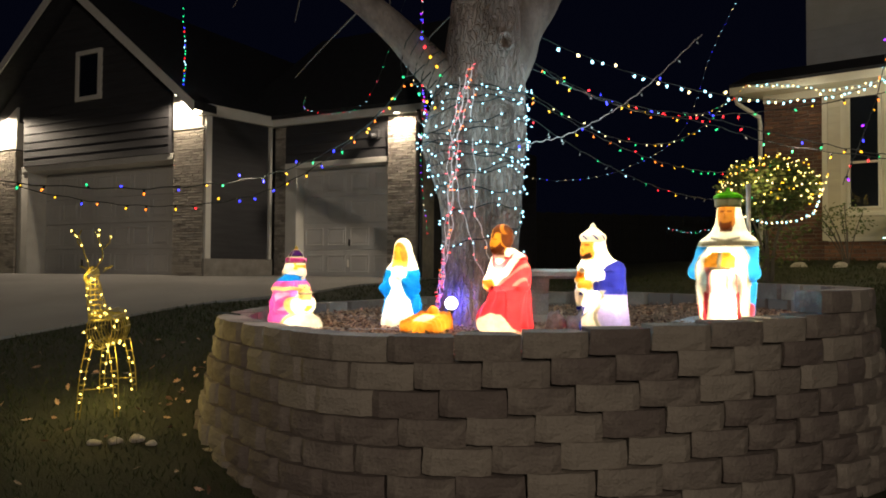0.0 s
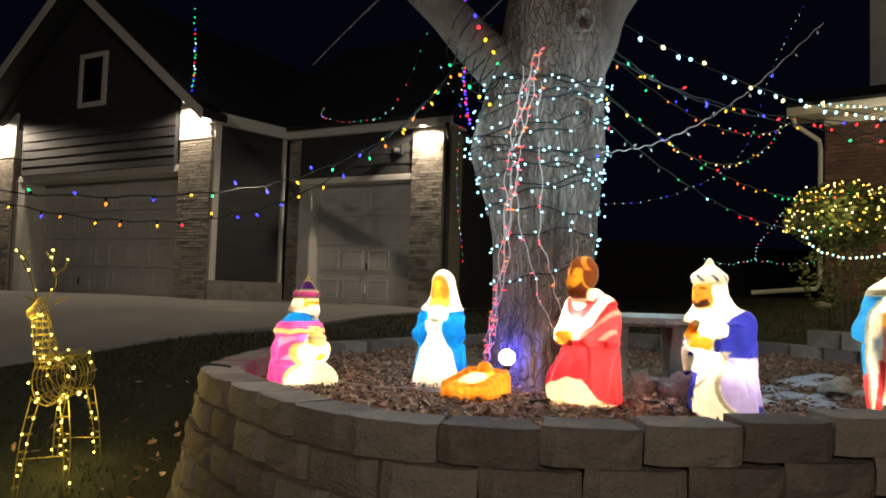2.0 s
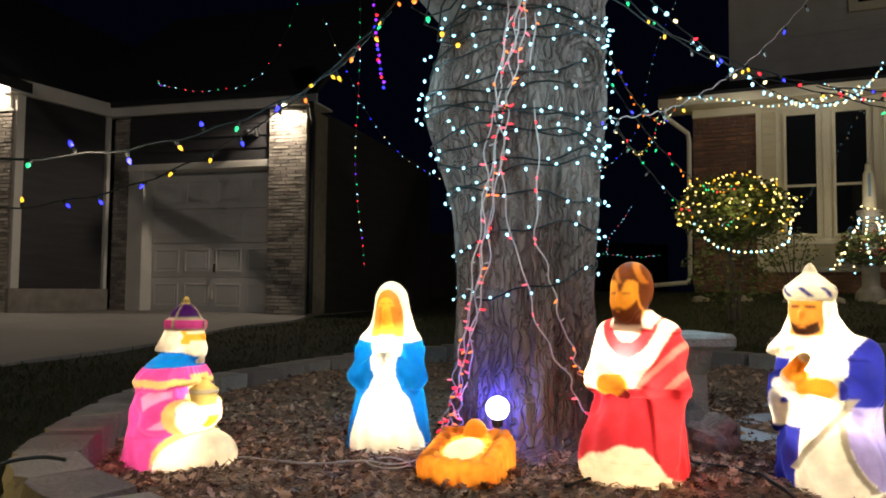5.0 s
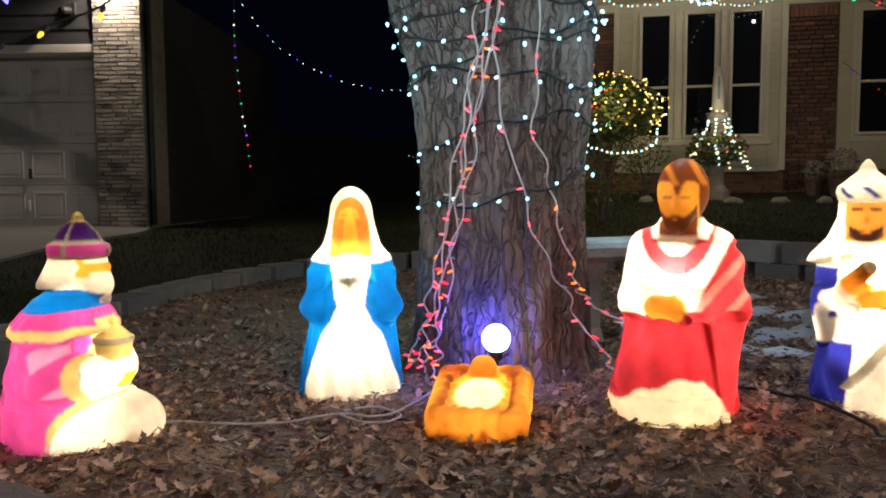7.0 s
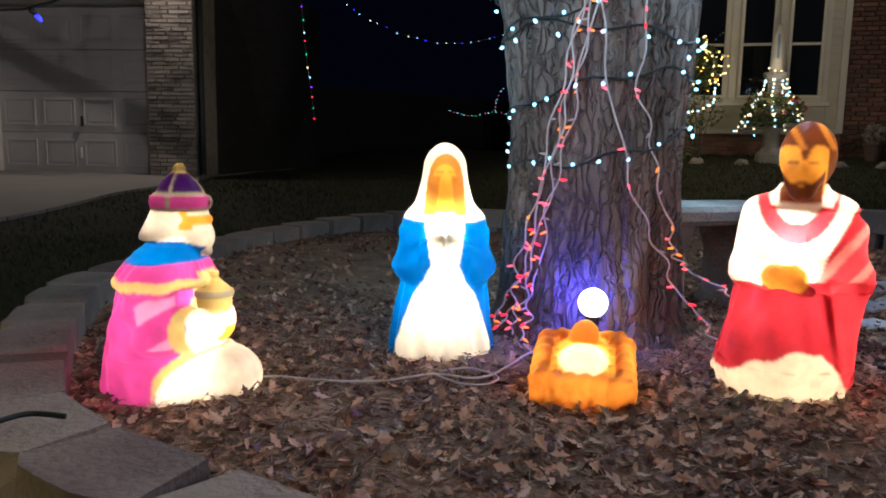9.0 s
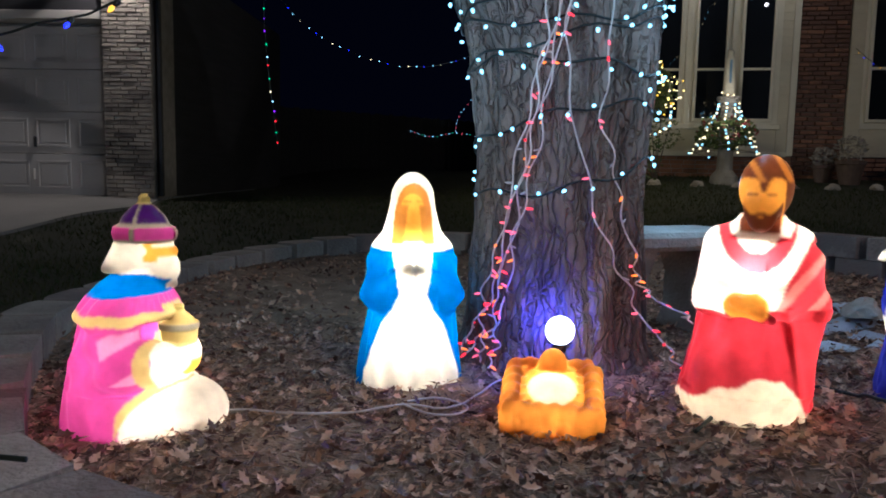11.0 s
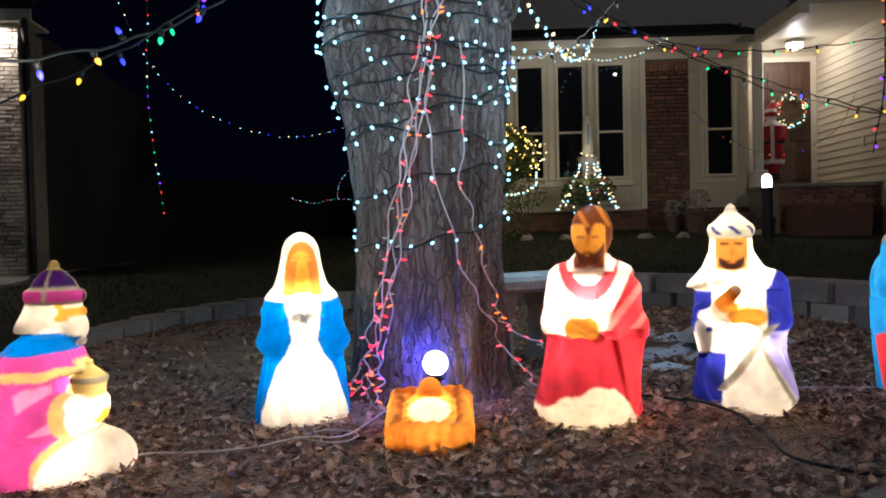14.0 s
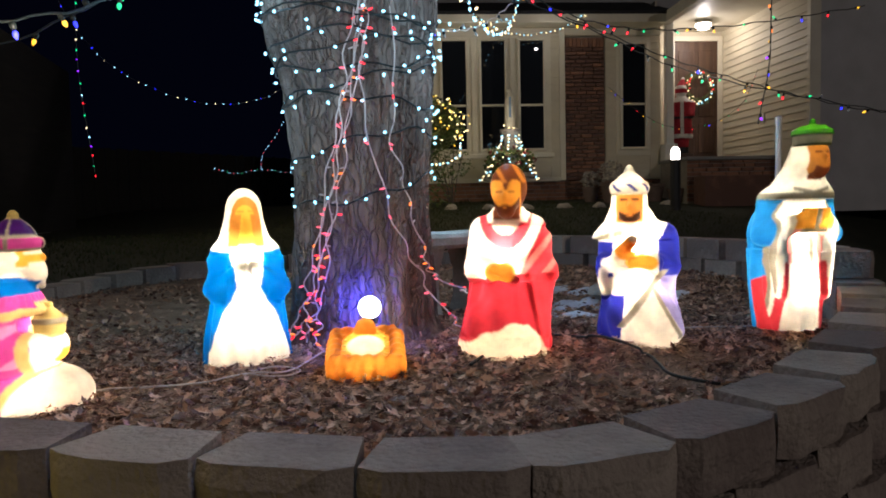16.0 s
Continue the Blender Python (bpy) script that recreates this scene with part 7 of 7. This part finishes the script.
def santa_paint(P):
    x, y, z = P
    return select(0, ((z < 0.36) & (z > 0.28), 1), (z < 0.12, 2), ((np.abs(z - 0.66) < 0.025), 2), ((np.abs(x) < 0.03) & (y < -0.1) & (z < 0.95) & (z > 0.3), 1), ((z > 0.95) & (z < 1.13) & (y < -0.03), 1), ((z > 1.2) & (z < 1.26), 1), (z > 1.38, 1))


M_FELT = material("red_felt", (0.35, 0.02, 0.03), 0.95, bump=0.3)
M_FUR = material("white_plush", (0.7, 0.66, 0.6), 0.95, bump=0.5)
shell("standing_plush_figure", santa, santa_paint, [M_FELT, M_FUR, M_BLACK], (-0.3, -0.26, -0.01), (0.3, 0.24, 1.46), MH @ pose(4.5, 0.05, PF + 0.13, 0, 0, -15), "red plush suited figure with white trim on the porch", "figure", 0.02, "garden ornaments")
bm = boxed(-0.18, 0.18, -0.16, 0.16, 0, 0.13, 0.01)
finish(bm, "plinth", M_DOOR_WOOD, None, False, "low wooden plinth under the red figure", "plinth", m=MH @ pose(4.5, 0.05, PF))
wreath = thing("door_wreath", MH @ pose(5.18, 0.86, 3.85), "lit evergreen wreath hung on the front door", "wreath")
verts, faces = [], []
rnd = random.Random(13)
for k in range(700):
    a, b = rnd.uniform(0, 6.28), rnd.uniform(0, 6.28)
    r = 0.27 + 0.06 * math.cos(b)
    p = Vector((r * math.cos(a), -0.06 * abs(math.sin(b)), r * math.sin(a)))
    m = Euler((rnd.uniform(0, 6), rnd.uniform(0, 6), 0)).to_matrix()
    i = len(verts)
    verts += [p + m @ Vector(q) for q in ((-0.008, 0, 0), (0.008, 0, 0), (0, 0.06, 0))]
    faces.append((i, i + 1, i + 2))
mesh_object("needles", verts, faces, M_SHRUB, wreath)
for k in range(46):
    a = rnd.uniform(0, 6.28)
    o = new("bulb", get_bulb(rnd.choice((G_WARM, G_WARM, G_COOL, G_RED)), 0.013, 0.028))
    o.parent, o.matrix_basis = wreath, Matrix.LocRotScale((rnd.gauss(0.27, 0.03) * math.cos(a), -0.07, rnd.gauss(0.27, 0.03) * math.sin(a)), Euler((1.57, 0, 0)), None)

path_light = thing("path_light", pose(8.3, 9.1, 1.5), "dark bollard path light with a glowing top", "light")
part("post", lathe(bmesh.new(), [(0.09, 0.0), (0.075, 0.05), (0.075, 0.72), (0.09, 0.74)], 14), M_BLACK, path_light)
part("lens", lathe(bmesh.new(), [(0.065, 0.745), (0.07, 0.82), (0.06, 0.9), (0.03, 0.93)], 14), G_LAMP, path_light, "glowing frosted lens", True)
for k, (u, v, s) in enumerate(((2.62, -0.5, 0.85), (2.95, -0.7, 1.15), (3.75, -0.6, 1.0), (4.0, -0.95, 0.8))):
    x, y, _ = H(u, v, 0)
    pot = thing("plant_pot", pose(x, y, ground_z(x, y) - 0.01), "weathered dark plant pot standing in the flower bed", "pot", "plant pots")
    part("pot", lathe(bmesh.new(), [(0.12 * s, 0), (0.17 * s, 0.26 * s), (0.19 * s, 0.27 * s), (0.19 * s, 0.32 * s), (0.16 * s, 0.32 * s), (0.15 * s, 0.27 * s)], 18), M_POT, pot)
    if k < 2:
        leafy(pot, "dry_plant", (0, 0, 0.46 * s), (0.2 * s, 0.2 * s, 0.2 * s), 240, 60 + k, 0.04, M_LEDGE)
bx, by, _ = H(0.1, -0.9, 0)
shrub = thing("rose_bush", pose(bx, by, ground_z(bx, by)), "thin leafless rose bush before the windows", "shrub")
rnd = random.Random(3)
for k in range(9):
    d = Vector((rnd.uniform(-0.5, 0.4), rnd.uniform(-0.3, 0.3), rnd.uniform(0.6, 1.05)))
    part("stem", tube(bmesh.new(), curve_points([(0, 0, -0.03), d * 0.5 + Vector((0, 0, 0.1)), d], 7), 0.008, 5), M_TWIG, shrub)
leafy(shrub, "leaves", (-0.05, 0, 0.75), (0.5, 0.35, 0.3), 300, 5, 0.035)
# edging stones of the bed
for k in range(9):
    u = -1.2 + k * 0.62
    x, y, _ = H(u, -1.35 + 0.1 * math.sin(k), 0)
    rock(x, y, ground_z(x, y), (0.14, 0.09, 0.08), M_LEDGE, "rough edging stone of the flower bed", 30 + k)
# thin remains of snow behind the figures
verts, faces = [], []
rnd = random.Random(9)
for k in range(26):
    cx, cy = rnd.uniform(1.1, 2.3), rnd.uniform(5.75, 6.9)
    n, s = 9, rnd.uniform(0.05, 0.15)
    i = len(verts)
    verts.append((cx, cy, soil_z(cx, cy) + 0.034))
    for j in range(n):
        a = 6.28 * j / n
        x, y = cx + s * math.cos(a) * rnd.uniform(0.6, 1.3) * 1.4, cy + s * math.sin(a) * rnd.uniform(0.6, 1.2)
        verts.append((x, y, soil_z(x, y) + 0.004))
    faces += [(i, i + 1 + j, i + 1 + (j + 1) % n) for j in range(n)]
M_SNOW = material("old_snow", (0.62, 0.66, 0.72), 0.7, bump=0.5)
mesh_object("snow_patches", verts, faces, M_SNOW, smooth=True, label="thin crusted patches of old snow on the soil", category="snow", kind="stuff")

# ---- dark fence at the back of the yard ----
fence = thing("back_fence", pose(-1.5, 20.5, 1.35, 0, 0, 12), "dark board fence closing the back yard", "fence", kind="structure")
board = boxed(0, 0.145, 0, 0.02, 0, 1.8, 0.004)
me = bpy.data.meshes.new("board")
board.to_mesh(me)
board.free()
me.materials.append(M_FENCE)
for k in range(90):
    o = new("board", me)
    o.parent, o.matrix_basis = fence, pose(k * 0.15, 0.01 * (k % 2), 0.02 * math.sin(k * 2.3))
part("rail", boxed(0, 13.5, 0.04, 0.08, 0.4, 0.5), M_FENCE, fence)
part("rail", boxed(0, 13.5, 0.04, 0.08, 1.4, 1.5), M_FENCE, fence)
